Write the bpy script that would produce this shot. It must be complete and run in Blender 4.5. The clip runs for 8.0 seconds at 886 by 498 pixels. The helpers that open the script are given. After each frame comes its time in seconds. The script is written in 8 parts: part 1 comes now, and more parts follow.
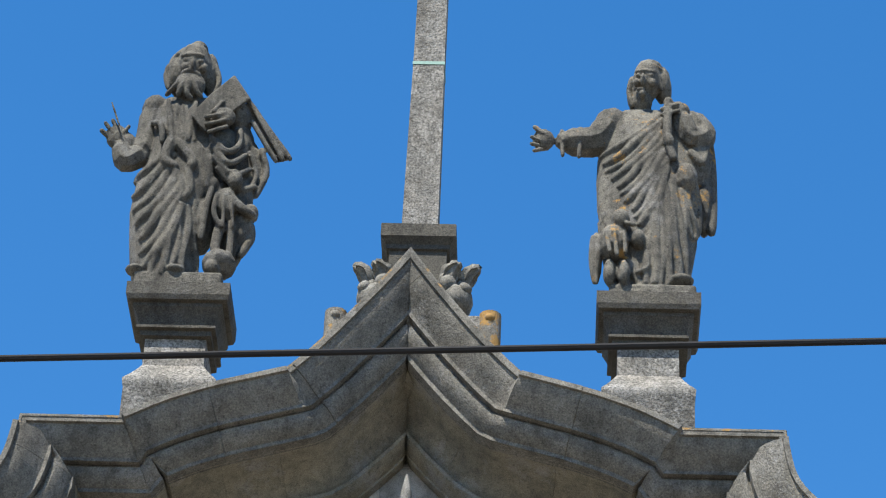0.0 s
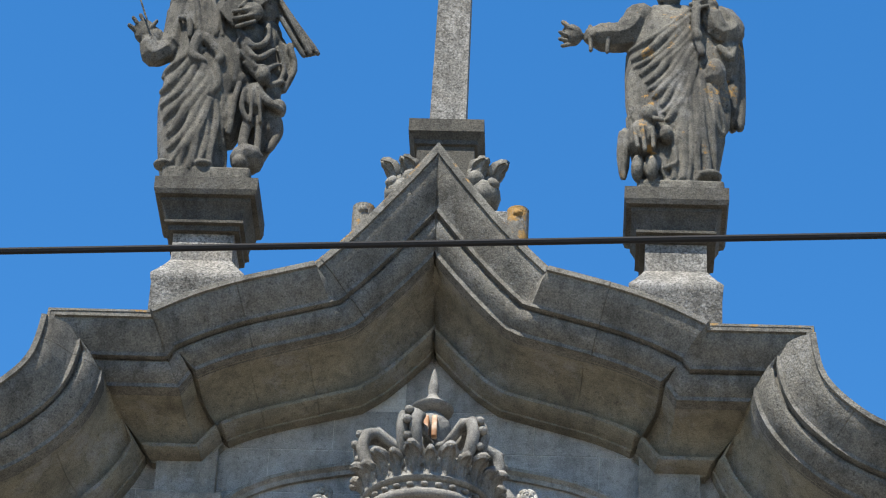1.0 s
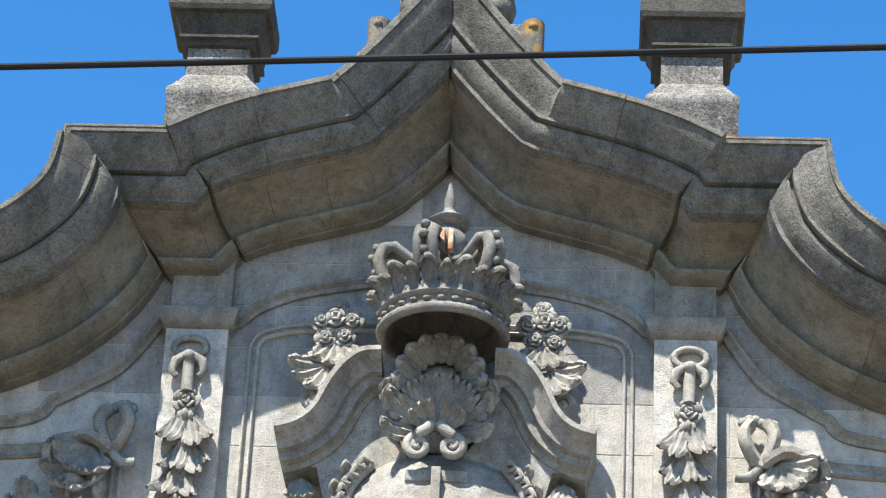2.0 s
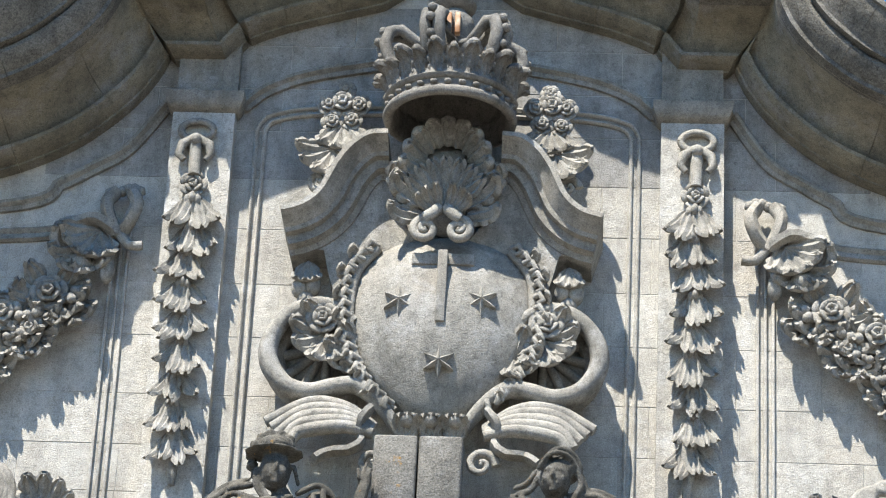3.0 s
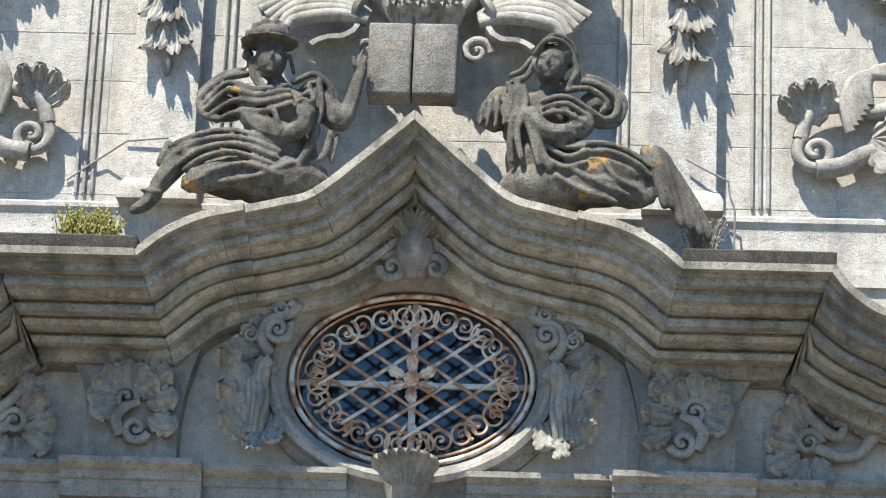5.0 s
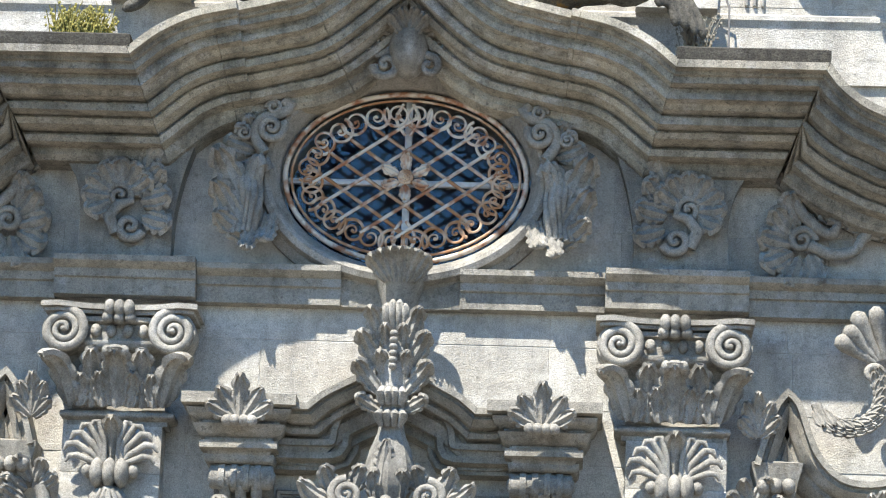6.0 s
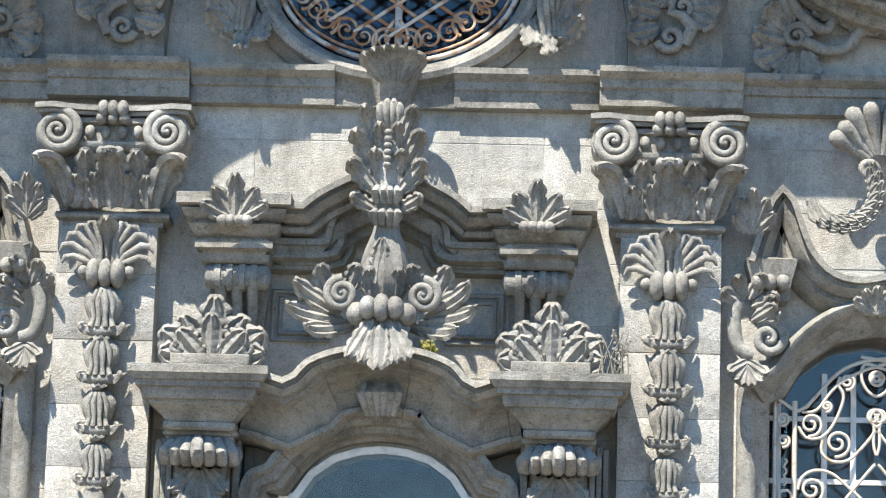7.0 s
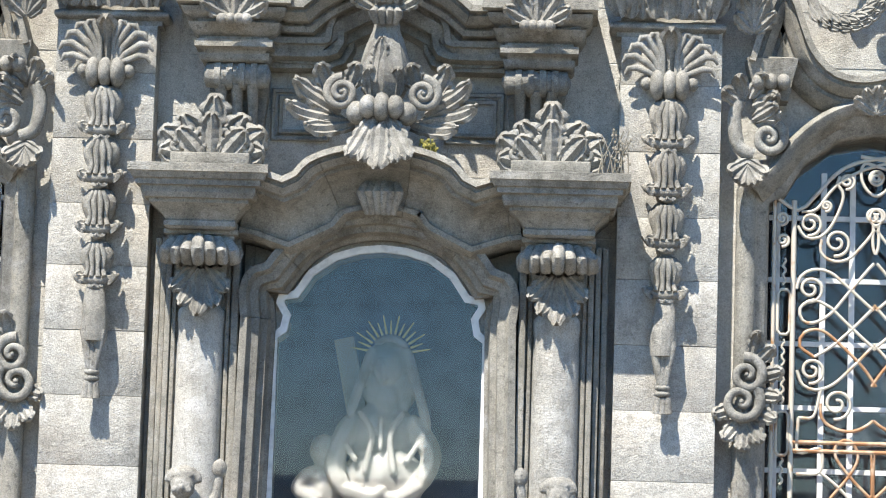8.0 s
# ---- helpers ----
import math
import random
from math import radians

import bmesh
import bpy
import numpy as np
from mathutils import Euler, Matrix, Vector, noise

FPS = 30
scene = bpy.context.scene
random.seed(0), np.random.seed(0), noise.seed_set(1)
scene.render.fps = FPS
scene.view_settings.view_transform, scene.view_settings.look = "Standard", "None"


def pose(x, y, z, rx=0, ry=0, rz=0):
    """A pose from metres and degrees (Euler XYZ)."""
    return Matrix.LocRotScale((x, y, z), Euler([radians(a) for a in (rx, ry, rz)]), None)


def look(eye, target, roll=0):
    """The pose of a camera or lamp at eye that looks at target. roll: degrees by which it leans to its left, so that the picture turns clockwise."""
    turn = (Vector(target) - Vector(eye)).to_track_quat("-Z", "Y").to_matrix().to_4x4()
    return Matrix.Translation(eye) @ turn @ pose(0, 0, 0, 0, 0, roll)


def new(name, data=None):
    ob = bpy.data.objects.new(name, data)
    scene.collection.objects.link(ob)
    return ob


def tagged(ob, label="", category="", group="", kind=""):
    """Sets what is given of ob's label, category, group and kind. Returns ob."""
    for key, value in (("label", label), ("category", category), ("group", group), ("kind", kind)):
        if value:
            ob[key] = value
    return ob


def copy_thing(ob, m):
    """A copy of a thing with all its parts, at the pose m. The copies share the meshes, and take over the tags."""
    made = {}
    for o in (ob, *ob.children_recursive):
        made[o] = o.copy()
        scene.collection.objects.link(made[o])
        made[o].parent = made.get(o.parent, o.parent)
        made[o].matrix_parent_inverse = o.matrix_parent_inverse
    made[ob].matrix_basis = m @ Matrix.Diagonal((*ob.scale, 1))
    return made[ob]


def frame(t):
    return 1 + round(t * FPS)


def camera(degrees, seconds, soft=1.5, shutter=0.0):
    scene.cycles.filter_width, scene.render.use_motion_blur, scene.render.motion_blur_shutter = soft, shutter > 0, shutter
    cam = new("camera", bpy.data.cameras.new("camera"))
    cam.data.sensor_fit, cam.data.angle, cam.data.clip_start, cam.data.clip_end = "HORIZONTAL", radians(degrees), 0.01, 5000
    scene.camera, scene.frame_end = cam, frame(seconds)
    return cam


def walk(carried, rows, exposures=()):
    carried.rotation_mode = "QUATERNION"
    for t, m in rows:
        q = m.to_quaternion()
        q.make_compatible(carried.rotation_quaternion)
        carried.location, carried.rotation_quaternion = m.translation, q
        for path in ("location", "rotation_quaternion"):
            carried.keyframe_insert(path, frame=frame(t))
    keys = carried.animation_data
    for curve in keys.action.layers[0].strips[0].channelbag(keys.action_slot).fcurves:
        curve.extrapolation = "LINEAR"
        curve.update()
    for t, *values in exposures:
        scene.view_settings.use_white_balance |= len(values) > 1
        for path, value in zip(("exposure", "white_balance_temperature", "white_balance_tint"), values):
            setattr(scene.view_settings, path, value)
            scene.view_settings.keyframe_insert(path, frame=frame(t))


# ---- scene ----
import bmesh
import random
from math import sin, cos, pi, hypot, atan2, sqrt
from mathutils import noise as mnoise
from mathutils.geometry import tessellate_polygon

# The camera stands on the street, opposite the church front, and tilts down.
cam = camera(16.51, 8.0, soft=1.1)
STAND = (1.52, 0.0, 1.7)
ROWS = [
    (0, 35.767, 2.91, 2.824),
    (0.5, 35.015, 3.19, 3.02),
    (1, 33.775, 3.418, 3.208),
    (1.2, 33.186, 3.479, 3.227),
    (2.3, 29.073, 3.576, 3.008),
    (2.5, 28.275, 3.566, 3.046),
    (3, 26.209, 3.454, 2.971),
    (3.5, 24.311, 3.336, 2.808),
    (4, 22.443, 3.211, 2.64),
    (4.5, 20.415, 3.103, 2.474),
    (4.7, 19.637, 3.065, 2.396),
    (5.8, 15.476, 2.755, 2.192),
    (6, 14.715, 2.702, 2.206),
    (6.5, 12.756, 2.563, 2.031),
    (7, 10.944, 2.465, 1.748),
    (7.5, 8.994, 2.388, 1.55),
    (8, 7.177, 2.35, 1.798),]


def sink(t):
    return max(0.0, 0.012 * (1 - t / 1.1))


walk(cam, [(t, pose(STAND[0], STAND[1], STAND[2] + sink(t), 90 + e - 0.022 * sink(t) / 0.012, 0, w) @ pose(0, 0, 0, 0, 0, c)) for t, e, w, c in ROWS],
     exposures=[(0.0, 1.15), (1.2, 1.15), (2.3, 1.44), (3.4, 1.19), (4.6, 1.22), (6.0, 1.42), (7.0, 1.36), (8.0, 1.24)])

# ---- light ----
SUN_SIDE, SUN_RISE = radians(28.8), radians(60.3)
world = bpy.data.worlds.new("sky")
scene.world = world
world.use_nodes = True
sky = world.node_tree.nodes.new("ShaderNodeTexSky")
sky.sky_type, sky.sun_disc = "NISHITA", False
sky.sun_elevation, sky.sun_rotation = SUN_RISE, radians(180) + SUN_SIDE
sky.altitude, sky.air_density, sky.dust_density, sky.ozone_density = 0, 1.0, 0.1, 3.0
deeper = world.node_tree.nodes.new("ShaderNodeHueSaturation")
deeper.inputs["Saturation"].default_value = 1.32
world.node_tree.links.new(sky.outputs[0], deeper.inputs["Color"])
world.node_tree.links.new(deeper.outputs[0], world.node_tree.nodes["Background"].inputs[0])
world.node_tree.nodes["Background"].inputs[1].default_value = 0.102
sun = new("sun", bpy.data.lights.new("sun", "SUN"))
sun.data.energy, sun.data.angle, sun.data.color = 5.0, radians(0.5), (1.0, 0.94, 0.84)
toward_sun = Vector((-sin(SUN_SIDE) * cos(SUN_RISE), -cos(SUN_SIDE) * cos(SUN_RISE), sin(SUN_RISE)))
sun.matrix_world = look(toward_sun * 60, (0, 0, 0))

random.seed(7)
rnd = random.Random(11)


# ---- materials ----
def stone(name, tone, warm=0.03, speckle=0.35, stain=0.35, lichen=0.0, rough=0.9, relief=0.85, grain=60.0):
    """Weathered granite: grain, mottling, run-off stains and, where given, orange lichen."""
    mat = bpy.data.materials.new(name)
    mat.use_nodes = True
    nt = mat.node_tree
    n, l = nt.nodes, nt.links
    bsdf = n["Principled BSDF"]
    bsdf.inputs["Roughness"].default_value = rough
    bsdf.inputs["Specular IOR Level"].default_value = 0.25
    tc = n.new("ShaderNodeTexCoord")
    geo = n.new("ShaderNodeNewGeometry")
    info = n.new("ShaderNodeObjectInfo")

    def noisy(scale, detail, rough_, stretch=None):
        t = n.new("ShaderNodeTexNoise")
        t.inputs["Scale"].default_value, t.inputs["Detail"].default_value, t.inputs["Roughness"].default_value = scale, detail, rough_
        if stretch:
            m = n.new("ShaderNodeMapping")
            m.inputs["Scale"].default_value = stretch
            l.new(geo.outputs["Position"], m.inputs["Vector"])
            l.new(m.outputs[0], t.inputs["Vector"])
        else:
            l.new(geo.outputs["Position"], t.inputs["Vector"])
        return t.outputs["Fac"]

    def span(value, a, b, c, d):
        r = n.new("ShaderNodeMapRange")
        r.inputs[1].default_value, r.inputs[2].default_value, r.inputs[3].default_value, r.inputs[4].default_value = a, b, c, d
        l.new(value, r.inputs[0])
        return r.outputs[0]

    def times(a, b):
        m = n.new("ShaderNodeMath")
        m.operation = "MULTIPLY"
        l.new(a, m.inputs[0])
        l.new(b, m.inputs[1])
        return m.outputs[0]

    def mix(fac, a, b):
        m = n.new("ShaderNodeMix")
        m.data_type = "RGBA"
        l.new(fac, m.inputs[0])
        for sock, v in ((m.inputs[6], a), (m.inputs[7], b)):
            if isinstance(v, tuple):
                sock.default_value = (*v, 1)
            else:
                l.new(v, sock)
        return m.outputs[2]

    light = (tone * (1 + warm), tone, tone * (1 - 2.7 * warm))
    ochre = (tone * 0.98, tone * 0.86, tone * 0.70)
    dark = (tone * 0.24, tone * 0.235, tone * 0.21)
    col = mix(span(noisy(1.3, 5, 0.6), 0.45, 0.75, 0, 0.55), light, ochre)
    col = mix(span(noisy(1.0, 7, 0.7, (2.6, 2.6, 0.55)), 0.44, 0.70, 0, stain), col, dark)
    col = mix(span(noisy(7.0, 7, 0.75), 0.46, 0.70, 0, stain * 0.9), col, dark)
    pale = (tone * 1.22, tone * 1.20, tone * 1.14)
    col = mix(span(noisy(2.4, 9, 0.72), 0.53, 0.66, 0, 0.75), col, pale)
    col = mix(span(noisy(26.0, 4, 0.6), 0.57, 0.70, 0, stain * 0.8), col, dark)
    shade = times(span(noisy(grain, 3, 0.7), 0.3, 0.7, 1 - speckle, 1 + speckle * 0.8), span(info.outputs["Random"], 0, 1, 0.93, 1.06))
    vm = n.new("ShaderNodeVectorMath")
    vm.operation = "SCALE"
    l.new(col, vm.inputs[0])
    l.new(shade, vm.inputs["Scale"])
    out = vm.outputs[0]
    if lichen:
        f = span(noisy(3.2, 6, 0.75), 0.62 - 0.1 * lichen, 0.68 - 0.1 * lichen, 0, 0.85)
        out = mix(f, out, (0.30, 0.17, 0.045))
    l.new(out, bsdf.inputs["Base Color"])
    bump = n.new("ShaderNodeBump")
    bump.inputs["Strength"].default_value, bump.inputs["Distance"].default_value = relief, 0.012
    b2 = n.new("ShaderNodeBump")
    b2.inputs["Strength"].default_value, b2.inputs["Distance"].default_value = relief * 0.8, 0.02
    l.new(noisy(grain * 0.8, 4, 0.7), bump.inputs["Height"])
    l.new(noisy(9.0, 5, 0.65), b2.inputs["Height"])
    l.new(b2.outputs[0], bump.inputs["Normal"])
    l.new(bump.outputs[0], bsdf.inputs["Normal"])
    return mat


def plain(name, color, rough=0.5, metal=0.0, vary=0.25, scale=14.0, other=None, lo=0.45, hi=0.65):
    mat = bpy.data.materials.new(name)
    mat.use_nodes = True
    n, l = mat.node_tree.nodes, mat.node_tree.links
    bsdf = n["Principled BSDF"]
    bsdf.inputs["Roughness"].default_value, bsdf.inputs["Metallic"].default_value = rough, metal
    geo = n.new("ShaderNodeNewGeometry")
    t = n.new("ShaderNodeTexNoise")
    t.inputs["Scale"].default_value, t.inputs["Detail"].default_value = scale, 5
    l.new(geo.outputs["Position"], t.inputs["Vector"])
    r = n.new("ShaderNodeMapRange")
    r.inputs[1].default_value, r.inputs[2].default_value = lo, hi
    l.new(t.outputs["Fac"], r.inputs[0])
    m = n.new("ShaderNodeMix")
    m.data_type = "RGBA"
    l.new(r.outputs[0], m.inputs[0])
    m.inputs[6].default_value = (*color, 1)
    m.inputs[7].default_value = (*(other or tuple(c * (1 - vary) for c in color)), 1)
    l.new(m.outputs[2], bsdf.inputs["Base Color"])
    bump = n.new("ShaderNodeBump")
    bump.inputs["Strength"].default_value, bump.inputs["Distance"].default_value = 0.2, 0.004
    l.new(t.outputs["Fac"], bump.inputs["Height"])
    l.new(bump.outputs[0], bsdf.inputs["Normal"])
    return mat


def glass_material(name, tint):
    mat = bpy.data.materials.new(name)
    mat.use_nodes = True
    b = mat.node_tree.nodes["Principled BSDF"]
    b.inputs["Base Color"].default_value = (*tint, 1)
    b.inputs["Transmission Weight"].default_value, b.inputs["Roughness"].default_value, b.inputs["IOR"].default_value = 1.0, 0.02, 1.45
    return mat


WALL = stone("ashlar_granite", 0.46, 0.035, 0.30, 0.50, grain=85)
JOINT = stone("lime_joint", 0.46, 0.04, 0.2, 0.3)
MOULD = stone("moulded_granite", 0.29, 0.05, 0.30, 0.65, grain=85)
CORNICE = stone("weathered_cornice_granite", 0.168, 0.05, 0.45, 0.75)
COVE = stone("brown_stained_granite", 0.22, 0.09, 0.34, 0.6, grain=85)
MIDSTONE = stone("brownish_cornice_granite", 0.385, 0.07, 0.34, 0.85, grain=85)
UPPERWALL = stone("grey_weathered_ashlar", 0.33, 0.02, 0.30, 0.6, grain=85)
GREYCARVED = stone("grey_weathered_carving", 0.225, 0.03, 0.34, 0.75, grain=85)
PAGE = stone("spotted_page_granite", 0.21, 0.04, 0.5, 0.6, lichen=0.12)
LICHEN = stone("lichened_granite", 0.17, 0.05, 0.5, 0.6, lichen=1.0)
CARVED = stone("carved_granite", 0.32, 0.04, 0.30, 0.66, grain=85)
FIGURE = stone("weathered_figure_granite", 0.12, 0.06, 0.45, 1.0, relief=1.0, grain=70)
FIGURE_LICHEN = stone("lichened_figure_granite", 0.14, 0.06, 0.45, 1.0, lichen=0.25, relief=1.0, grain=70)
CAPSTONE = stone("blackened_granite", 0.07, 0.06, 0.5, 0.6)
DARKMID = stone("black_crusted_cornice_granite", 0.30, 0.06, 0.34, 0.85, grain=85)
PALE = stone("pale_sanded_granite", 0.21, 0.03, 0.75, 0.8, grain=42)
IRON = plain("rusty_painted_iron", (0.60, 0.53, 0.44), 0.6, 0.0, other=(0.30, 0.13, 0.06), scale=9, lo=0.46, hi=0.62)
RUST = plain("rusted_iron", (0.33, 0.16, 0.07), 0.7, 0.0, other=(0.55, 0.42, 0.30), scale=9)
CREAM = plain("cream_painted_iron", (0.52, 0.47, 0.39), 0.5, 0.0, other=(0.36, 0.20, 0.09), scale=7, lo=0.56, hi=0.66)
WHITE = plain("white_painted_metal", (0.74, 0.74, 0.72), 0.4, 0.0, vary=0.2)
BLACK = plain("black_cable", (0.006, 0.006, 0.007), 0.95)
COPPER = plain("green_copper", (0.16, 0.28, 0.24), 0.7)
GREYWIRE = plain("grey_cable", (0.22, 0.21, 0.2), 0.6)
# near-black colour that stands in for the shade of unlit rooms
DARK = plain("room_shade_black", (0.03, 0.035, 0.045), 0.9)
PLASTER = plain("painted_wooden_figure", (0.27, 0.25, 0.22), 0.6, vary=0.3, scale=5)
GLASS = glass_material("window_glass", (0.85, 0.9, 0.95))
EARTH = plain("street_setts", (0.18, 0.155, 0.125), 0.9, vary=0.3, scale=7)
GREEN = plain("dry_weeds", (0.16, 0.15, 0.04), 0.8, other=(0.30, 0.26, 0.05), scale=60)
STRAW = plain("dead_grass", (0.22, 0.20, 0.16), 0.9)

# ---- helpers ----
FACE = 25.0        # the wall's front plane; d is how far a thing stands out from it
ORIGIN = {}


def V(x, d, z):
    return Vector((x, FACE - d, z))


def thing(name, origin, label, category, group="", kind=""):
    ob = new(name)
    ob.location = V(*origin)
    ob.empty_display_size = 0.1
    ORIGIN[ob] = V(*origin)
    return tagged(ob, label, category, group, kind)


def finish(name, bm, mat, sharp=38, smooth=True):
    SPANS.pop(id(bm), None)
    bmesh.ops.recalc_face_normals(bm, faces=bm.faces)
    me = bpy.data.meshes.new(name)
    bm.to_mesh(me)
    bm.free()
    me.materials.append(mat)
    if smooth:
        me.polygons.foreach_set("use_smooth", [True] * len(me.polygons))
        me.set_sharp_from_angle(angle=radians(sharp))
    return me


def part(name, bm, mat, parent, label="", sharp=62):
    o = ORIGIN[parent]
    bmesh.ops.translate(bm, verts=bm.verts, vec=-o)
    ob = new(name, finish(name, bm, mat, sharp))
    ob.parent = parent
    ORIGIN[ob] = o
    return tagged(ob, label)


def pieces(name, bm, mat, parent, sharp=62):
    """Each separate piece of bm becomes a part of its own."""
    order = list(bm.verts)
    spans = SPANS.pop(id(bm), [])
    left = set(order)
    while left:
        seed = next(v for v in order if v in left)
        group, todo = {seed}, [seed]
        for a, c in spans:
            if seed in order[a:c]:
                group = set(order[a:c])
                todo = []
        while todo:
            for e in todo.pop().link_edges:
                for w in e.verts:
                    if w not in group:
                        group.add(w)
                        todo.append(w)
        left -= group
        one, made = bmesh.new(), {}
        for v in bm.verts:
            if v in group:
                made[v] = one.verts.new(v.co)
        for f in bm.faces:
            if f.verts[0] in group:
                one.faces.new([made[v] for v in f.verts])
        part(name, one, mat, parent, sharp=sharp)
    bm.free()


def single(name, bm, mat, origin, label, category, group="", kind="", sharp=38):
    o = V(*origin)
    bmesh.ops.translate(bm, verts=bm.verts, vec=-o)
    ob = new(name, finish(name, bm, mat, sharp))
    ob.location = o
    ORIGIN[ob] = o
    return tagged(ob, label, category, group, kind)


def mirrored(ob, label=""):
    """The same thing on the other side of the front's axis."""
    twin = copy_thing(ob, Matrix.Diagonal((-1, 1, 1, 1)) @ Matrix.Translation(ob.location))
    if label:
        twin["label"] = label
    return twin


def smooth_path(pts, step=0.07):
    """Catmull-Rom through (x, z) points; a point with a third value is a sharp corner."""
    runs, cur = [], [pts[0]]
    for p in pts[1:]:
        cur.append(p)
        if len(p) > 2:
            runs.append(cur)
            cur = [p]
    if len(cur) > 1:
        runs.append(cur)
    out = []
    for run in runs:
        q = [Vector((p[0], p[1])) for p in run]
        q = [q[0] * 2 - q[1]] + q + [q[-1] * 2 - q[-2]]
        for i in range(1, len(q) - 2):
            a, b, c, d = q[i - 1:i + 3]
            k = max(1, int((c - b).length / step)) if len(run) > 2 else 1
            for j in range(k):
                t = j / k
                out.append(0.5 * (2 * b + (c - a) * t + (2 * a - 5 * b + 4 * c - d) * t * t + (3 * b - a - 3 * c + d) * t ** 3))
    out.append(Vector(pts[-1][:2]))
    return out


def both_sides(half):
    """A path given from the axis outwards, made whole from left to right."""
    left = [(-p[0], *p[1:]) for p in reversed(half)]
    return left[:-1] + list(half) if half[0][0] == 0 else left + list(half)


def offset_rows(path, closed=False):
    """For each path point its mitred normal, to the right of the way it goes."""
    n = len(path)
    out = []
    for i in range(n):
        a = path[i - 1] if i or closed else None
        b = path[(i + 1) % n] if i < n - 1 or closed else None
        t1 = (path[i] - a).normalized() if a is not None else None
        t2 = (b - path[i]).normalized() if b is not None else None
        t1, t2 = t1 or t2, t2 or t1
        n1, n2 = Vector((t1.y, -t1.x)), Vector((t2.y, -t2.x))
        m = n1 + n2
        m = m.normalized() if m.length > 1e-4 else n1
        out.append(m / max(0.35, m.dot(n1)))
    return out


def sweep(bm, path, profile, closed=False, back=0.0, base=0.0):
    """Moulding along a path in the wall's plane. profile: (d, n) from its first edge to its last; n runs to the path's right."""
    prof = [(back, profile[0][1])] + list(profile) + [(back, profile[-1][1])]
    nor = offset_rows(path, closed)
    rings = []
    for p, m in zip(path, nor):
        rings.append([bm.verts.new(V(p.x + m.x * n, base + d, p.y + m.y * n)) for d, n in prof])
    k = len(prof)
    for i in range(len(rings) - (0 if closed else 1)):
        a, b = rings[i], rings[(i + 1) % len(rings)]
        for j in range(k - 1):
            bm.faces.new((a[j], a[j + 1], b[j + 1], b[j]))
    if not closed:
        bm.faces.new(rings[0])
        bm.faces.new(list(reversed(rings[-1])))


def box(bm, x0, x1, d0, d1, z0, z1, bevel=0.0):
    vs = [bm.verts.new(V(x, d, z)) for x in (x0, x1) for d in (d0, d1) for z in (z0, z1)]
    fs = [bm.faces.new([vs[i] for i in f]) for f in ((0, 1, 3, 2), (4, 6, 7, 5), (0, 4, 5, 1), (2, 3, 7, 6), (0, 2, 6, 4), (1, 5, 7, 3))]
    if bevel:
        es = list({e for f in fs for e in f.edges})
        bmesh.ops.bevel(bm, geom=es, offset=bevel, segments=2, affect="EDGES", profile=0.5)


def course(bm, x0, x1, dback, dfront, profile):
    """A moulded block, mitred at both front corners: profile of (out, z), out beyond x0, x1 and dfront."""
    rings = []
    for o, z in profile:
        rings.append([bm.verts.new(V(*p)) for p in ((x0 - o, dback, z), (x0 - o, dfront + o, z), (x1 + o, dfront + o, z), (x1 + o, dback, z))])
    for a, b in zip(rings, rings[1:]):
        for j in range(4):
            bm.faces.new((a[j], a[(j + 1) % 4], b[(j + 1) % 4], b[j]))
    bm.faces.new(rings[0])
    bm.faces.new(rings[-1])


def shell_solid(bm, outer, holes, d0, d1):
    """A slab with holes from outlines of (x, z)."""
    loops = [outer] + list(holes)
    tris = tessellate_polygon([[Vector((x, z, 0)) for x, z in lp] for lp in loops])
    flat = [p for lp in loops for p in lp]
    f = [bm.verts.new(V(x, d1, z)) for x, z in flat]
    b = [bm.verts.new(V(x, d0, z)) for x, z in flat]
    for t in tris:
        bm.faces.new([f[i] for i in t])
        bm.faces.new([b[i] for i in reversed(t)])
    i = 0
    for lp in loops:
        n = len(lp)
        for j in range(n):
            a, c = i + j, i + (j + 1) % n
            bm.faces.new((f[a], f[c], b[c], b[a]))
        i += n


def tube(bm, pts, radii, n=8, flat=1.0):
    """A round strand through world points, tapering by radii (one number or a list); flat squeezes it in depth."""
    pts = [Vector(p) for p in pts]
    if not isinstance(radii, (list, tuple)):
        radii = [radii] * len(pts)
    rings = []
    side = None
    for i, p in enumerate(pts):
        t = (pts[min(i + 1, len(pts) - 1)] - pts[max(i - 1, 0)]).normalized()
        ref = Vector((0, -1, 0)) if abs(t.y) < 0.95 else Vector((0, 0, 1))
        u = t.cross(ref).normalized()
        w = u.cross(t)
        rings.append([bm.verts.new(p + radii[i] * (cos(2 * pi * k / n) * u + sin(2 * pi * k / n) * w * flat)) for k in range(n)])
    for a, b in zip(rings, rings[1:]):
        for k in range(n):
            bm.faces.new((a[k], a[(k + 1) % n], b[(k + 1) % n], b[k]))
    bm.faces.new(rings[0])
    bm.faces.new(list(reversed(rings[-1])))


def ball(bm, c, r, sub=2):
    r = (r, r, r) if isinstance(r, (int, float)) else r
    bmesh.ops.create_icosphere(bm, subdivisions=sub, radius=1, matrix=Matrix.Translation(c) @ Matrix.Diagonal((r[0], r[1], r[2], 1)))


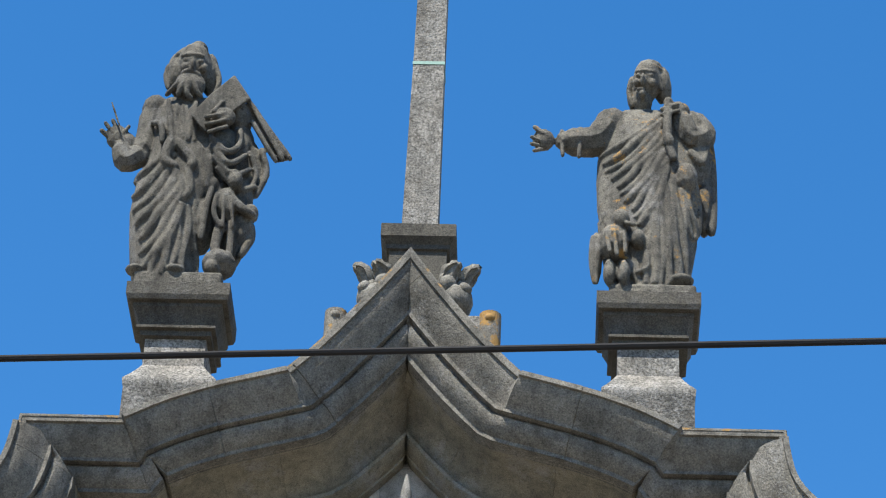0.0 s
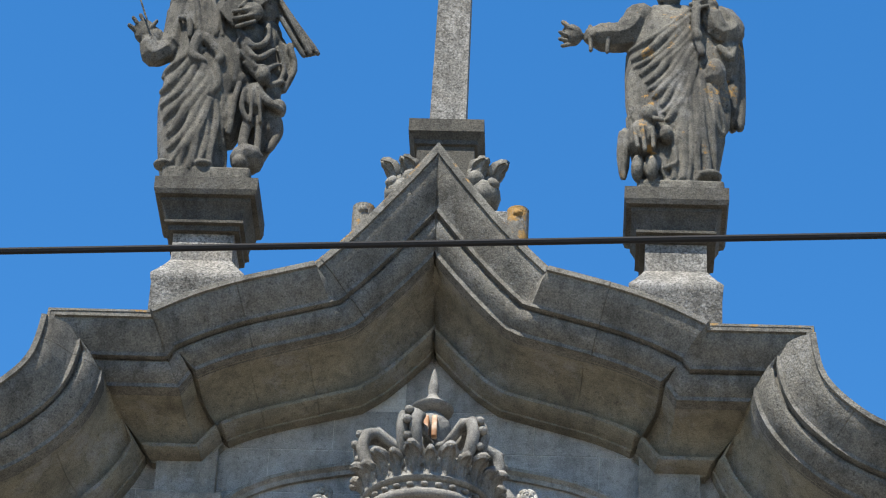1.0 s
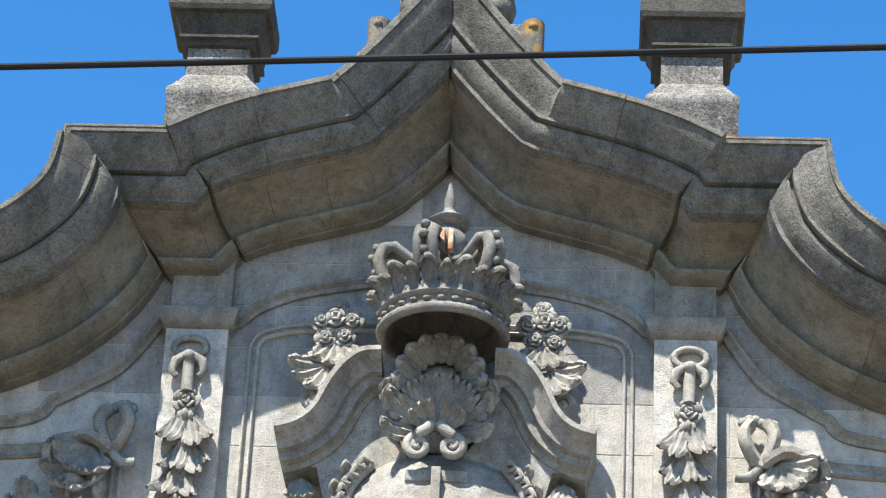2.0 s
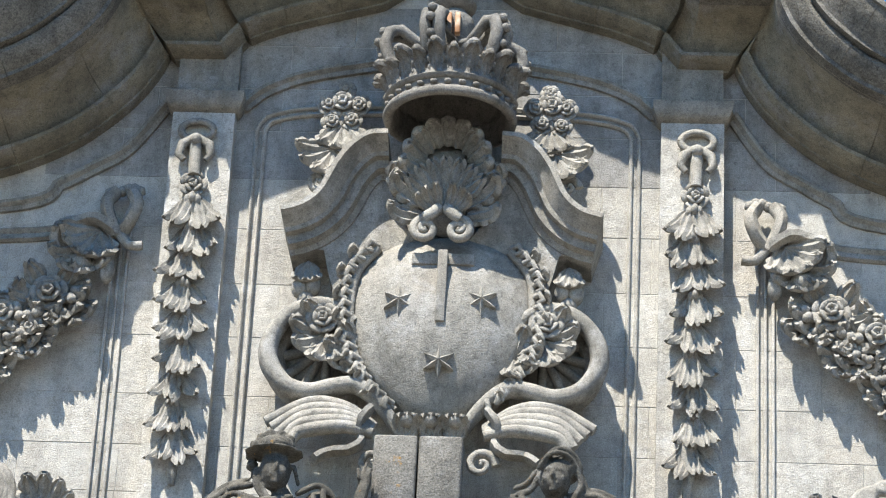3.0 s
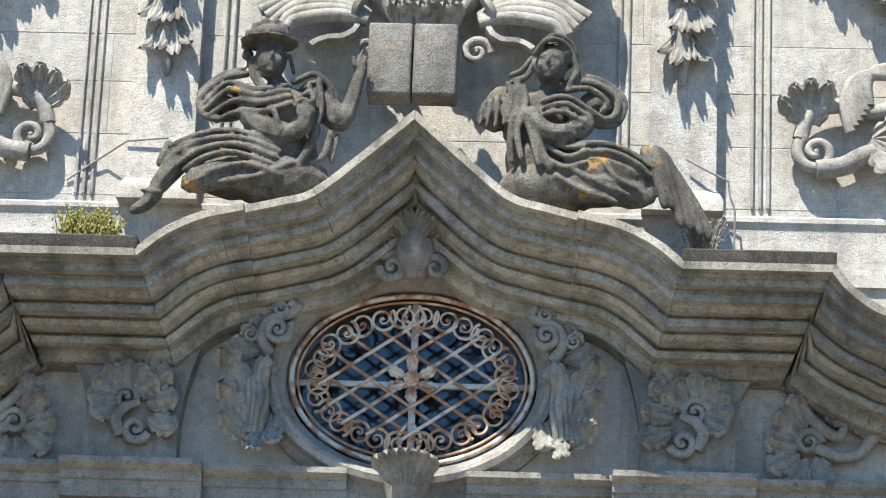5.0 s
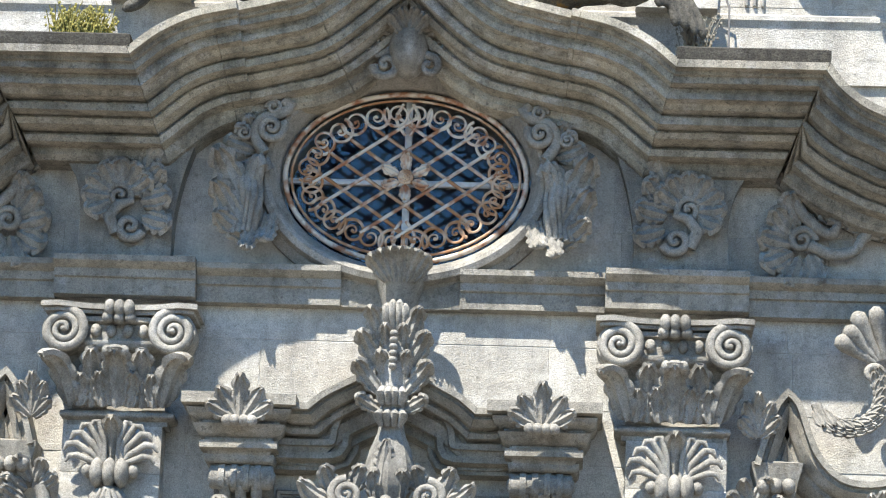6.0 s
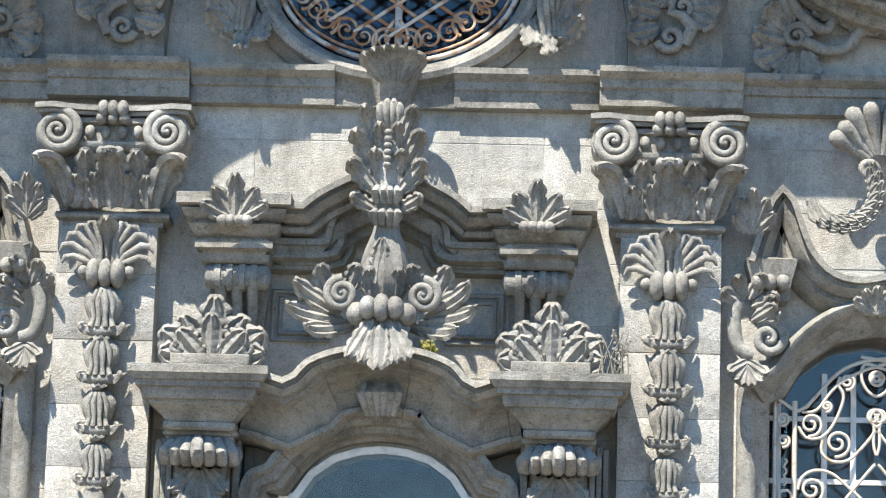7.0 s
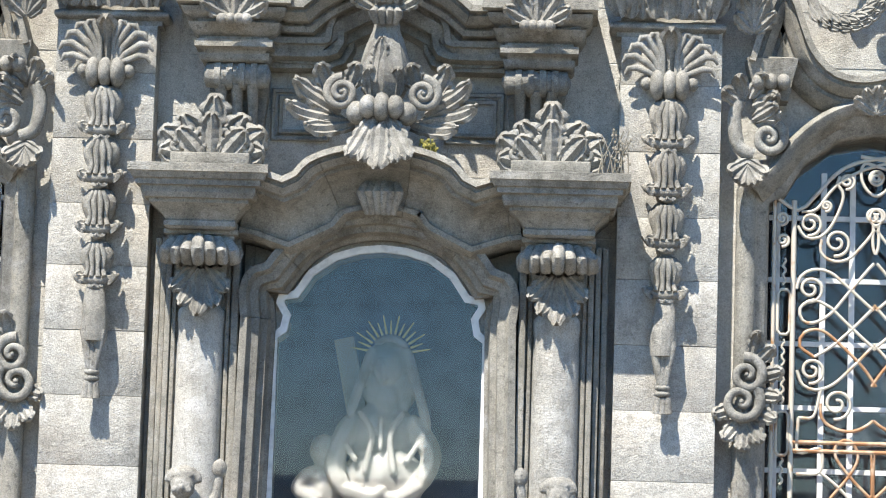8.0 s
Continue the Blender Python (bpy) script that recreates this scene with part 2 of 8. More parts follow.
def lathe(bm, c, prof, n=20, lean=None):
    """Turned body: prof of (radius, height) about the upright through world point c."""
    rings = []
    for r, h in prof:
        rings.append([bm.verts.new(Vector(c) + Vector((r * cos(2 * pi * k / n), r * sin(2 * pi * k / n), h))) for k in range(n)])
    for a, b in zip(rings, rings[1:]):
        for k in range(n):
            bm.faces.new((a[k], a[(k + 1) % n], b[(k + 1) % n], b[k]))
    bm.faces.new(rings[0])
    bm.faces.new(list(reversed(rings[-1])))


SPANS = {}


def leaf(bm, root, aim, out, length, width, curl=0.6, lobes=4, thick=0.022):
    """A carved acanthus leaf: a fluted blade with rounded lobes and a midrib, its tip rolling over towards out."""
    first = len(bm.verts)
    aim, out = Vector(aim).normalized(), Vector(out).normalized()
    side = aim.cross(out).normalized()
    out = side.cross(aim).normalized()
    w, pairs = 0.5 * width, max(2, lobes)
    steps = 4 * pairs + 2
    deep = max(thick, 0.24 * w)
    p, rows = Vector(root), []
    for i in range(steps + 1):
        s = i / steps
        phi = 0.10 + 1.15 * curl * (max(0.0, s - 0.5) / 0.5) ** 1.3
        go, up = aim * cos(phi) + out * sin(phi), out * cos(phi) - aim * sin(phi)
        if i:
            p = p + go * length * 1.06 / steps
        lob = abs(sin(pi * (pairs + 0.5) * s)) ** 0.7
        half = w * (0.48 + 0.62 * sin(pi * min(1.0, 0.15 + 0.72 * s)))
        if s > 0.72:
            half *= sqrt(max(0.05, 1 - ((s - 0.72) / 0.30) ** 2))
        row = []
        for q, h in ((-1.0, -0.34), (-0.72, -0.02), (-0.46, -0.20), (-0.20, 0.02), (0.0, 0.18), (0.20, 0.02), (0.46, -0.20), (0.72, -0.02), (1.0, -0.34)):
            reach = q * (0.78 + 0.34 * lob) if abs(q) > 0.9 else q * (0.92 + 0.10 * lob)
            row.append(bm.verts.new(p + side * half * reach + up * w * (h + 0.10 * lob * abs(q)) + go * (0.30 * length / pairs) * abs(q) ** 1.6))
        row += [bm.verts.new(p + side * half * q - up * (deep + 0.3 * w)) for q in (0.8, -0.8)]
        rows.append(row)
    for a, b in zip(rows, rows[1:]):
        m = len(a)
        for j in range(m):
            bm.faces.new((a[j], a[(j + 1) % m], b[(j + 1) % m], b[j]))
    bm.faces.new(rows[0])
    bm.faces.new(list(reversed(rows[-1])))
    SPANS.setdefault(id(bm), []).append((first, len(bm.verts)))


def scroll(bm, c, r, turns=1.6, start=0.0, hand=1, thick=0.05, d=0.0, rise=0.04, eye=True, n=7):
    """A volute in the wall's plane, from its outer end inwards; c is (x, z)."""
    k = int(26 * turns)
    pts, rad = [], []
    for i in range(k + 1):
        s = i / k
        a = start + hand * 2 * pi * turns * s
        q = r * (1 - s) ** 0.85 + 0.12 * r
        pts.append(V(c[0] + q * cos(a), d + rise * s, c[1] + q * sin(a)))
        rad.append(thick * (1 - 0.55 * s))
    tube(bm, pts, rad, n)
    if eye:
        ball(bm, V(c[0], d + rise, c[1]), (0.17 * r, 0.12 * r + 0.01, 0.17 * r), 1)


def petal(bm, c, a, q, r, d, tilt, wide=1.0):
    """One cupped rose petal at angle a, q out from c = (x, z)."""
    m = Matrix.Translation(V(c[0] + q * cos(a), d, c[1] + q * sin(a))) @ Matrix.Rotation(-a, 4, "Y") @ Matrix.Rotation(tilt, 4, "Z") @ Matrix.Diagonal((r * 0.75, r * 0.26 + 0.006, r * wide, 1))
    bmesh.ops.create_icosphere(bm, subdivisions=2, radius=1, matrix=m)


def flower(bm, c, r, petals=6, d=0.0, deep=0.5):
    """A carved rose in the wall's plane; c is (x, z)."""
    for ring, (q, s, h, tilt) in enumerate(((0.62, 0.44, 0.15, -0.5), (0.36, 0.36, 0.45, -0.9), (0.16, 0.24, 0.7, -1.2))):
        k = petals - ring
        for i in range(k):
            petal(bm, c, 2 * pi * (i + 0.5 * ring) / k, q * r, s * r, d + h * deep * r, tilt, 1.05)
    ball(bm, V(c[0], d + 0.62 * deep * r, c[1]), (0.12 * r, 0.16 * r, 0.12 * r), 1)


def arc(cx, cz, rx, rz, a0, a1, n=24):
    return [Vector((cx + rx * cos(radians(a0 + (a1 - a0) * i / n)), cz + rz * sin(radians(a0 + (a1 - a0) * i / n)))) for i in range(n + 1)]


def carve(ob, voxel, smooth=2):
    """Melts overlapping pieces of one mesh into one carved body."""
    m = ob.modifiers.new("melt", "REMESH")
    m.mode, m.voxel_size, m.use_smooth_shade = "VOXEL", voxel, True
    if smooth:
        s = ob.modifiers.new("soften", "SMOOTH")
        s.factor, s.iterations = 0.5, smooth
    return ob

# ---- the church front: wall, cornices, bands ----
def ellipse(cx_, cz, rx, rz, n=40):
    return [(cx_ + rx * cos(2 * pi * i / n), cz + rz * sin(2 * pi * i / n)) for i in range(n)]


GABLE = [(0, 18.86, 1), (0.25, 18.50), (0.50, 18.16), (0.75, 17.84), (0.94, 17.62), (1.098, 17.455, 1), (1.102, 17.452, 1), (1.46, 17.35), (1.83, 17.24), (2.23, 17.08), (2.592, 16.885, 1), (2.596, 16.88, 1),
         (3.53, 16.88, 1), (3.56, 16.50), (3.64, 16.19), (3.86, 15.93), (4.16, 15.72), (4.65, 15.55), (5.6, 15.43), (7.0, 15.38)]
GABLE_PROFILE = [(1.25, 0), (1.25, 0.05), (1.22, 0.055), (1.22, 0.075), (1.20, 0.13), (1.15, 0.21), (1.08, 0.28), (1.05, 0.325), (1.05, 0.36), (0.97, 0.365), (0.97, 0.39), (1.0, 0.395), (1.0, 0.43), (0.97, 0.49), (0.91, 0.54),
                 (0.88, 0.56), (0.88, 0.60), (0.79, 0.605), (0.77, 0.615)]
COVE_PROFILE = [(0.78, 0.612), (0.62, 0.625), (0.48, 0.65), (0.36, 0.70), (0.27, 0.77), (0.21, 0.86), (0.21, 0.88), (0.31, 0.885), (0.31, 0.92), (0.26, 0.95), (0.15, 0.975), (0.12, 0.98), (0.12, 1.0), (0.05, 1.005)]
NICHE = [(-0.90, 2.0), (-0.90, 4.10), (-0.82, 4.16), (-0.80, 4.26), (-0.86, 4.36), (-0.84, 4.44), (-0.72, 4.46), (-0.60, 4.64), (-0.40, 4.78), (-0.2, 4.84), (0, 4.86)]
NICHE = NICHE + [(-x, z) for x, z in reversed(NICHE[:-1])]
OVAL = (0.0, 8.87, 1.07, 0.805)
SIDE_WINDOW = [(3.17, 2.0), (3.17, 5.30), (3.30, 5.36), (3.45, 5.62), (3.72, 5.82), (4.05, 5.88), (4.38, 5.82), (4.65, 5.62), (4.80, 5.36), (4.93, 5.30), (4.93, 2.0)]


def joints(path, length, seed):
    """Splits a path into stones of about that length."""
    r = random.Random(seed)
    out, cur, run, want = [], [path[0]], 0.0, length * r.uniform(0.8, 1.2)
    for a, b in zip(path, path[1:]):
        run += (b - a).length
        cur.append(b)
        if run > want and b is not path[-1]:
            out.append(cur)
            cur, run, want = [b], 0.0, length * r.uniform(0.8, 1.2)
    out.append(cur)
    return out


def moulding(name, path, profile, mat, label, length=1.0, seed=1, parent=None, base=0.0, deep=None, wing=None):
    """A moulded course of cut stones; each stone is a part."""
    c = path[len(path) // 2]
    top = parent or thing(name, (c.x, 0, c.y), label, "cornice", kind="structure")
    axial = path[0].x < -0.2 and path[-1].x > 0.2
    nor = offset_rows(path)
    bends = []
    for i in range(1, len(path) - 1):
        a, c2 = (path[i] - path[i - 1]).normalized(), (path[i + 1] - path[i]).normalized()
        if a.x * c2.y - a.y * c2.x < -0.3:
            bends.append((path[i], nor[i].normalized(), 1 / nor[i].length))
    lookup = {tuple(p): m for p, m in zip(path, nor)}
    prof = [(0.0, profile[0][1])] + list(profile) + [(0.0, profile[-1][1])]

    def depth_at(n):
        for (da, na), (db, nb) in zip(profile, profile[1:]):
            if n <= nb:
                return da + (db - da) * max(0.0, n - na) / max(1e-6, nb - na)
        return profile[-1][0]

    r = random.Random(seed)
    for seg in joints(path, length, seed):
        bm = bmesh.new()
        lift = r.uniform(-0.004, 0.006)
        rings = []
        for i, p in enumerate(seg):
            m = lookup[tuple(p)]
            ease = 0.0
            if i in (0, len(seg) - 1):
                q = seg[1] if i == 0 else seg[-2]
                p2 = p + (q - p).normalized() * 0.002
            else:
                p2 = p
            hold = (lambda x: min(x, -0.0005)) if p.x < -0.001 else (lambda x: max(x, 0.0005)) if p.x > 0.001 else (lambda x: 0.0)
            if not axial:
                hold = lambda x: x
            row = []
            for d, n in prof:
                q = p2 + m * n
                for cr, bis, turn in bends:
                    if 0.001 < (p - cr).length < 1.1:
                        mine, his = bis.x * (p2 - cr).y - bis.y * (p2 - cr).x, bis.x * (q - cr).y - bis.y * (q - cr).x
                        if mine * his < 0 and (q - cr).dot(bis) > 0:
                            q = p2 + (q - p2) * (mine / (mine - his))
                            if d > 0.01:
                                d = depth_at((q - cr).dot(bis) * turn)
                row.append(bm.verts.new(V(hold(q.x), base + d * (deep(p.x) if deep else 1) + (lift if d > 0.01 else 0), q.y)))
            rings.append(row)
        for a, b in zip(rings, rings[1:]):
            for j in range(len(prof) - 1):
                bm.faces.new((a[j], a[j + 1], b[j + 1], b[j]))
        bm.faces.new(rings[0])
        bm.faces.new(list(reversed(rings[-1])))
        part("cornice_stone", bm, wing if wing and abs(seg[len(seg) // 2].x) > 2.25 else mat, top, sharp=30)
    return top


gable_path = smooth_path(both_sides(GABLE))
moulding("gable_cornice", gable_path, GABLE_PROFILE, CORNICE, "weathered granite ogee gable cornice with stepped mouldings", 0.95, 3, deep=lambda x: 0.95 if abs(x) < 1.1 else 1.0 if abs(x) < 2.594 else 0.94 if abs(x) < 3.54 else 1.18)
moulding("gable_cove", gable_path, COVE_PROFILE, COVE, "brown-stained granite cove under the gable cornice", 0.7, 31, deep=lambda x: 0.95 if abs(x) < 1.1 else 1.0 if abs(x) < 2.594 else 0.94 if abs(x) < 3.54 else 1.18)
# the blocking above the cornice, lichened along its edge
bm = bmesh.new()
sweep(bm, gable_path, [(1.15, -0.03), (1.185, -0.02), (1.185, 0.004)], back=-0.5)
single("coping", bm, LICHEN, (0, 0, 17), "thin lichen-stained granite coping along the gable", "coping", kind="structure")

# the wall's core, behind the facing stones
outline = [(-7.0, -0.2)] + [(p.x, p.y - 0.12) for p in gable_path] + [(7.0, -0.2)]
bm = bmesh.new()
shell_solid(bm, outline, [list(reversed(NICHE)), ellipse(*OVAL), list(reversed(SIDE_WINDOW)), [(-x, z) for x, z in SIDE_WINDOW]], -0.75, -0.004)
wall = single("wall_front", bm, JOINT, (0, 0, 0), "tall granite ashlar church front with lime joints", "wall", kind="structure")

# flat band of the upper storey's base and the middle entablature
MID = [(0, 10.90, 1), (0.42, 10.52), (0.82, 10.18), (1.10, 10.09), (1.382, 10.02, 1), (1.388, 10.02, 1), (1.75, 9.93), (2.05, 9.78), (2.27, 9.60, 1), (3.50, 9.60, 1), (3.66, 9.40), (3.95, 9.22), (4.5, 9.10), (7.0, 9.05)]
MID_PROFILE = [(1.25, 0), (1.25, 0.065), (1.16, 0.07), (1.16, 0.10), (1.12, 0.105), (1.12, 0.16), (0.98, 0.165), (0.98, 0.205), (1.0, 0.21), (1.0, 0.26), (0.90, 0.27), (0.86, 0.31), (0.72, 0.32), (0.72, 0.345), (0.77, 0.35), (0.77, 0.41),
               (0.60, 0.415), (0.60, 0.44), (0.64, 0.445), (0.60, 0.485), (0.48, 0.50), (0.40, 0.505), (0.40, 0.535), (0.46, 0.54), (0.44, 0.59), (0.28, 0.60), (0.28, 0.63), (0.28, 0.66), (0.24, 0.70), (0.12, 0.72)]
mid_path = smooth_path(both_sides(MID))
moulding("storey_cornice", mid_path, MID_PROFILE, MIDSTONE, "stepped granite cornice rising to a point over the oval window", 0.9, 8, deep=lambda x: 0.95 if abs(x) < 1.385 else 1.0, wing=DARKMID)
bm = bmesh.new()
course(bm, 2.28, 3.47, -0.02, 1.22, [(0.0, 9.597), (0.03, 9.60), (0.035, 9.63), (0.035, 9.70), (0.0, 9.72)])
slab_top = single("cornice_coping", bm, CAPSTONE, (2.9, 0.6, 9.6), "blackened granite slab lying on the storey cornice", "coping", "cornice copings", "structure")
mirrored(slab_top)
bm = bmesh.new()
box(bm, -7, 7, -0.02, 0.045, 9.80, 10.16)
single("plinth_band", bm, WALL, (0, 0, 9.2), "plain granite band under the upper storey", "wall band", kind="structure")
base_path = [Vector((-7, 10.42)), Vector((-1.2, 10.42))]
lb = moulding("base_moulding", base_path, [(0.05, 0), (0.075, 0.02), (0.075, 0.06), (0.05, 0.09), (0.04, 0.14), (0.04, 0.27)], WALL, "granite base moulding of the upper storey", 1.3, 4)
mirrored(lb)

# thin mouldings on the upper wall
B_LINE = [(0, 16.04, 1), (0.62, 15.99), (1.31, 15.86), (1.73, 15.69), (1.93, 15.52, 1), (2.68, 15.5, 1), (3.0, 15.02), (3.3, 14.81), (3.6, 14.63), (4.09, 14.40), (7.0, 14.2)]
moulding("string_moulding", smooth_path(both_sides(B_LINE)), [(0.05, 0), (0.09, 0.02), (0.09, 0.05), (0.05, 0.08), (0.04, 0.12)], MOULD, "thin granite string moulding curving over the upper panels", 1.1, 9)
side_string = moulding("string_moulding", smooth_path([(3.05, 14.3), (3.5, 14.2), (4.0, 14.12), (7, 14.0)]), [(0.03, 0), (0.05, 0.02), (0.03, 0.05), (0.02, 0.06), (0.05, 0.12), (0.02, 0.14)], MOULD, "thin double granite moulding of a side panel", 1.1, 10)
mirrored(side_string)


def recessed_panel(path, label):
    """Raised double fillets that frame a wall panel."""
    t = thing("panel_moulding", (path[0].x, 0, path[0].y), label, "moulding", kind="structure")
    for off in (0.0, 0.075):
        bm = bmesh.new()
        sweep(bm, path, [(0.028, off), (0.04, off + 0.015), (0.028, off + 0.035)], back=-0.01)
        part("fillet", bm, WALL, t)
    return t


pan = recessed_panel(smooth_path([(-1.80, 10.6), (-1.80, 15.22, 1), (-1.72, 15.36), (-1.5, 15.44), (-1.2, 15.48), (-0.6, 15.5)]), "raised fillets framing the panel behind the arms")
mirrored(pan)
side = thing("panel_moulding", (2.9, 0, 10.5), "three upright granite fillets beside the upper pilaster", "moulding", kind="structure")
for x in (2.86, 2.93, 3.0):
    bm = bmesh.new()
    box(bm, x, x + 0.03, -0.01, 0.035, 10.5, 14.15, 0.008)
    part("fillet", bm, WALL, side)
mirrored(side)

# upper pilasters
def upper_pilaster():
    t = thing("pilaster", (-2.27, 0, 10.42), "flat granite pilaster with a moulded cap", "pilaster", "upper pilasters", "structure")
    bm = bmesh.new()
    course(bm, -2.56, -1.98, -0.02, 0.17, [(0.0, 10.42), (0.0, 15.34)])
    part("shaft", bm, WALL, t)
    bm = bmesh.new()
    course(bm, -2.56, -1.98, -0.02, 0.17, [(0.0, 15.30), (0.03, 15.33), (0.06, 15.38), (0.08, 15.44), (0.08, 15.50), (0.02, 15.52)])
    part("cap", bm, MOULD, t)
    bm = bmesh.new()
    course(bm, -2.55, -1.98, -0.02, 0.12, [(0, 15.52), (0, 16.1)])
    part("frieze_block", bm, MOULD, t)
    bm = bmesh.new()
    course(bm, -2.56, -1.98, -0.02, 0.17, [(0.06, 10.40), (0.06, 10.5), (0.03, 10.56), (0.0, 10.6)])
    part("base", bm, WALL, t)
    return t


mirrored(upper_pilaster())

# architrave band of the lower storey, breaking forward over the capitals
ARCH_PROFILE = [(0.22, 0), (0.22, 0.05), (0.17, 0.09), (0.14, 0.10), (0.14, 0.17), (0.11, 0.18), (0.11, 0.32), (0.06, 0.33)]
for x0, x1, base, z in ((-1.72, -0.5, 0.0, 8.05), (-2.92, -1.72, 0.09, 8.07), (-7.0, -2.92, 0.0, 8.05)):
    a = moulding("architrave", [Vector((x0, z)), Vector((x1, z))], ARCH_PROFILE, MOULD, "stepped granite architrave band under the frieze", 1.3, int(-x0 * 10), base=base)
    mirrored(a)
bm = bmesh.new()
box(bm, -0.55, 0.55, -0.01, 0.09, 7.72, 8.02, 0.01)
single("architrave_block", bm, MOULD, (0, 0, 7.72), "plain granite block under the oval window", "wall block", kind="structure")

# ground and the church behind its front
bm = bmesh.new()
bmesh.ops.create_grid(bm, x_segments=2, y_segments=2, size=3000)
bmesh.ops.translate(bm, verts=bm.verts, vec=(0, 0, -0.01))
single("ground", bm, EARTH, (0, 25, 0), "grey stone-paved street before the church", "ground", kind="structure")
bm = bmesh.new()
box(bm, -6.8, 6.8, -22, -0.9, 0, 14.6)
single("church_body", bm, JOINT, (0, -10, 0), "plain granite body of the church behind its front", "building", kind="structure")

# ---- gable top: pedestals, shaft, figures ----
def pedestal():
    t = thing("statue_pedestal", (-2.3, 0.2, 17.1), "moulded granite pedestal rising from the gable cornice", "pedestal", "statue pedestals")
    cxp, d0, d1 = -2.31, -0.30, 0.30
    bm = bmesh.new()
    course(bm, cxp - 0.30, cxp + 0.30, d0, d1, [(0.14, 16.9), (0.14, 17.72), (0.15, 17.74), (0.155, 17.80), (0.13, 17.84), (0.10, 17.88), (0.05, 17.96), (0.0, 18.05)])
    part("base", bm, PALE, t)
    bm = bmesh.new()
    course(bm, cxp - 0.30, cxp + 0.30, d0, d1, [(0, 18.05), (0, 18.52)])
    part("die", bm, PALE, t)
    bm = bmesh.new()
    course(bm, cxp - 0.30, cxp + 0.30, d0, d1, [(0, 18.36), (0.05, 18.37), (0.05, 18.43), (0.09, 18.44), (0.09, 18.47), (0.07, 18.48), (0.09, 18.58), (0.13, 18.65), (0.14, 18.66), (0.14, 18.70), (0.19, 18.71), (0.21, 18.76), (0.21, 18.90), (0.16, 18.92)])
    part("cap", bm, CAPSTONE, t, sharp=20)
    return t


mirrored(pedestal())
cross = thing("stone_cross", (0, 0.0, 19.0), "tall granite cross shaft on a moulded block above the gable", "cross")
bm = bmesh.new()
course(bm, -0.29, 0.29, -0.45, 0.05, [(0.0, 18.4), (0.0, 19.66), (0.03, 19.67), (0.03, 19.72), (0.06, 19.76), (0.09, 19.79), (0.09, 19.94), (0.05, 19.95)])
part("block", bm, CAPSTONE, cross, sharp=20)
bm = bmesh.new()
course(bm, -0.185, 0.185, -0.38, -0.02, [(0, 19.94), (-0.02, 22.16)])
part("shaft", bm, PALE, cross)
bm = bmesh.new()
course(bm, -0.165, 0.165, -0.36, -0.04, [(0.006, 22.16), (0.006, 22.20)])
part("joint_strip", bm, COPPER, cross, "green copper strip in the joint")
bm = bmesh.new()
course(bm, -0.165, 0.165, -0.36, -0.04, [(0, 22.20), (-0.015, 24.6)])
part("upper_shaft", bm, PALE, cross)
bm = bmesh.new()
course(bm, -0.95, 0.95, -0.33, -0.07, [(0, 24.6), (0, 24.9)])
part("crossbar", bm, PALE, cross)

# cable over the street, held by a pole on each side
bm = bmesh.new()
tube(bm, [Vector((1.2 + 1.2 * i, 7.0, 6.43 + 0.049 * 1.2 * i - 0.016 + 0.0006 * i * i)) for i in range(-11, 12)], 0.0100, 8)
cable = single("overhead_cable", bm, BLACK, (1.2, 18, 6.43), "black overhead cable strung across the street", "cable")

# ---- lower storey blocks ----
def lower_pilaster():
    t = thing("pilaster", (-2.33, 0, 0), "broad flat granite pilaster of the lower storey", "pilaster", "lower pilasters", "structure")
    z = 0.0
    r = random.Random(3)
    while z < 6.7:
        h = min(r.uniform(0.42, 0.6), 6.72 - z)
        bm = bmesh.new()
        box(bm, -2.75, -1.92, -0.02, 0.24 + r.uniform(-0.003, 0.003), z + 0.0015, z + h - 0.0015, 0.003)
        part("stone", bm, WALL, t)
        z += h
        if h < 0.2:
            break
    return t


mirrored(lower_pilaster())

# ---- figures on the gable ----
def robe(bm, fig, rows, fold=0.0, waves=9, n=36):
    """A draped body from rows of (v, u, half width in u, half depth in metres, depth of its axis)."""
    rings = []
    for v, u, ru, rd, da in rows:
        ring = []
        for k in range(n):
            a = 2 * pi * k / n
            w = 1 + fold * cos(waves * a + v * 0.01)
            ring.append(bm.verts.new(fig(u + ru * cos(a) * w, v, da - rd * sin(a) * w)))
        rings.append(ring)
    for a, b in zip(rings, rings[1:]):
        for k in range(n):
            bm.faces.new((a[k], a[(k + 1) % n], b[(k + 1) % n], b[k]))
    bm.faces.new(rings[0])
    bm.faces.new(list(reversed(rings[-1])))


def strands(bm, fig, rows, n=7):
    """Folds, limbs and locks: rows of (radius, points in figure units)."""
    for r, *pts in rows:
        q = [fig(*p) for p in pts]
        if len(q) > 2:
            fine = []
            ext = [q[0] * 2 - q[1]] + q + [q[-1] * 2 - q[-2]]
            for i in range(1, len(ext) - 2):
                a, b, c, d = ext[i - 1:i + 3]
                for j in range(5):
                    t = j / 5
                    fine.append(0.5 * (2 * b + (c - a) * t + (2 * a - 5 * b + 4 * c - d) * t * t + (3 * b - a - 3 * c + d) * t ** 3))
            q = fine + [q[-1]]
        m = len(q) - 1
        r0, r1 = r if isinstance(r, tuple) else (r, r)
        tube(bm, q, [(r0 + (r1 - r0) * i / m) * (0.8 if i in (0, m) else 1) for i in range(m + 1)], n)
        ball(bm, q[0], r0 * 0.8, 1)
        ball(bm, q[-1], r1 * 0.8, 1)


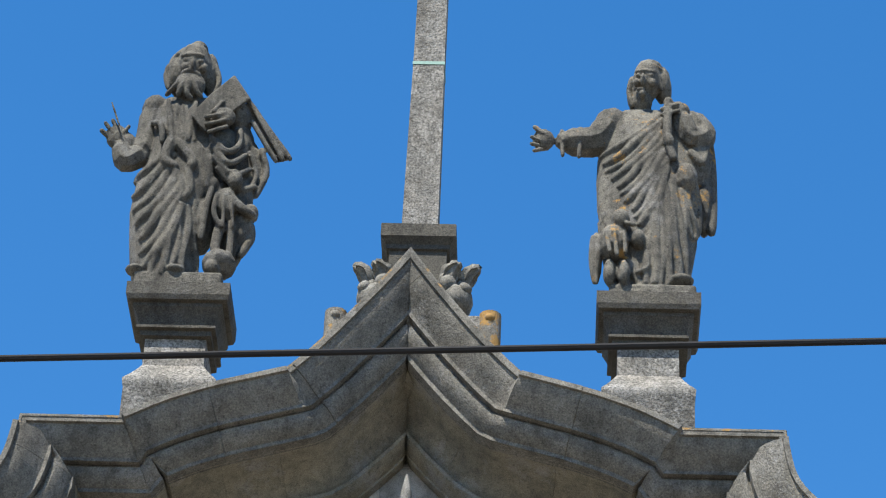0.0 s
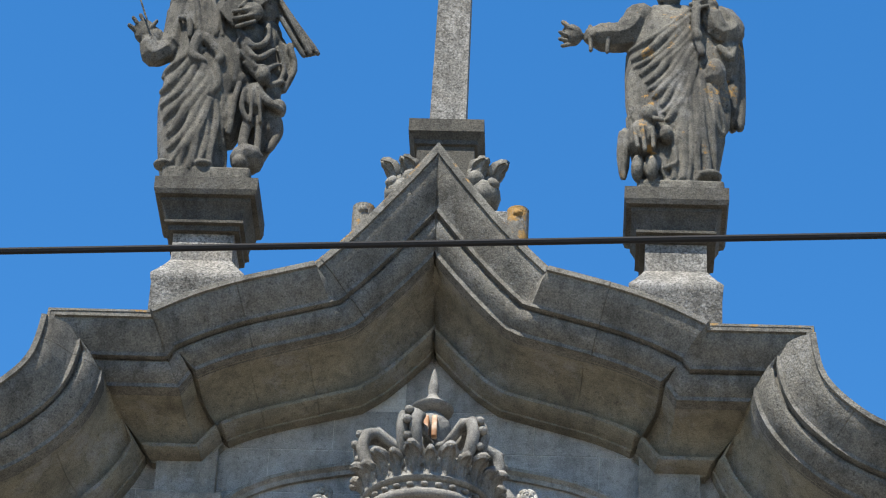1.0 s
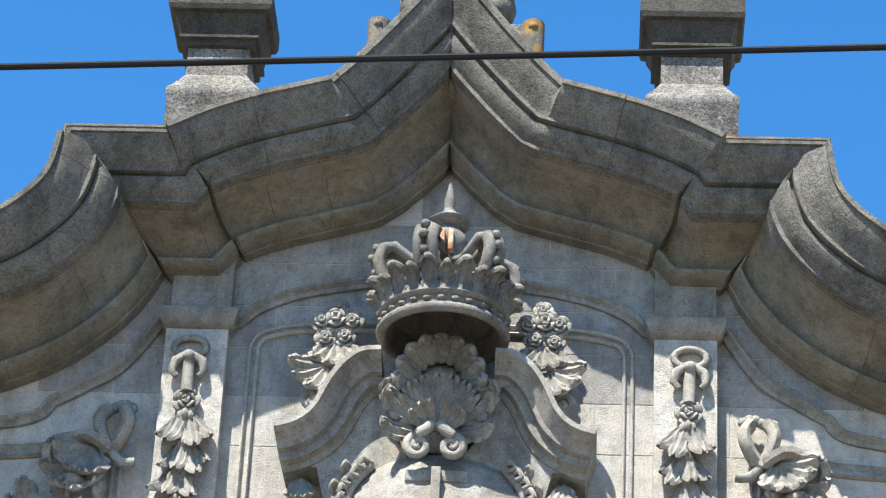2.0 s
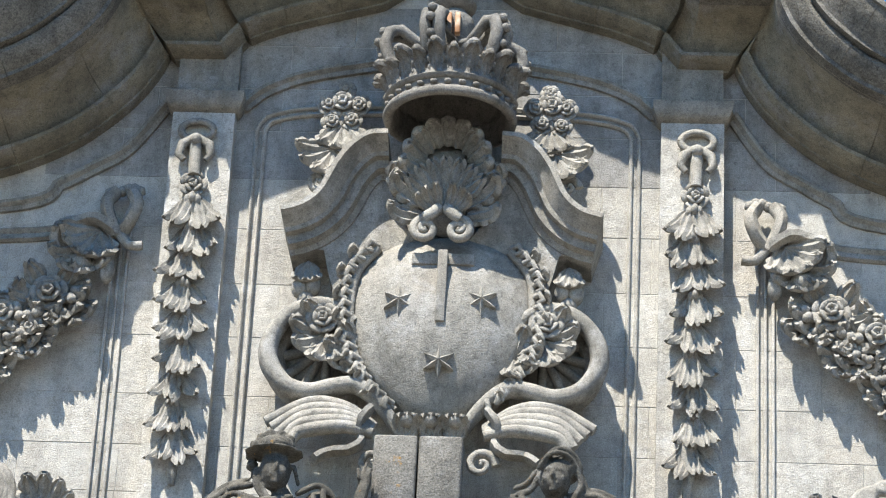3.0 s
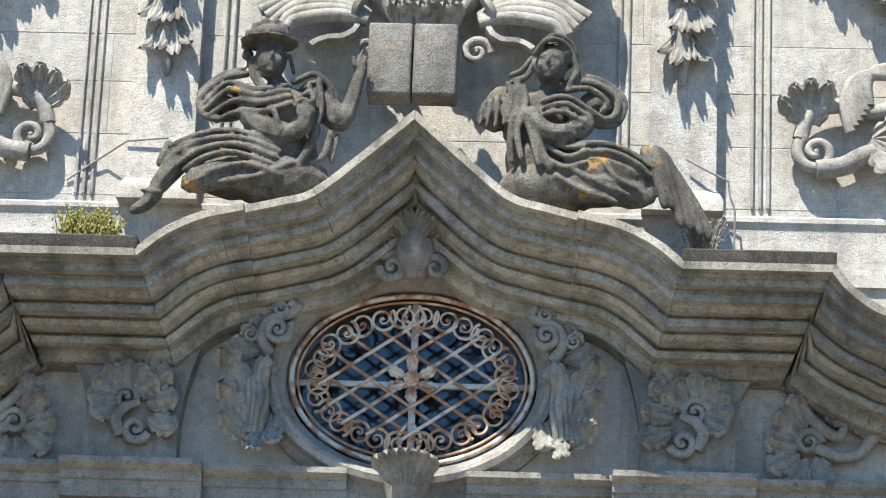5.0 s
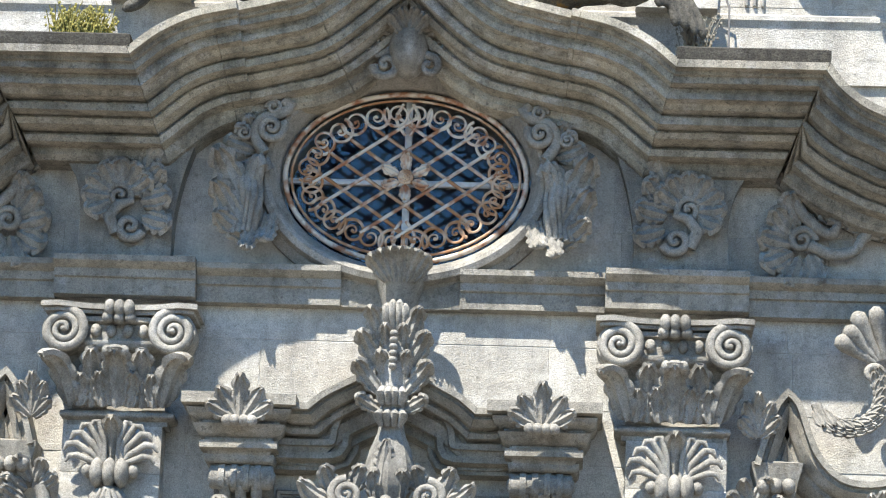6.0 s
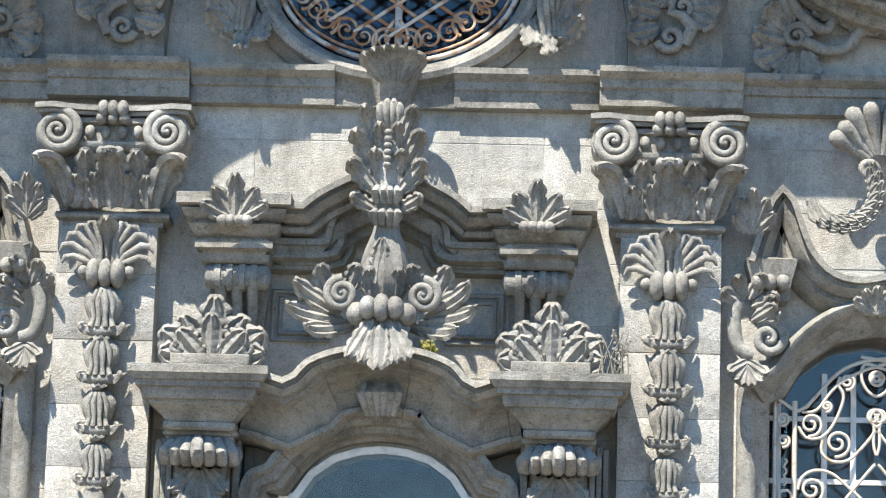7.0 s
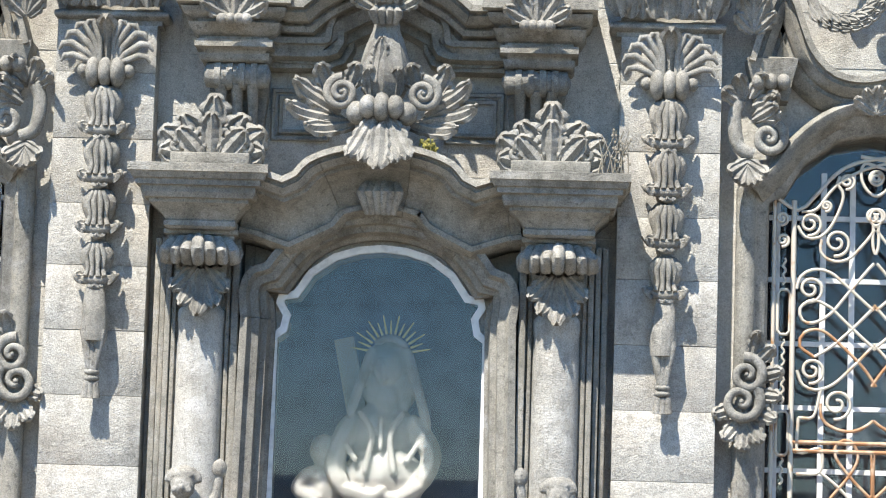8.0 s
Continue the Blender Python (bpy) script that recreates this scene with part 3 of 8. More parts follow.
def folds(bm, fig, rows, starts, ends, count, r, sag=0.0, sink=0.04):
    """Ridges of cloth that lie on a robe: count lines from the edge starts to the edge ends, in (u, v)."""
    def surface(u, v):
        for a, b in zip(rows, rows[1:]):
            if min(a[0], b[0]) <= v <= max(a[0], b[0]):
                t = (v - a[0]) / (b[0] - a[0])
                uc, ru, rd, da = (a[k] + (b[k] - a[k]) * t for k in (1, 2, 3, 4))
                q = max(-0.97, min(0.97, (u - uc) / ru))
                return uc + q * ru, da + rd * sqrt(1 - q * q)
        return u, 0.0
    for i in range(count):
        k = i / max(1, count - 1)
        a = [starts[0][j] + (starts[1][j] - starts[0][j]) * k for j in (0, 1)]
        b = [ends[0][j] + (ends[1][j] - ends[0][j]) * k for j in (0, 1)]
        pts, rad = [], []
        for j in range(13):
            t = j / 12
            u = a[0] + (b[0] - a[0]) * t + 6 * sin(7 * t + i * 1.9)
            v = a[1] + (b[1] - a[1]) * t + sag * sin(pi * t)
            u, d = surface(u, v)
            pts.append(fig(u, v, d - sink * r))
            rad.append(r * (0.55 + 0.6 * sin(pi * (0.12 + 0.8 * t))) * (1 + 0.15 * sin(i * 2.3)))
        tube(bm, pts, rad, 8)


def slab(bm, fig, pts, depths, thick):
    """A bent sheet in figure units with a depth for each corner."""
    front = [bm.verts.new(fig(u, v, d)) for (u, v), d in zip(pts, depths)]
    back = [bm.verts.new(fig(u, v, d - thick)) for (u, v), d in zip(pts, depths)]
    n = len(pts)
    bm.faces.new(front)
    bm.faces.new(list(reversed(back)))
    for k in range(n):
        bm.faces.new((front[k], back[k], back[(k + 1) % n], front[(k + 1) % n]))


def lumps(bm, fig, su, sv, rows):
    """Rounded masses: rows of (u, v, d, ru, rv, rd)."""
    for u, v, d, ru, rv, rd in rows:
        ball(bm, fig(u, v, d), (ru * su, rd, rv * sv), 2)


def bearded_figure():
    su, sv = 0.00286, 0.00366

    def fig(u, v, d):
        return V(-2.27 + (u - 382) * su - (864 - v) * 0.000316, d, 19.30 + (880 - v) * sv - 0.74 * d)

    bm = bmesh.new()
    box(bm, -2.78, -1.90, -0.42, 0.42, 18.90, 19.10, 0.03)
    rows = [(900, 300, 120, 0.30, 0.10), (860, 290, 118, 0.31, 0.10), (760, 290, 122, 0.33, 0.09), (660, 300, 134, 0.34, 0.07), (560, 335, 150, 0.33, 0.05), (470, 375, 150, 0.30, 0.03),
                   (400, 385, 150, 0.27, 0.02), (330, 385, 155, 0.25, 0.0), (280, 370, 135, 0.22, 0.0), (245, 370, 70, 0.16, 0.0)]
    robe(bm, fig, rows, 0.012)
    folds(bm, fig, rows, ((325, 415), (375, 625)), ((172, 560), (235, 850)), 7, 0.05, 18)
    folds(bm, fig, rows, ((335, 690), (405, 610)), ((255, 860), (402, 870)), 5, 0.042, 0)
    folds(bm, fig, rows, ((430, 430), (520, 430)), ((470, 640), (520, 600)), 5, 0.04, 14)
    folds(bm, fig, rows, ((305, 275), (425, 275)), ((325, 405), (400, 405)), 5, 0.028, 0)
    lumps(bm, fig, su, sv, [(395, 135, 0.08, 66, 84, 0.21), (412, 72, 0.06, 36, 22, 0.14), (328, 160, 0.0, 40, 76, 0.17), (446, 160, -0.04, 34, 74, 0.16), (385, 205, 0.2, 60, 48, 0.12),
                            (402, 128, 0.30, 10, 24, 0.06), (398, 96, 0.25, 46, 9, 0.05), (374, 112, 0.255, 12, 7, 0.03), (430, 116, 0.255, 12, 7, 0.03), (368, 138, 0.23, 18, 16, 0.05), (438, 140, 0.22, 16, 16, 0.05),
                            (250, 300, 0.0, 52, 52, 0.19), (118, 395, 0.14, 40, 42, 0.09), (150, 420, 0.12, 40, 40, 0.1), (560, 330, 0.05, 46, 60, 0.18), (517, 320, 0.34, 44, 34, 0.08),
                            (560, 430, 0.02, 52, 90, 0.18), (500, 450, 0.08, 70, 90, 0.2), (590, 480, -0.02, 40, 80, 0.14),
                            (553, 545, 0.26, 28, 30, 0.10), (545, 530, 0.22, 32, 22, 0.11), (515, 632, 0.22, 44, 62, 0.15), (600, 655, 0.16, 30, 30, 0.10), (470, 560, 0.22, 24, 26, 0.08),
                            (560, 700, 0.10, 44, 90, 0.14), (420, 700, 0.12, 56, 100, 0.2), (475, 640, 0.06, 60, 120, 0.2), (510, 530, 0.04, 70, 90, 0.2), (525, 740, 0.06, 60, 110, 0.16), (560, 620, 0.06, 46, 90, 0.14), (490, 830, 0.22, 62, 40, 0.2), (470, 842, 0.32, 30, 26, 0.10), (205, 852, 0.36, 36, 14, 0.1), (345, 850, 0.38, 34, 14, 0.1)])
    # book
    slab(bm, fig, [(397, 312), (470, 236), (553, 166), (608, 250), (530, 310), (450, 372)], [0.40, 0.38, 0.33, 0.28, 0.34, 0.38], 0.13)
    # cloak thrown back over the arm
    slab(bm, fig, [(596, 250), (625, 285), (690, 380), (742, 462), (690, 474), (640, 400), (600, 330)], [0.10, 0.06, 0.03, 0.0, 0.02, 0.08, 0.12], 0.10)
    slab(bm, fig, [(560, 420), (640, 430), (660, 520), (610, 600), (560, 560)], [0.16, 0.06, 0.0, 0.02, 0.14], 0.12)
    strands(bm, fig, [
        ((0.15, 0.12), (245, 300, 0.02), (225, 400, 0.05), (205, 455, 0.12)), ((0.13, 0.11), (205, 455, 0.12), (150, 480, 0.16), (135, 430, 0.16)),
        (0.035, (95, 400, 0.16), (65, 372, 0.2)), (0.03, (105, 380, 0.2), (80, 345, 0.22)), (0.03, (125, 370, 0.2), (105, 335, 0.2)), (0.028, (145, 380, 0.2), (165, 355, 0.2)),
        (0.013, (182, 470, 0.24), (150, 400, 0.26), (107, 272, 0.3)),
        (0.03, (455, 320, 0.42), (525, 305, 0.40)), (0.03, (455, 345, 0.42), (525, 330, 0.40)), (0.03, (465, 372, 0.42), (530, 352, 0.40)), (0.028, (480, 300, 0.40), (515, 262, 0.36)),
        # beard and hair
        (0.03, (365, 175, 0.27), (330, 210, 0.25), (300, 240, 0.2)), (0.03, (375, 180, 0.29), (350, 225, 0.27), (345, 245, 0.24)), (0.03, (390, 185, 0.3), (380, 230, 0.29), (395, 255, 0.25)),
        (0.03, (402, 180, 0.3), (415, 225, 0.28), (430, 245, 0.24)), (0.026, (360, 160, 0.27), (390, 148, 0.3), (425, 165, 0.27)), (0.03, (470, 120, 0.05), (485, 180, 0.03), (465, 240, 0.03)),
        (0.03, (300, 130, 0.08), (290, 170, 0.08), (300, 215, 0.1)), (0.028, (330, 95, 0.14), (370, 68, 0.16), (420, 60, 0.12)),
        # collar and tunic
        (0.03, (310, 260, 0.24), (318, 330, 0.27), (325, 400, 0.28)), (0.03, (410, 265, 0.24), (398, 330, 0.28), (385, 400, 0.3)), (0.035, (250, 340, 0.2), (285, 350, 0.26), (290, 410, 0.28)),
        ((0.07, 0.05), (330, 400, 0.34), (305, 470, 0.36), (345, 495, 0.38)), ((0.06, 0.05), (345, 405, 0.34), (400, 470, 0.35), (395, 500, 0.36)), (0.05, (335, 500, 0.35), (365, 560, 0.36), (360, 610, 0.36)), (0.045, (385, 500, 0.35), (395, 570, 0.35), (370, 610, 0.36)),
        # sleeve and cloak of the other arm
        ((0.05, 0.03), (470, 390, 0.32), (520, 440, 0.33), (565, 420, 0.26), (570, 360, 0.2)), ((0.045, 0.03), (470, 420, 0.32), (530, 480, 0.32), (590, 450, 0.2)), ((0.045, 0.03), (480, 460, 0.31), (540, 520, 0.28), (600, 500, 0.14)), ((0.04, 0.03), (490, 500, 0.30), (560, 570, 0.22), (615, 560, 0.1)),
        (0.035, (600, 260, 0.14), (660, 350, 0.10), (740, 460, 0.03)), (0.03, (610, 330, 0.15), (650, 400, 0.12), (690, 470, 0.06)), (0.03, (625, 300, 0.14), (680, 400, 0.09), (715, 465, 0.05)), (0.035, (640, 430, 0.1), (655, 510, 0.05), (615, 595, 0.06)), (0.03, (600, 440, 0.16), (620, 520, 0.1), (590, 580, 0.12)),
        # the small figure beside the leg
        ((0.06, 0.045), (530, 600, 0.28), (580, 640, 0.28), (612, 660, 0.22)), ((0.06, 0.045), (500, 690, 0.28), (480, 770, 0.30), (490, 800, 0.32)), ((0.06, 0.045), (535, 690, 0.26), (530, 790, 0.28)), (0.03, (490, 590, 0.34), (480, 650, 0.36), (500, 700, 0.34)), (0.025, (515, 590, 0.36), (512, 700, 0.36)), (0.025, (540, 600, 0.34), (545, 700, 0.32)), (0.04, (470, 570, 0.30), (450, 640, 0.3), (430, 740, 0.3)), (0.045, (600, 690, 0.16), (600, 740, 0.14), (560, 800, 0.16))])
    return carve(single("statue", bm, FIGURE, (-2.3, 0, 18.92), "weathered granite statue of a bearded robed figure holding a book", "statue", "gable statues"), 0.012, 1)


def youth_figure():
    su, sv = 0.00279, 0.00352

    def fig(u, v, d):
        return V(2.34 + (u - 494) * su, d, 19.20 + (896 - v) * sv - 0.74 * d)

    bm = bmesh.new()
    box(bm, 1.92, 2.78, -0.42, 0.42, 18.90, 19.06, 0.03)
    rows = [(890, 500, 140, 0.30, 0.08), (820, 490, 150, 0.31, 0.08), (720, 490, 170, 0.32, 0.06), (600, 480, 182, 0.32, 0.04), (500, 480, 185, 0.32, 0.02), (420, 490, 190, 0.30, 0.0),
                   (330, 490, 165, 0.27, 0.0), (270, 480, 140, 0.23, 0.0), (225, 470, 70, 0.15, 0.0)]
    robe(bm, fig, rows, 0.012)
    folds(bm, fig, rows, ((530, 240), (560, 440)), ((300, 410), (455, 650)), 10, 0.042, 16)
    folds(bm, fig, rows, ((505, 560), (575, 470)), ((470, 850), (625, 850)), 6, 0.045, 0)
    folds(bm, fig, rows, ((310, 640), (330, 600)), ((320, 860), (450, 860)), 5, 0.04, 0)
    folds(bm, fig, rows, ((600, 480), (650, 480)), ((640, 700), (670, 690)), 4, 0.04, 0)
    lumps(bm, fig, su, sv, [(480, 115, 0.08, 54, 74, 0.19), (492, 72, 0.04, 50, 24, 0.15), (538, 130, -0.02, 34, 66, 0.15), (425, 160, -0.02, 20, 62, 0.12), (462, 112, 0.28, 9, 22, 0.06), (470, 84, 0.235, 40, 8, 0.045), (446, 98, 0.235, 11, 6, 0.03), (494, 98, 0.235, 11, 6, 0.03), (440, 125, 0.21, 15, 14, 0.05), (500, 125, 0.21, 15, 14, 0.05), (462, 168, 0.22, 16, 12, 0.05), (465, 190, 0.05, 38, 45, 0.13), (455, 150, 0.24, 18, 6, 0.03),
                            (350, 290, 0.0, 70, 62, 0.19), (98, 345, 0.12, 42, 38, 0.09), (630, 300, 0.0, 44, 62, 0.17), (590, 232, 0.22, 50, 34, 0.1), (620, 475, 0.24, 44, 52, 0.12), (690, 560, -0.08, 34, 130, 0.18), (670, 420, 0.0, 50, 110, 0.2),
                            (360, 712, 0.36, 58, 62, 0.17), (382, 632, 0.42, 36, 36, 0.12), (298, 765, 0.30, 22, 92, 0.12), (445, 695, 0.42, 26, 30, 0.1), (345, 815, 0.40, 24, 46, 0.1), (395, 815, 0.42, 24, 44, 0.1), (600, 840, 0.34, 46, 18, 0.12)])
    strands(bm, fig, [
        ((0.19, 0.15), (345, 290, 0.02), (290, 345, 0.05), (180, 350, 0.1)), (0.03, (165, 310, 0.16), (170, 400, 0.16)), (0.035, (95, 320, 0.2), (65, 298, 0.2)), (0.03, (75, 345, 0.2), (55, 335, 0.22)), (0.03, (80, 365, 0.2), (55, 360, 0.22)), (0.03, (90, 380, 0.2), (65, 385, 0.2)),
        (0.03, (235, 300, 0.18), (230, 405, 0.18)), ((0.15, 0.12), (640, 260, 0.0), (690, 320, 0.06), (640, 330, 0.16), (600, 250, 0.22)), (0.028, (530, 225, 0.34), (590, 205, 0.32)), (0.028, (535, 245, 0.34), (595, 228, 0.33)),
        (0.05, (556, 200, 0.3), (552, 260, 0.33), (552, 330, 0.35)), (0.055, (548, 330, 0.35), (575, 405, 0.34)), (0.062, (557, 192, 0.3), (556, 204, 0.3)), (0.07, (553, 330, 0.36), (560, 350, 0.36)),
        # hair
        (0.028, (420, 110, 0.1), (412, 160, 0.08), (425, 210, 0.06)), (0.025, (530, 75, 0.1), (562, 120, 0.04), (565, 180, 0.0)), (0.03, (440, 80, 0.17), (480, 55, 0.18), (530, 70, 0.12)), (0.026, (520, 95, 0.16), (535, 150, 0.12)),
        # cloak
        (0.06, (690, 270, 0.0), (715, 400, -0.04), (720, 560, -0.05), (715, 670, -0.03)), (0.05, (640, 380, 0.2), (680, 420, 0.16), (700, 330, 0.08)), (0.05, (650, 500, 0.15), (665, 600, 0.12), (660, 680, 0.1)), (0.04, (600, 520, 0.26), (615, 600, 0.26), (610, 700, 0.28)),
        # the eagle's wings and beak
        (0.03, (285, 690, 0.36), (280, 770, 0.36), (292, 850, 0.34)), (0.028, (290, 690, 0.38), (290, 780, 0.38), (300, 850, 0.36)), (0.035, (405, 640, 0.5), (430, 645, 0.5)), (0.03, (330, 670, 0.5), (345, 740, 0.52)), (0.03, (360, 665, 0.53), (370, 750, 0.53)), (0.03, (395, 670, 0.52), (400, 740, 0.52)),
        (0.025, (470, 740, 0.42), (480, 790, 0.42), (440, 810, 0.42))])
    return carve(single("statue", bm, FIGURE_LICHEN, (2.3, 0, 18.92), "weathered granite statue of a robed youth with an eagle", "statue", "gable statues"), 0.012, 1)


bearded_figure()
youth_figure()

# crockets on the gable's slopes
def crocket():
    t = thing("crocket", (-0.55, 0.1, 18.3), "carved granite leaf crocket behind the gable point", "crocket", "gable crockets")
    bm = bmesh.new()
    leaf(bm, V(-0.46, 0.0, 19.10), (-0.2, 0, 1), (-1, -0.6, 0.2), 0.36, 0.2, 0.5, 2, 0.05)
    leaf(bm, V(-0.30, 0.1, 19.18), (-0.3, 0, 1), (-0.6, -1, 0.2), 0.26, 0.2, 0.6, 2, 0.05)
    ball(bm, V(-0.42, 0.15, 18.98), (0.17, 0.18, 0.17), 2)
    ball(bm, V(-0.32, 0.2, 19.14), (0.1, 0.1, 0.12), 2)
    ball(bm, V(-0.50, 0.25, 19.06), (0.06, 0.08, 0.07), 2)
    part("leaf", carve_ready(bm), CORNICE, t)
    bm = bmesh.new()
    box(bm, -0.76, -0.2, -0.25, 0.30, 17.4, 18.72, 0.02)
    part("block", bm, PALE, t)
    bm = bmesh.new()
    tube(bm, [V(-0.76, 0.26, 17.5), V(-0.76, 0.26, 18.74)], 0.11, 14)
    ball(bm, V(-0.76, 0.34, 18.66), 0.06, 1)
    part("roll", bm, LICHEN, t, "roll stained with orange lichen")
    return t


def carve_ready(bm):
    for v in bm.verts:
        n_ = mnoise.noise(v.co * 9.0)
        v.co += v.co.normalized() * 0.0 + Vector((n_, mnoise.noise(v.co * 9.0 + Vector((7, 3, 1))), n_)) * 0.018
    return bm


mirrored(crocket())

# ---- the arms over the oval window ----
def bulge(bm, outline, centre, d_mid, d_edge, back, rings=9, power=2.2):
    """A swelling shield inside an outline of (x, z)."""
    n = len(outline)
    rows = []
    for i in range(1, rings + 1):
        s = i / rings
        rows.append([bm.verts.new(V(centre[0] + (x - centre[0]) * s, d_mid + (d_edge - d_mid) * s ** power, centre[1] + (z - centre[1]) * s)) for x, z in outline])
    mid = bm.verts.new(V(centre[0], d_mid, centre[1]))
    for k in range(n):
        bm.faces.new((mid, rows[0][k], rows[0][(k + 1) % n]))
    for a, b in zip(rows, rows[1:]):
        for k in range(n):
            bm.faces.new((a[k], b[k], b[(k + 1) % n], a[(k + 1) % n]))
    rim = [bm.verts.new(V(x, back, z)) for x, z in outline]
    for k in range(n):
        bm.faces.new((rows[-1][k], rim[k], rim[(k + 1) % n], rows[-1][(k + 1) % n]))
    bm.faces.new(rim)


def star(bm, x, z, r, d0, d1):
    pts = []
    for i in range(12):
        q = r if i % 2 == 0 else r * 0.36
        pts.append((x + q * sin(pi * i / 6), z + q * cos(pi * i / 6)))
    c = bm.verts.new(V(x, d1, z))
    f = [bm.verts.new(V(a, d0 + 0.02, b)) for a, b in pts]
    g = [bm.verts.new(V(a, d0 - 0.12, b)) for a, b in pts]
    for k in range(12):
        bm.faces.new((c, f[k], f[(k + 1) % 12]))
        bm.faces.new((f[k], g[k], g[(k + 1) % 12], f[(k + 1) % 12]))
    bm.faces.new(g)


def spray(bm, c, d, r, n, a0, a1, w, curl=0.5, lobes=3, base=0.0):
    """Leaves fanning from c = (x, z) in the wall's plane; angles from straight up, clockwise."""
    for i in range(n):
        a = radians(a0 + (a1 - a0) * (i / (n - 1) if n > 1 else 0.5))
        leaf(bm, V(c[0] + base * sin(a), d, c[1] + base * cos(a)), (sin(a), -0.25, cos(a)), (sin(a) * 0.2, -1, 0.2 * cos(a)), r, w, curl, lobes)


arms = thing("coat_of_arms", (0.03, 0, 12.1), "bulging granite coat of arms with a raised cross and three stars", "coat of arms")
half = [(0.0, 13.95), (0.22, 13.93), (0.42, 13.87), (0.62, 13.76), (0.76, 13.56), (0.81, 13.28), (0.78, 12.96), (0.67, 12.66), (0.49, 12.42), (0.26, 12.23), (0.0, 12.14)]
shield_line = [(0.05 + x, z) for x, z in half] + [(0.05 - x, z) for x, z in reversed(half[1:-1])]
bm = bmesh.new()
bulge(bm, shield_line, (0.05, 13.05), 0.64, 0.38, 0.0)
shield = part("shield", bm, CARVED, arms, "smooth bulging shield")
bm = bmesh.new()
box(bm, -0.23, 0.33, 0.40, 0.565, 13.60, 13.71, 0.008)
box(bm, 0.01, 0.095, 0.44, 0.665, 13.0, 13.70, 0.008)
part("cross", bm, CARVED, shield, "plain raised cross")
for x, z, d in ((-0.32, 13.22, 0.58), (0.41, 13.24, 0.585), (0.06, 12.63, 0.60)):
    bm = bmesh.new()
    star(bm, x, z, 0.15, d, d + 0.075)
    part("star", bm, CARVED, shield, sharp=15)


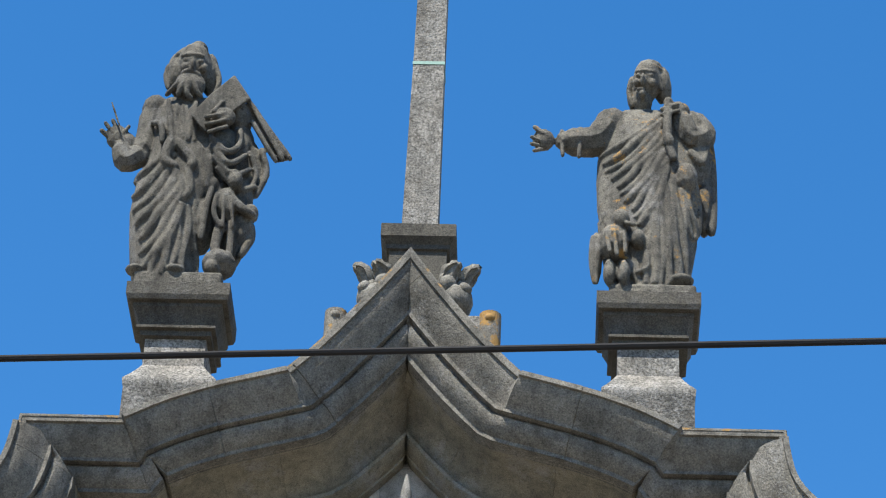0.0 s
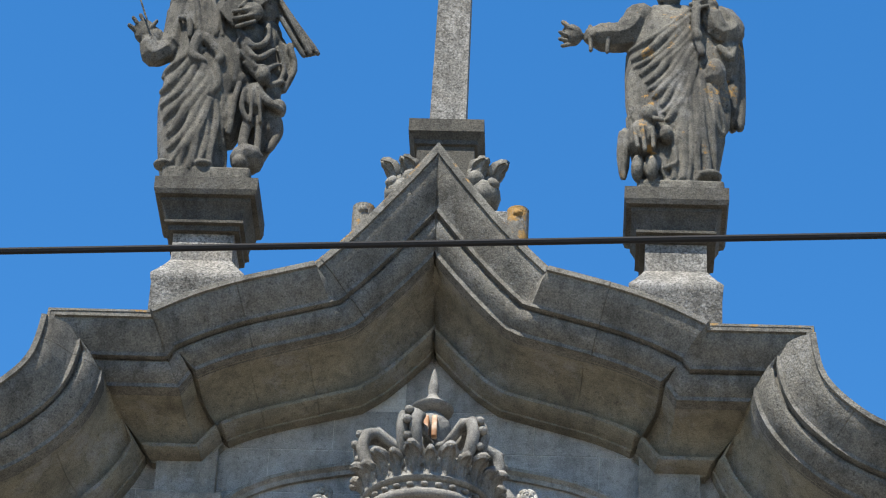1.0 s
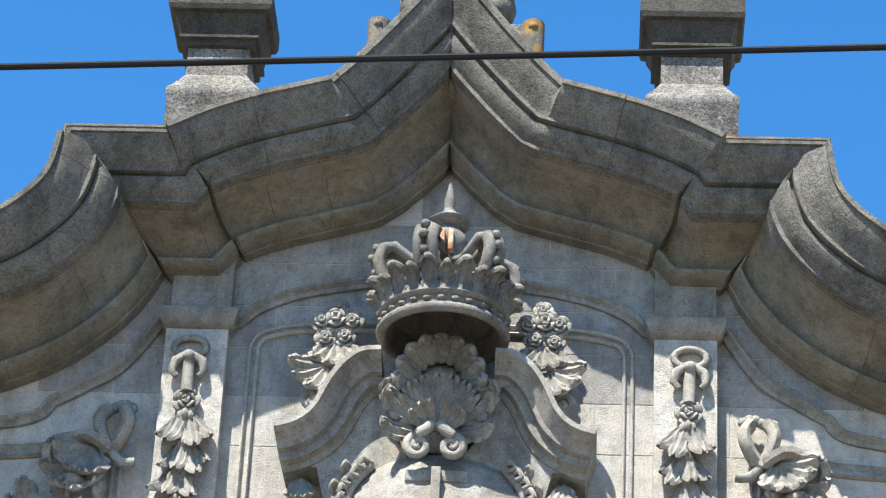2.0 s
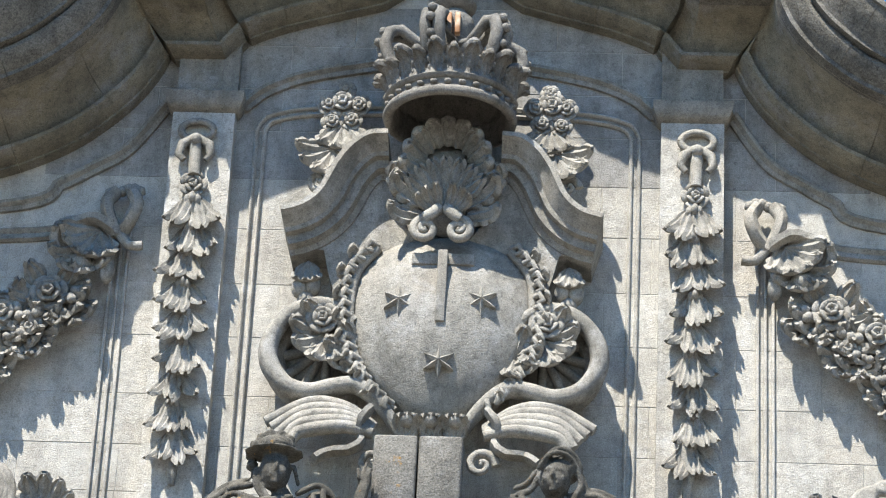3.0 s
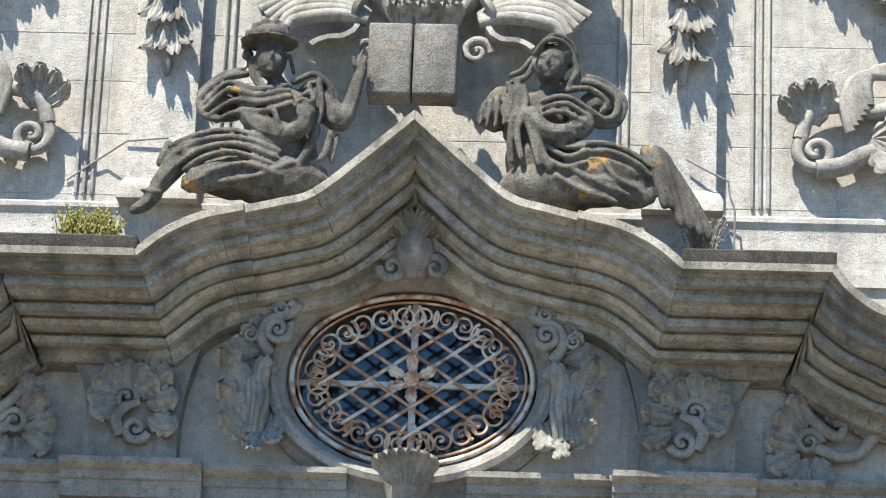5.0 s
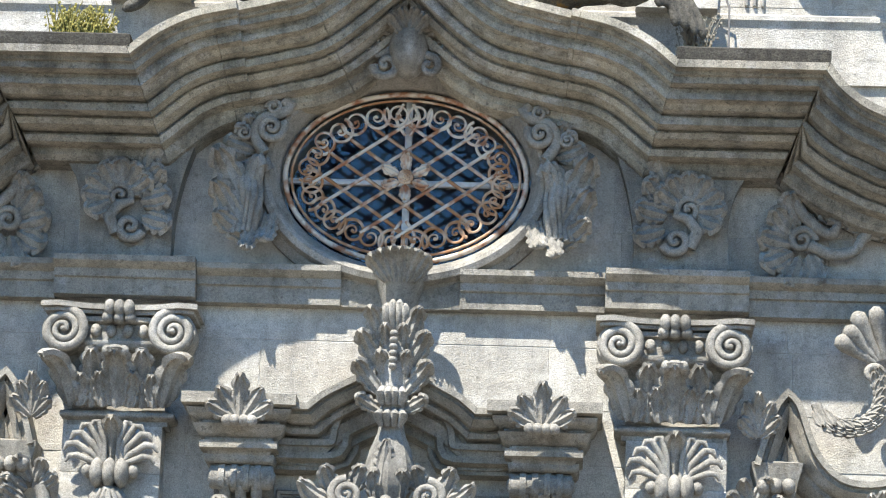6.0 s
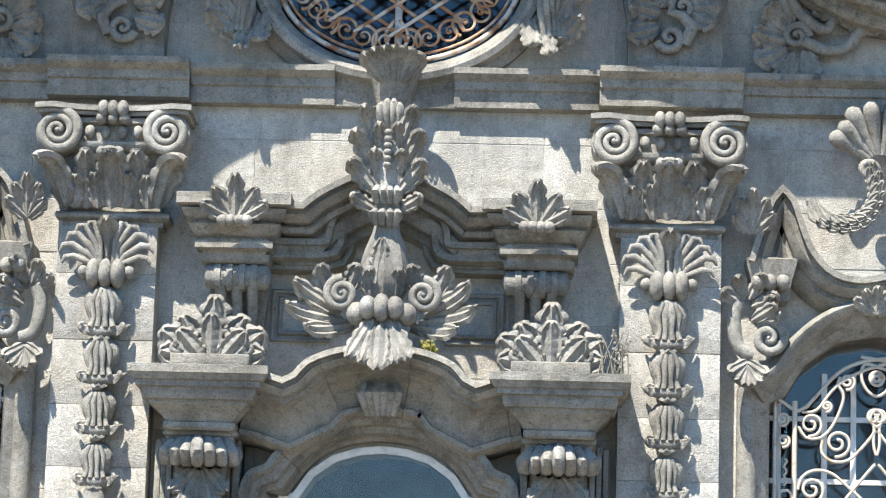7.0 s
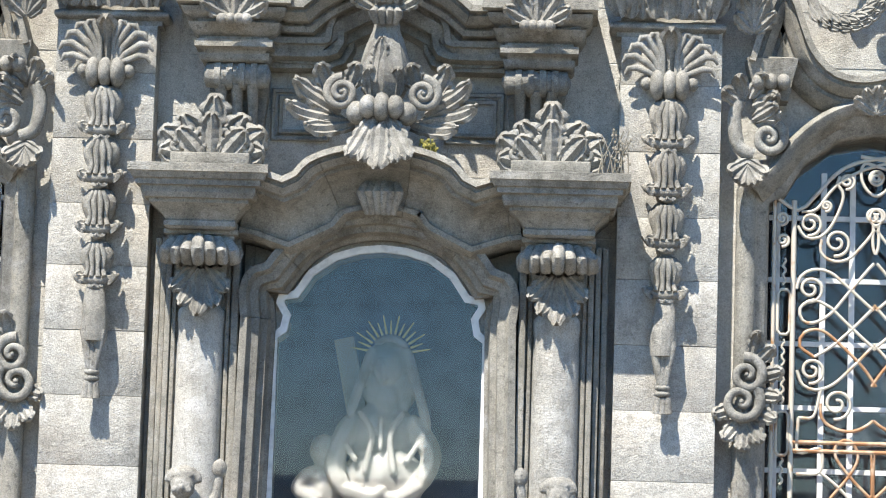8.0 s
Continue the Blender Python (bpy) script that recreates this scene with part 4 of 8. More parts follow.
def arms_side(s):
    """One side of the carved frame; s is -1 or 1."""
    # leafy border
    bm = bmesh.new()
    edge = smooth_path([(0.05 + s * 0.62, 13.82), (0.05 + s * 0.80, 13.55), (0.05 + s * 0.83, 13.12), (0.05 + s * 0.76, 12.76), (0.05 + s * 0.6, 12.48), (0.05 + s * 0.38, 12.25)], 0.05)
    for i in range(0, len(edge) - 1, 2):
        p, q = edge[i], edge[i + 1]
        w = 0.085 - 0.0012 * i
        tube(bm, [V(p.x - s * 0.03, 0.40, p.y + 0.02), V(p.x + s * w * 0.6, 0.47, p.y + 0.03), V(p.x + s * w, 0.47, p.y - 0.03), V(p.x + s * 0.02, 0.46, p.y - 0.06)], [0.03, 0.035, 0.034, 0.022], 7)
    tube(bm, [V(p.x - s * 0.02, 0.40, p.y) for p in edge], [0.05 - 0.0008 * i for i in range(len(edge))], 7)
    for i in range(3, len(edge) - 2, 4):
        p = edge[i]
        leaf(bm, V(p.x, 0.40, p.y), (s * 0.8, -0.4, 0.5), (0, -1, 0.3), 0.17, 0.13, 1.0, 2)
    part("leaf_border", bm, CARVED, arms)
    # C-scroll and its shell
    bm = bmesh.new()
    c = (s * 1.06, 12.80)
    path = [(s * 0.72, 13.10), (s * 0.88, 13.23), (s * 1.08, 13.25), (s * 1.30, 13.14), (s * 1.45, 12.90), (s * 1.45, 12.66), (s * 1.30, 12.45), (s * 1.08, 12.38), (s * 0.86, 12.44), (s * 0.66, 12.46), (s * 0.45, 12.30), (s * 0.26, 12.02)]
    line = smooth_path(path, 0.05)
    tube(bm, [V(p.x, 0.36 + 0.06 * sin(3 * i / len(line)), p.y) for i, p in enumerate(line)], [0.055 + 0.035 * sin(pi * i / len(line)) for i in range(len(line))], 8, 1.3)
    tube(bm, [V(p.x * 0.97, 0.2, c[1] + (p.y - c[1]) * 0.97) for p in line[:-12]], 0.10, 8)
    part("scroll", bm, CARVED, arms)
    bm = bmesh.new()
    ball(bm, V(c[0], 0.10, c[1]), (0.36, 0.12, 0.36), 2)
    for i in range(7):
        a = radians(-20 + 36 * i)
        tube(bm, [V(c[0] - s * 0.10, 0.24, c[1] + 0.1), V(c[0] + s * 0.34 * sin(a), 0.2, c[1] + 0.34 * cos(a))], [0.03, 0.055], 6)
    pieces("shell_rib", bm, CARVED, arms)
    bm = bmesh.new()
    flower(bm, (s * 1.0, 13.10), 0.17, 6, 0.42)
    pieces("petal", bm, CARVED, arms)
    bm = bmesh.new()
    spray(bm, (s * 0.95, 12.98), 0.36, 0.34, 5, s * 40, s * 200, 0.2, 0.7)
    spray(bm, (s * 0.72, 12.80), 0.38, 0.26, 4, s * 20, s * 190, 0.16, 0.8, 2)
    spray(bm, (s * 0.62, 12.58), 0.36, 0.22, 3, s * 60, s * 190, 0.14, 0.8, 2)
    pieces("leaf", bm, CARVED, arms)
    # fluted festoon with its ribbon
    for i in range(5):
        bm = bmesh.new()
        k = i / 4
        line = smooth_path([(s * 0.48, 12.06 - 0.03 * i), (s * 0.75, 12.24 - 0.06 * i), (s * (1.06 + 0.02 * i), 12.27 - 0.085 * i), (s * (1.44 - 0.06 * i), 12.08 - 0.075 * i)], 0.06)
        tube(bm, [V(p.x, 0.44 + 0.05 * i * (1 - 0.3 * k), p.y) for p in line], [0.035 + 0.03 * sin(pi * (0.15 + 0.7 * j / len(line))) for j in range(len(line))], 7, 1.2)
        part("flute", bm, CARVED, arms)
    bm = bmesh.new()
    line = smooth_path([(s * 0.52, 12.16), (s * 0.60, 12.02), (s * 0.58, 11.86), (s * 0.68, 11.76), (s * 0.84, 11.78), (s * 0.98, 11.66)], 0.05)
    tube(bm, [V(p.x, 0.58 + 0.05 * sin(i), p.y) for i, p in enumerate(line)], 0.045, 6, 1.8)
    scroll(bm, (s * 0.47, 11.68), 0.12, 1.3, 0, s, 0.045, 0.55)
    part("ribbon", bm, CARVED, arms)
    # small drop beside the hood
    bm = bmesh.new()
    spray(bm, (s * 1.18, 13.72), 0.30, 0.26, 3, s * 160, s * 200, 0.14, 0.7, 2)
    ball(bm, V(s * 1.12, 0.34, 13.45), (0.075, 0.08, 0.10), 2)
    ball(bm, V(s * 1.24, 0.34, 13.43), (0.075, 0.08, 0.10), 2)
    ball(bm, V(s * 1.18, 0.33, 13.33), (0.08, 0.07, 0.08), 2)
    part("drop", bm, CARVED, arms)
    # flower bunch over the hood
    for x, z, r in ((0.97, 15.38, 0.17), (0.82, 15.36, 0.13), (1.10, 15.36, 0.13), (0.95, 15.52, 0.11), (0.88, 15.20, 0.12), (1.06, 15.18, 0.12)):
        bm = bmesh.new()
        flower(bm, (s * x, z), r, 6, 0.24, 0.8)
        pieces("petal", bm, CARVED, arms)
    bm = bmesh.new()
    spray(bm, (s * 0.96, 15.2), 0.22, 0.36, 4, s * 150, s * 215, 0.2, 0.6)
    spray(bm, (s * 1.02, 14.85), 0.34, 0.34, 4, s * 95, s * 185, 0.18, 0.6)
    pieces("leaf", bm, CARVED, arms)
    bm = bmesh.new()
    scroll(bm, (s * 1.14, 14.50), 0.09, 1.2, 0, s, 0.04, 0.36)
    part("curl", bm, CARVED, arms)
    # hood
    bm = bmesh.new()
    pts = [(-1.43, 14.07), (-1.25, 14.13), (-1.10, 14.27), (-0.97, 14.55), (-0.84, 14.74), (-0.68, 14.86), (-0.50, 14.88)]
    line = smooth_path(pts, 0.05)
    if s > 0:
        line = [Vector((-p.x + 0.04, p.y)) for p in reversed(line)]
    sweep(bm, line, [(0.72, 0), (0.73, 0.05), (0.68, 0.07), (0.62, 0.13), (0.58, 0.16), (0.57, 0.20), (0.50, 0.21), (0.50, 0.29), (0.42, 0.31), (0.40, 0.36)])
    part("hood_moulding", bm, CARVED, arms, sharp=30)
    bm = bmesh.new()
    poly = [(1.30, 13.80), (1.22, 14.02), (1.05, 14.16), (0.92, 14.45), (0.78, 14.64), (0.60, 14.72), (0.46, 14.70), (0.44, 14.42), (0.36, 14.12), (0.24, 13.95), (0.24, 13.2), (0.86, 13.2), (0.98, 13.55), (1.04, 13.80)]
    shell_solid(bm, [(s * x + (0.04 if s > 0 else 0), z) for x, z in poly], [], 0.0, 0.38)
    part("hood_panel", bm, CARVED, arms)


arms_side(-1)
arms_side(1)
bm = bmesh.new()
ball(bm, V(0.04, 0.30, 14.46), (0.36, 0.22, 0.46), 3)
part("palmette", bm, CARVED, arms)
bm = bmesh.new()
spray(bm, (0.04, 14.22), 0.50, 0.38, 7, -58, 58, 0.17, 0.2, 2)
pieces("palmette_leaf", bm, CARVED, arms)
for k in range(9):
    a = radians(-86 + 172 * k / 8)
    bm = bmesh.new()
    c = V(0.04 + 0.27 * sin(a), 0.50, 14.56 + 0.33 * cos(a))
    leaf(bm, c - Vector((0.07 * sin(a), 0, 0.07 * cos(a))), (sin(a), -0.6, cos(a)), (-0.2 * sin(a), -1, -0.2 * cos(a)), 0.24, 0.19, 0.7, 2, 0.05)
    part("rim_lobe", bm, CARVED, arms)
for s in (-1, 1):
    for x, z, a, q, w in ((0.16, 14.22, 58, 0.40, 0.24), (0.18, 14.10, 88, 0.34, 0.20), (0.40, 14.30, 14, 0.30, 0.18)):
        bm = bmesh.new()
        aa = radians(a)
        leaf(bm, V(0.04 + s * x, 0.50, z), (s * sin(aa), -0.25, cos(aa)), (0, -1, 0.2), q, w, 0.8, 3)
        part("palmette_leaf", bm, CARVED, arms)
    for a in (12, 38, 62):
        bm = bmesh.new()
        aa = radians(a)
        leaf(bm, V(0.04 + s * 0.03, 0.62, 14.06), (s * sin(aa), -0.3, cos(aa)), (0, -1, 0.1), 0.28, 0.10, 0.9, 2)
        part("palmette_leaf", bm, CARVED, arms)
for s in (-1, 1):
    bm = bmesh.new()
    scroll(bm, (0.03 + s * 0.15, 13.90), 0.10, 1.6, radians(90), -s, 0.05, 0.64)
    tube(bm, [V(0.03 + s * 0.04, 0.64, 14.12), V(0.03 + s * 0.09, 0.70, 14.04), V(0.03 + s * 0.16, 0.68, 14.0)], 0.055, 8)
    part("lower_scroll", bm, CARVED, arms)
for s in (0, 1):
    bm = bmesh.new()
    x0 = -0.45 + s * 0.39
    box(bm, x0, x0 + 0.375, 0.50, 0.80, 11.19, 11.85, 0.025)
    part("tablet", bm, PAGE, arms, "open book page spotted with lichen")
for x in (-0.19, 0.02, 0.23):
    bm = bmesh.new()
    spray(bm, (x, 11.86), 0.55, 0.26, 3, -18, 18, 0.12, 0.9, 2)
    ball(bm, V(x, 0.62, 12.06), (0.075, 0.09, 0.07), 2)
    part("leaf_head", bm, CARVED, arms)

crown = thing("crown_sculpture", (0.05, 0.62, 15.0), "granite crown with leaf points, arches and a spiked orb", "crown")
CC = V(0.05, 0.62, 0)
bm = bmesh.new()
lathe(bm, CC, [(0.02, 15.50), (0.42, 15.48), (0.50, 15.38), (0.515, 15.06), (0.53, 15.0), (0.57, 14.985), (0.605, 15.0), (0.615, 15.04), (0.60, 15.07), (0.565, 15.08), (0.565, 15.16), (0.60, 15.17), (0.61, 15.20), (0.58, 15.225), (0.57, 15.30), (0.60, 15.40), (0.45, 15.52), (0.1, 15.54)], 44)
part("band", bm, GREYCARVED, crown)
for i in range(28):
    a = 2 * pi * i / 28
    bm = bmesh.new()
    ball(bm, CC + Vector((0.575 * cos(a), 0.575 * sin(a), 15.12)), (0.04, 0.04, 0.03), 1)
    part("bead", bm, GREYCARVED, crown)
for i in range(24):
    a = 2 * pi * (i + 0.25) / 24
    bm = bmesh.new()
    r = Vector((cos(a), sin(a), 0))
    tall = 0.31 if i % 2 else 0.26
    leaf(bm, CC + r * 0.56 + Vector((0, 0, 15.19)), r * 0.16 + Vector((0, 0, 1)), r, tall, 0.18 if i % 2 else 0.13, 1.1, 3, 0.045)
    part("leaf_point", bm, GREYCARVED, crown)
for i in range(6):
    a = 2 * pi * (i + 0.25) / 6
    r = Vector((cos(a), sin(a), 0))
    bm = bmesh.new()
    side = Vector((-sin(a), cos(a), 0))
    line = ((0.52, 15.40), (0.61, 15.55), (0.65, 15.70), (0.61, 15.82), (0.51, 15.86), (0.40, 15.79), (0.28, 15.72), (0.10, 15.76))
    for o in (-0.06, 0.06):
        tube(bm, [CC + r * q + side * o + Vector((0, 0, z)) for q, z in line], [0.05, 0.058, 0.06, 0.06, 0.055, 0.05, 0.045, 0.04], 8)
    for q, z in line[1:6]:
        ball(bm, CC + r * (q + 0.05) + Vector((0, 0, z + 0.03)), 0.05, 1)
    part("arch", bm, GREYCARVED, crown)
bm = bmesh.new()
lathe(bm, CC, [(0.05, 15.55), (0.16, 15.7), (0.14, 15.85), (0.17, 15.90), (0.19, 15.98), (0.18, 16.07), (0.12, 16.14), (0.10, 16.17), (0.19, 16.20), (0.20, 16.24), (0.16, 16.27), (0.10, 16.31), (0.055, 16.36), (0.045, 16.40), (0.055, 16.44), (0.04, 16.54), (0.012, 16.67)], 20)
part("orb", bm, GREYCARVED, crown, "spiked orb")
for x in (-0.04, 0.04):
    bm = bmesh.new()
    box(bm, 0.05 + x - 0.025, 0.05 + x + 0.025, 0.78, 0.86, 15.82, 16.04, 0.01)
    part("strap", bm, RUST, crown, "rusted iron strap")

# ---- hanging garlands ----
def husk(bm, x, z, w, h, d, r):
    for q in (-1, 0, 1):
        ball(bm, V(x + q * 0.13 * w, d + 0.10 - 0.03 * abs(q), z - 0.01 - 0.01 * abs(q)), (0.12 * w, 0.06, 0.20 * w), 1)
    for a, q, o in ((-30, 0.95, 0.0), (30, 0.95, 0.0), (-9, 1.1, 0.05), (11, 1.05, 0.06)):
        b = radians(180 + a + r.uniform(-9, 9))
        leaf(bm, V(x + 0.14 * w * sin(b), d + 0.03 + o, z + 0.03), (sin(b), -0.06, cos(b)), (0.5 * sin(b), -1, 0.1), h * q * r.uniform(1.0, 1.25), w * 0.46, 0.55, 2)


def garland():
    t = thing("garland", (-2.30, 0.17, 11.5), "carved granite garland of leaves and husks hanging on a pilaster", "garland", "upper garlands")
    r = random.Random(21)
    bm = bmesh.new()
    loop = arc(-2.31, 15.08, 0.15, 0.10, 0, 360, 20)
    tube(bm, [V(p.x, 0.22, p.y) for p in loop], 0.035, 7)
    for s in (-1, 1):
        tube(bm, [V(-2.31 + s * q, 0.24, z) for q, z in ((0.02, 15.0), (0.12, 14.93), (0.15, 14.82), (0.10, 14.76))], [0.04, 0.05, 0.04, 0.03], 6)
    ball(bm, V(-2.31, 0.26, 14.97), (0.06, 0.06, 0.06), 2)
    tube(bm, [V(-2.31, 0.22, 14.95), V(-2.30, 0.24, 14.6)], 0.06, 8)
    part("bow", bm, CARVED, t, "ribbon bow")
    bm = bmesh.new()
    flower(bm, (-2.30, 14.52), 0.15, 5, 0.20)
    pieces("petal", bm, CARVED, t)
    z = 14.36
    i = 0
    while z > 11.95:
        w = 0.33 * (1 - 0.03 * i)
        bm = bmesh.new()
        husk(bm, -2.29 + 0.02 * sin(i * 1.7), z, w, 0.30, 0.19, r)
        part("husk", bm, CARVED, t)
        z -= 0.285 * r.uniform(0.92, 1.08)
        i += 1
    bm = bmesh.new()
    tube(bm, [V(-2.27, 0.24, 12.1), V(-2.24, 0.27, 11.9), V(-2.27, 0.27, 11.75), V(-2.25, 0.25, 11.64), V(-2.25, 0.24, 11.54)], [0.08, 0.06, 0.045, 0.05, 0.03], 8)
    part("tail", bm, CARVED, t)
    return t


mirrored(garland())


def swag():
    t = thing("flower_swag", (3.3, 0, 12.4), "carved granite swag of roses, leaves and fruit tied with a ribbon", "swag", "wall swags")
    r = random.Random(5)
    bm = bmesh.new()
    for q in (((2.86, 14.44), (2.80, 14.3), (2.86, 14.12), (2.97, 14.02)), ((3.02, 14.44), (3.08, 14.3), (3.04, 14.14), (2.97, 14.02))):
        line = smooth_path(q, 0.06)
        tube(bm, [V(p.x, 0.16 + 0.08 * sin(i * 0.5), p.y) for i, p in enumerate(line)], 0.065, 7, 1.3)
    for i in range(6):
        ball(bm, V(2.80 + 0.055 * i, 0.14, 14.47 + 0.03 * sin(i * 1.1)), 0.06, 1)
    line = smooth_path([(3.0, 14.05), (3.2, 14.15), (3.42, 14.1), (3.52, 13.95), (3.48, 13.82)], 0.06)
    tube(bm, [V(p.x, 0.2 + 0.04 * sin(i), p.y) for i, p in enumerate(line)], 0.06, 6, 1.5)
    line = smooth_path([(2.95, 14.02), (2.85, 13.90), (2.72, 13.9)], 0.06)
    tube(bm, [V(p.x, 0.18, p.y) for p in line], 0.05, 6)
    part("ribbon", bm, CARVED, t, "looped ribbon")
    bm = bmesh.new()
    spray(bm, (3.12, 14.05), 0.16, 0.36, 5, 95, 200, 0.2, 0.7)
    spray(bm, (3.25, 13.86), 0.16, 0.32, 5, 60, 230, 0.2, 0.7)
    ball(bm, V(3.02, 0.2, 13.62), (0.07, 0.09, 0.13), 2)
    ball(bm, V(3.26, 0.2, 13.68), (0.11, 0.10, 0.10), 2)
    pieces("leaf", bm, CARVED, t)
    for x, z, q in ((3.52, 13.38, 0.20), (3.92, 13.16, 0.20), (4.25, 12.9, 0.2), (3.66, 13.02, 0.15), (4.1, 12.6, 0.16), (4.5, 12.7, 0.16)):
        bm = bmesh.new()
        flower(bm, (x, z), q, 7, 0.18, 0.9)
        spray(bm, (x, z), 0.12, q * 1.7, 6, r.uniform(0, 60), r.uniform(280, 340), q * 0.9, 0.5, 2)
        pieces("petal", bm, CARVED, t)
    for i in range(9):
        k = i / 8
        bm = bmesh.new()
        x, z = 3.36 + 1.1 * k + r.uniform(-0.1, 0.1), 13.42 - 0.95 * k + r.uniform(-0.16, 0.12)
        spray(bm, (x, z), 0.12, 0.3, 4, r.uniform(80, 140), r.uniform(200, 280), 0.2, 0.7, 2)
        for _ in range(5):
            ball(bm, V(x + r.uniform(-0.12, 0.12), 0.2 + r.uniform(0, 0.06), z + r.uniform(-0.14, 0.08)), r.uniform(0.035, 0.06), 1)
        pieces("leaf", bm, CARVED, t)
    return t


mirrored(swag())


def wall_scroll():
    """Leafy scroll standing on the base moulding, beside the panel."""
    t = thing("scroll_ornament", (3.6, 0, 10.55), "carved granite scroll with ribbed leaves low on the wall", "wall ornament", "wall scrolls")
    bm = bmesh.new()
    scroll(bm, (3.42, 10.98), 0.16, 1.5, radians(120), 1, 0.06, 0.14)
    line = smooth_path([(3.28, 11.1), (3.36, 11.32), (3.6, 11.42), (3.9, 11.36), (4.3, 11.5)], 0.06)
    tube(bm, [V(p.x, 0.14, p.y) for p in line], 0.07, 8)
    line = smooth_path([(3.42, 10.82), (3.66, 10.86), (3.9, 10.98), (4.3, 11.0)], 0.06)
    tube(bm, [V(p.x, 0.16, p.y) for p in line], 0.09, 8)
    part("scroll", bm, CARVED, t)
    for i in range(6):
        bm = bmesh.new()
        line = smooth_path([(3.72 + 0.03 * i, 11.16 + 0.05 * i), (3.66 + 0.04 * i, 11.42 + 0.045 * i), (3.76 + 0.05 * i, 11.66 + 0.02 * i), (4.05 + 0.06 * i, 11.72 - 0.02 * i)], 0.06)
        tube(bm, [V(p.x, 0.18, p.y) for p in line], 0.055, 7)
        part("rib", bm, CARVED, t)
    bm = bmesh.new()
    spray(bm, (3.40, 11.24), 0.14, 0.36, 4, -60, 20, 0.18, 0.6)
    spray(bm, (3.9, 11.1), 0.2, 0.4, 4, 60, 160, 0.2, 0.6)
    pieces("leaf", bm, CARVED, t)
    return t


mirrored(wall_scroll())

# ---- reclining figures ----
def world_point(x, z, d):
    return V(x, d, z)


def head(bm, x, z, d, r, turn=0.0):
    """A carved head: skull, brow, nose, cheeks, mouth and chin."""
    ball(bm, V(x, d, z), (r * 0.82, r * 0.95, r * 1.08), 3)
    ball(bm, V(x + turn * 0.3, d + r * 0.55, z - r * 0.30), (r * 0.56, r * 0.45, r * 0.62), 2)
    ball(bm, V(x + turn, d + r * 1.02, z - r * 0.12), (r * 0.11, r * 0.2, r * 0.26), 2)
    ball(bm, V(x + turn * 0.6, d + r * 0.80, z + r * 0.24), (r * 0.56, r * 0.18, r * 0.09), 2)
    for s in (-1, 1):
        ball(bm, V(x + turn * 0.6 + s * r * 0.36, d + r * 0.72, z - r * 0.24), (r * 0.22, r * 0.22, r * 0.24), 2)
        ball(bm, V(x + turn * 0.7 + s * r * 0.30, d + r * 0.82, z + r * 0.08), (r * 0.15, r * 0.09, r * 0.07), 1)
    ball(bm, V(x + turn * 0.9, d + r * 0.92, z - r * 0.50), (r * 0.24, r * 0.12, r * 0.055), 1)
    ball(bm, V(x + turn * 0.9, d + r * 0.92, z - r * 0.62), (r * 0.19, r * 0.12, r * 0.05), 1)
    ball(bm, V(x + turn * 0.7, d + r * 0.78, z - r * 0.86), (r * 0.24, r * 0.22, r * 0.18), 1)


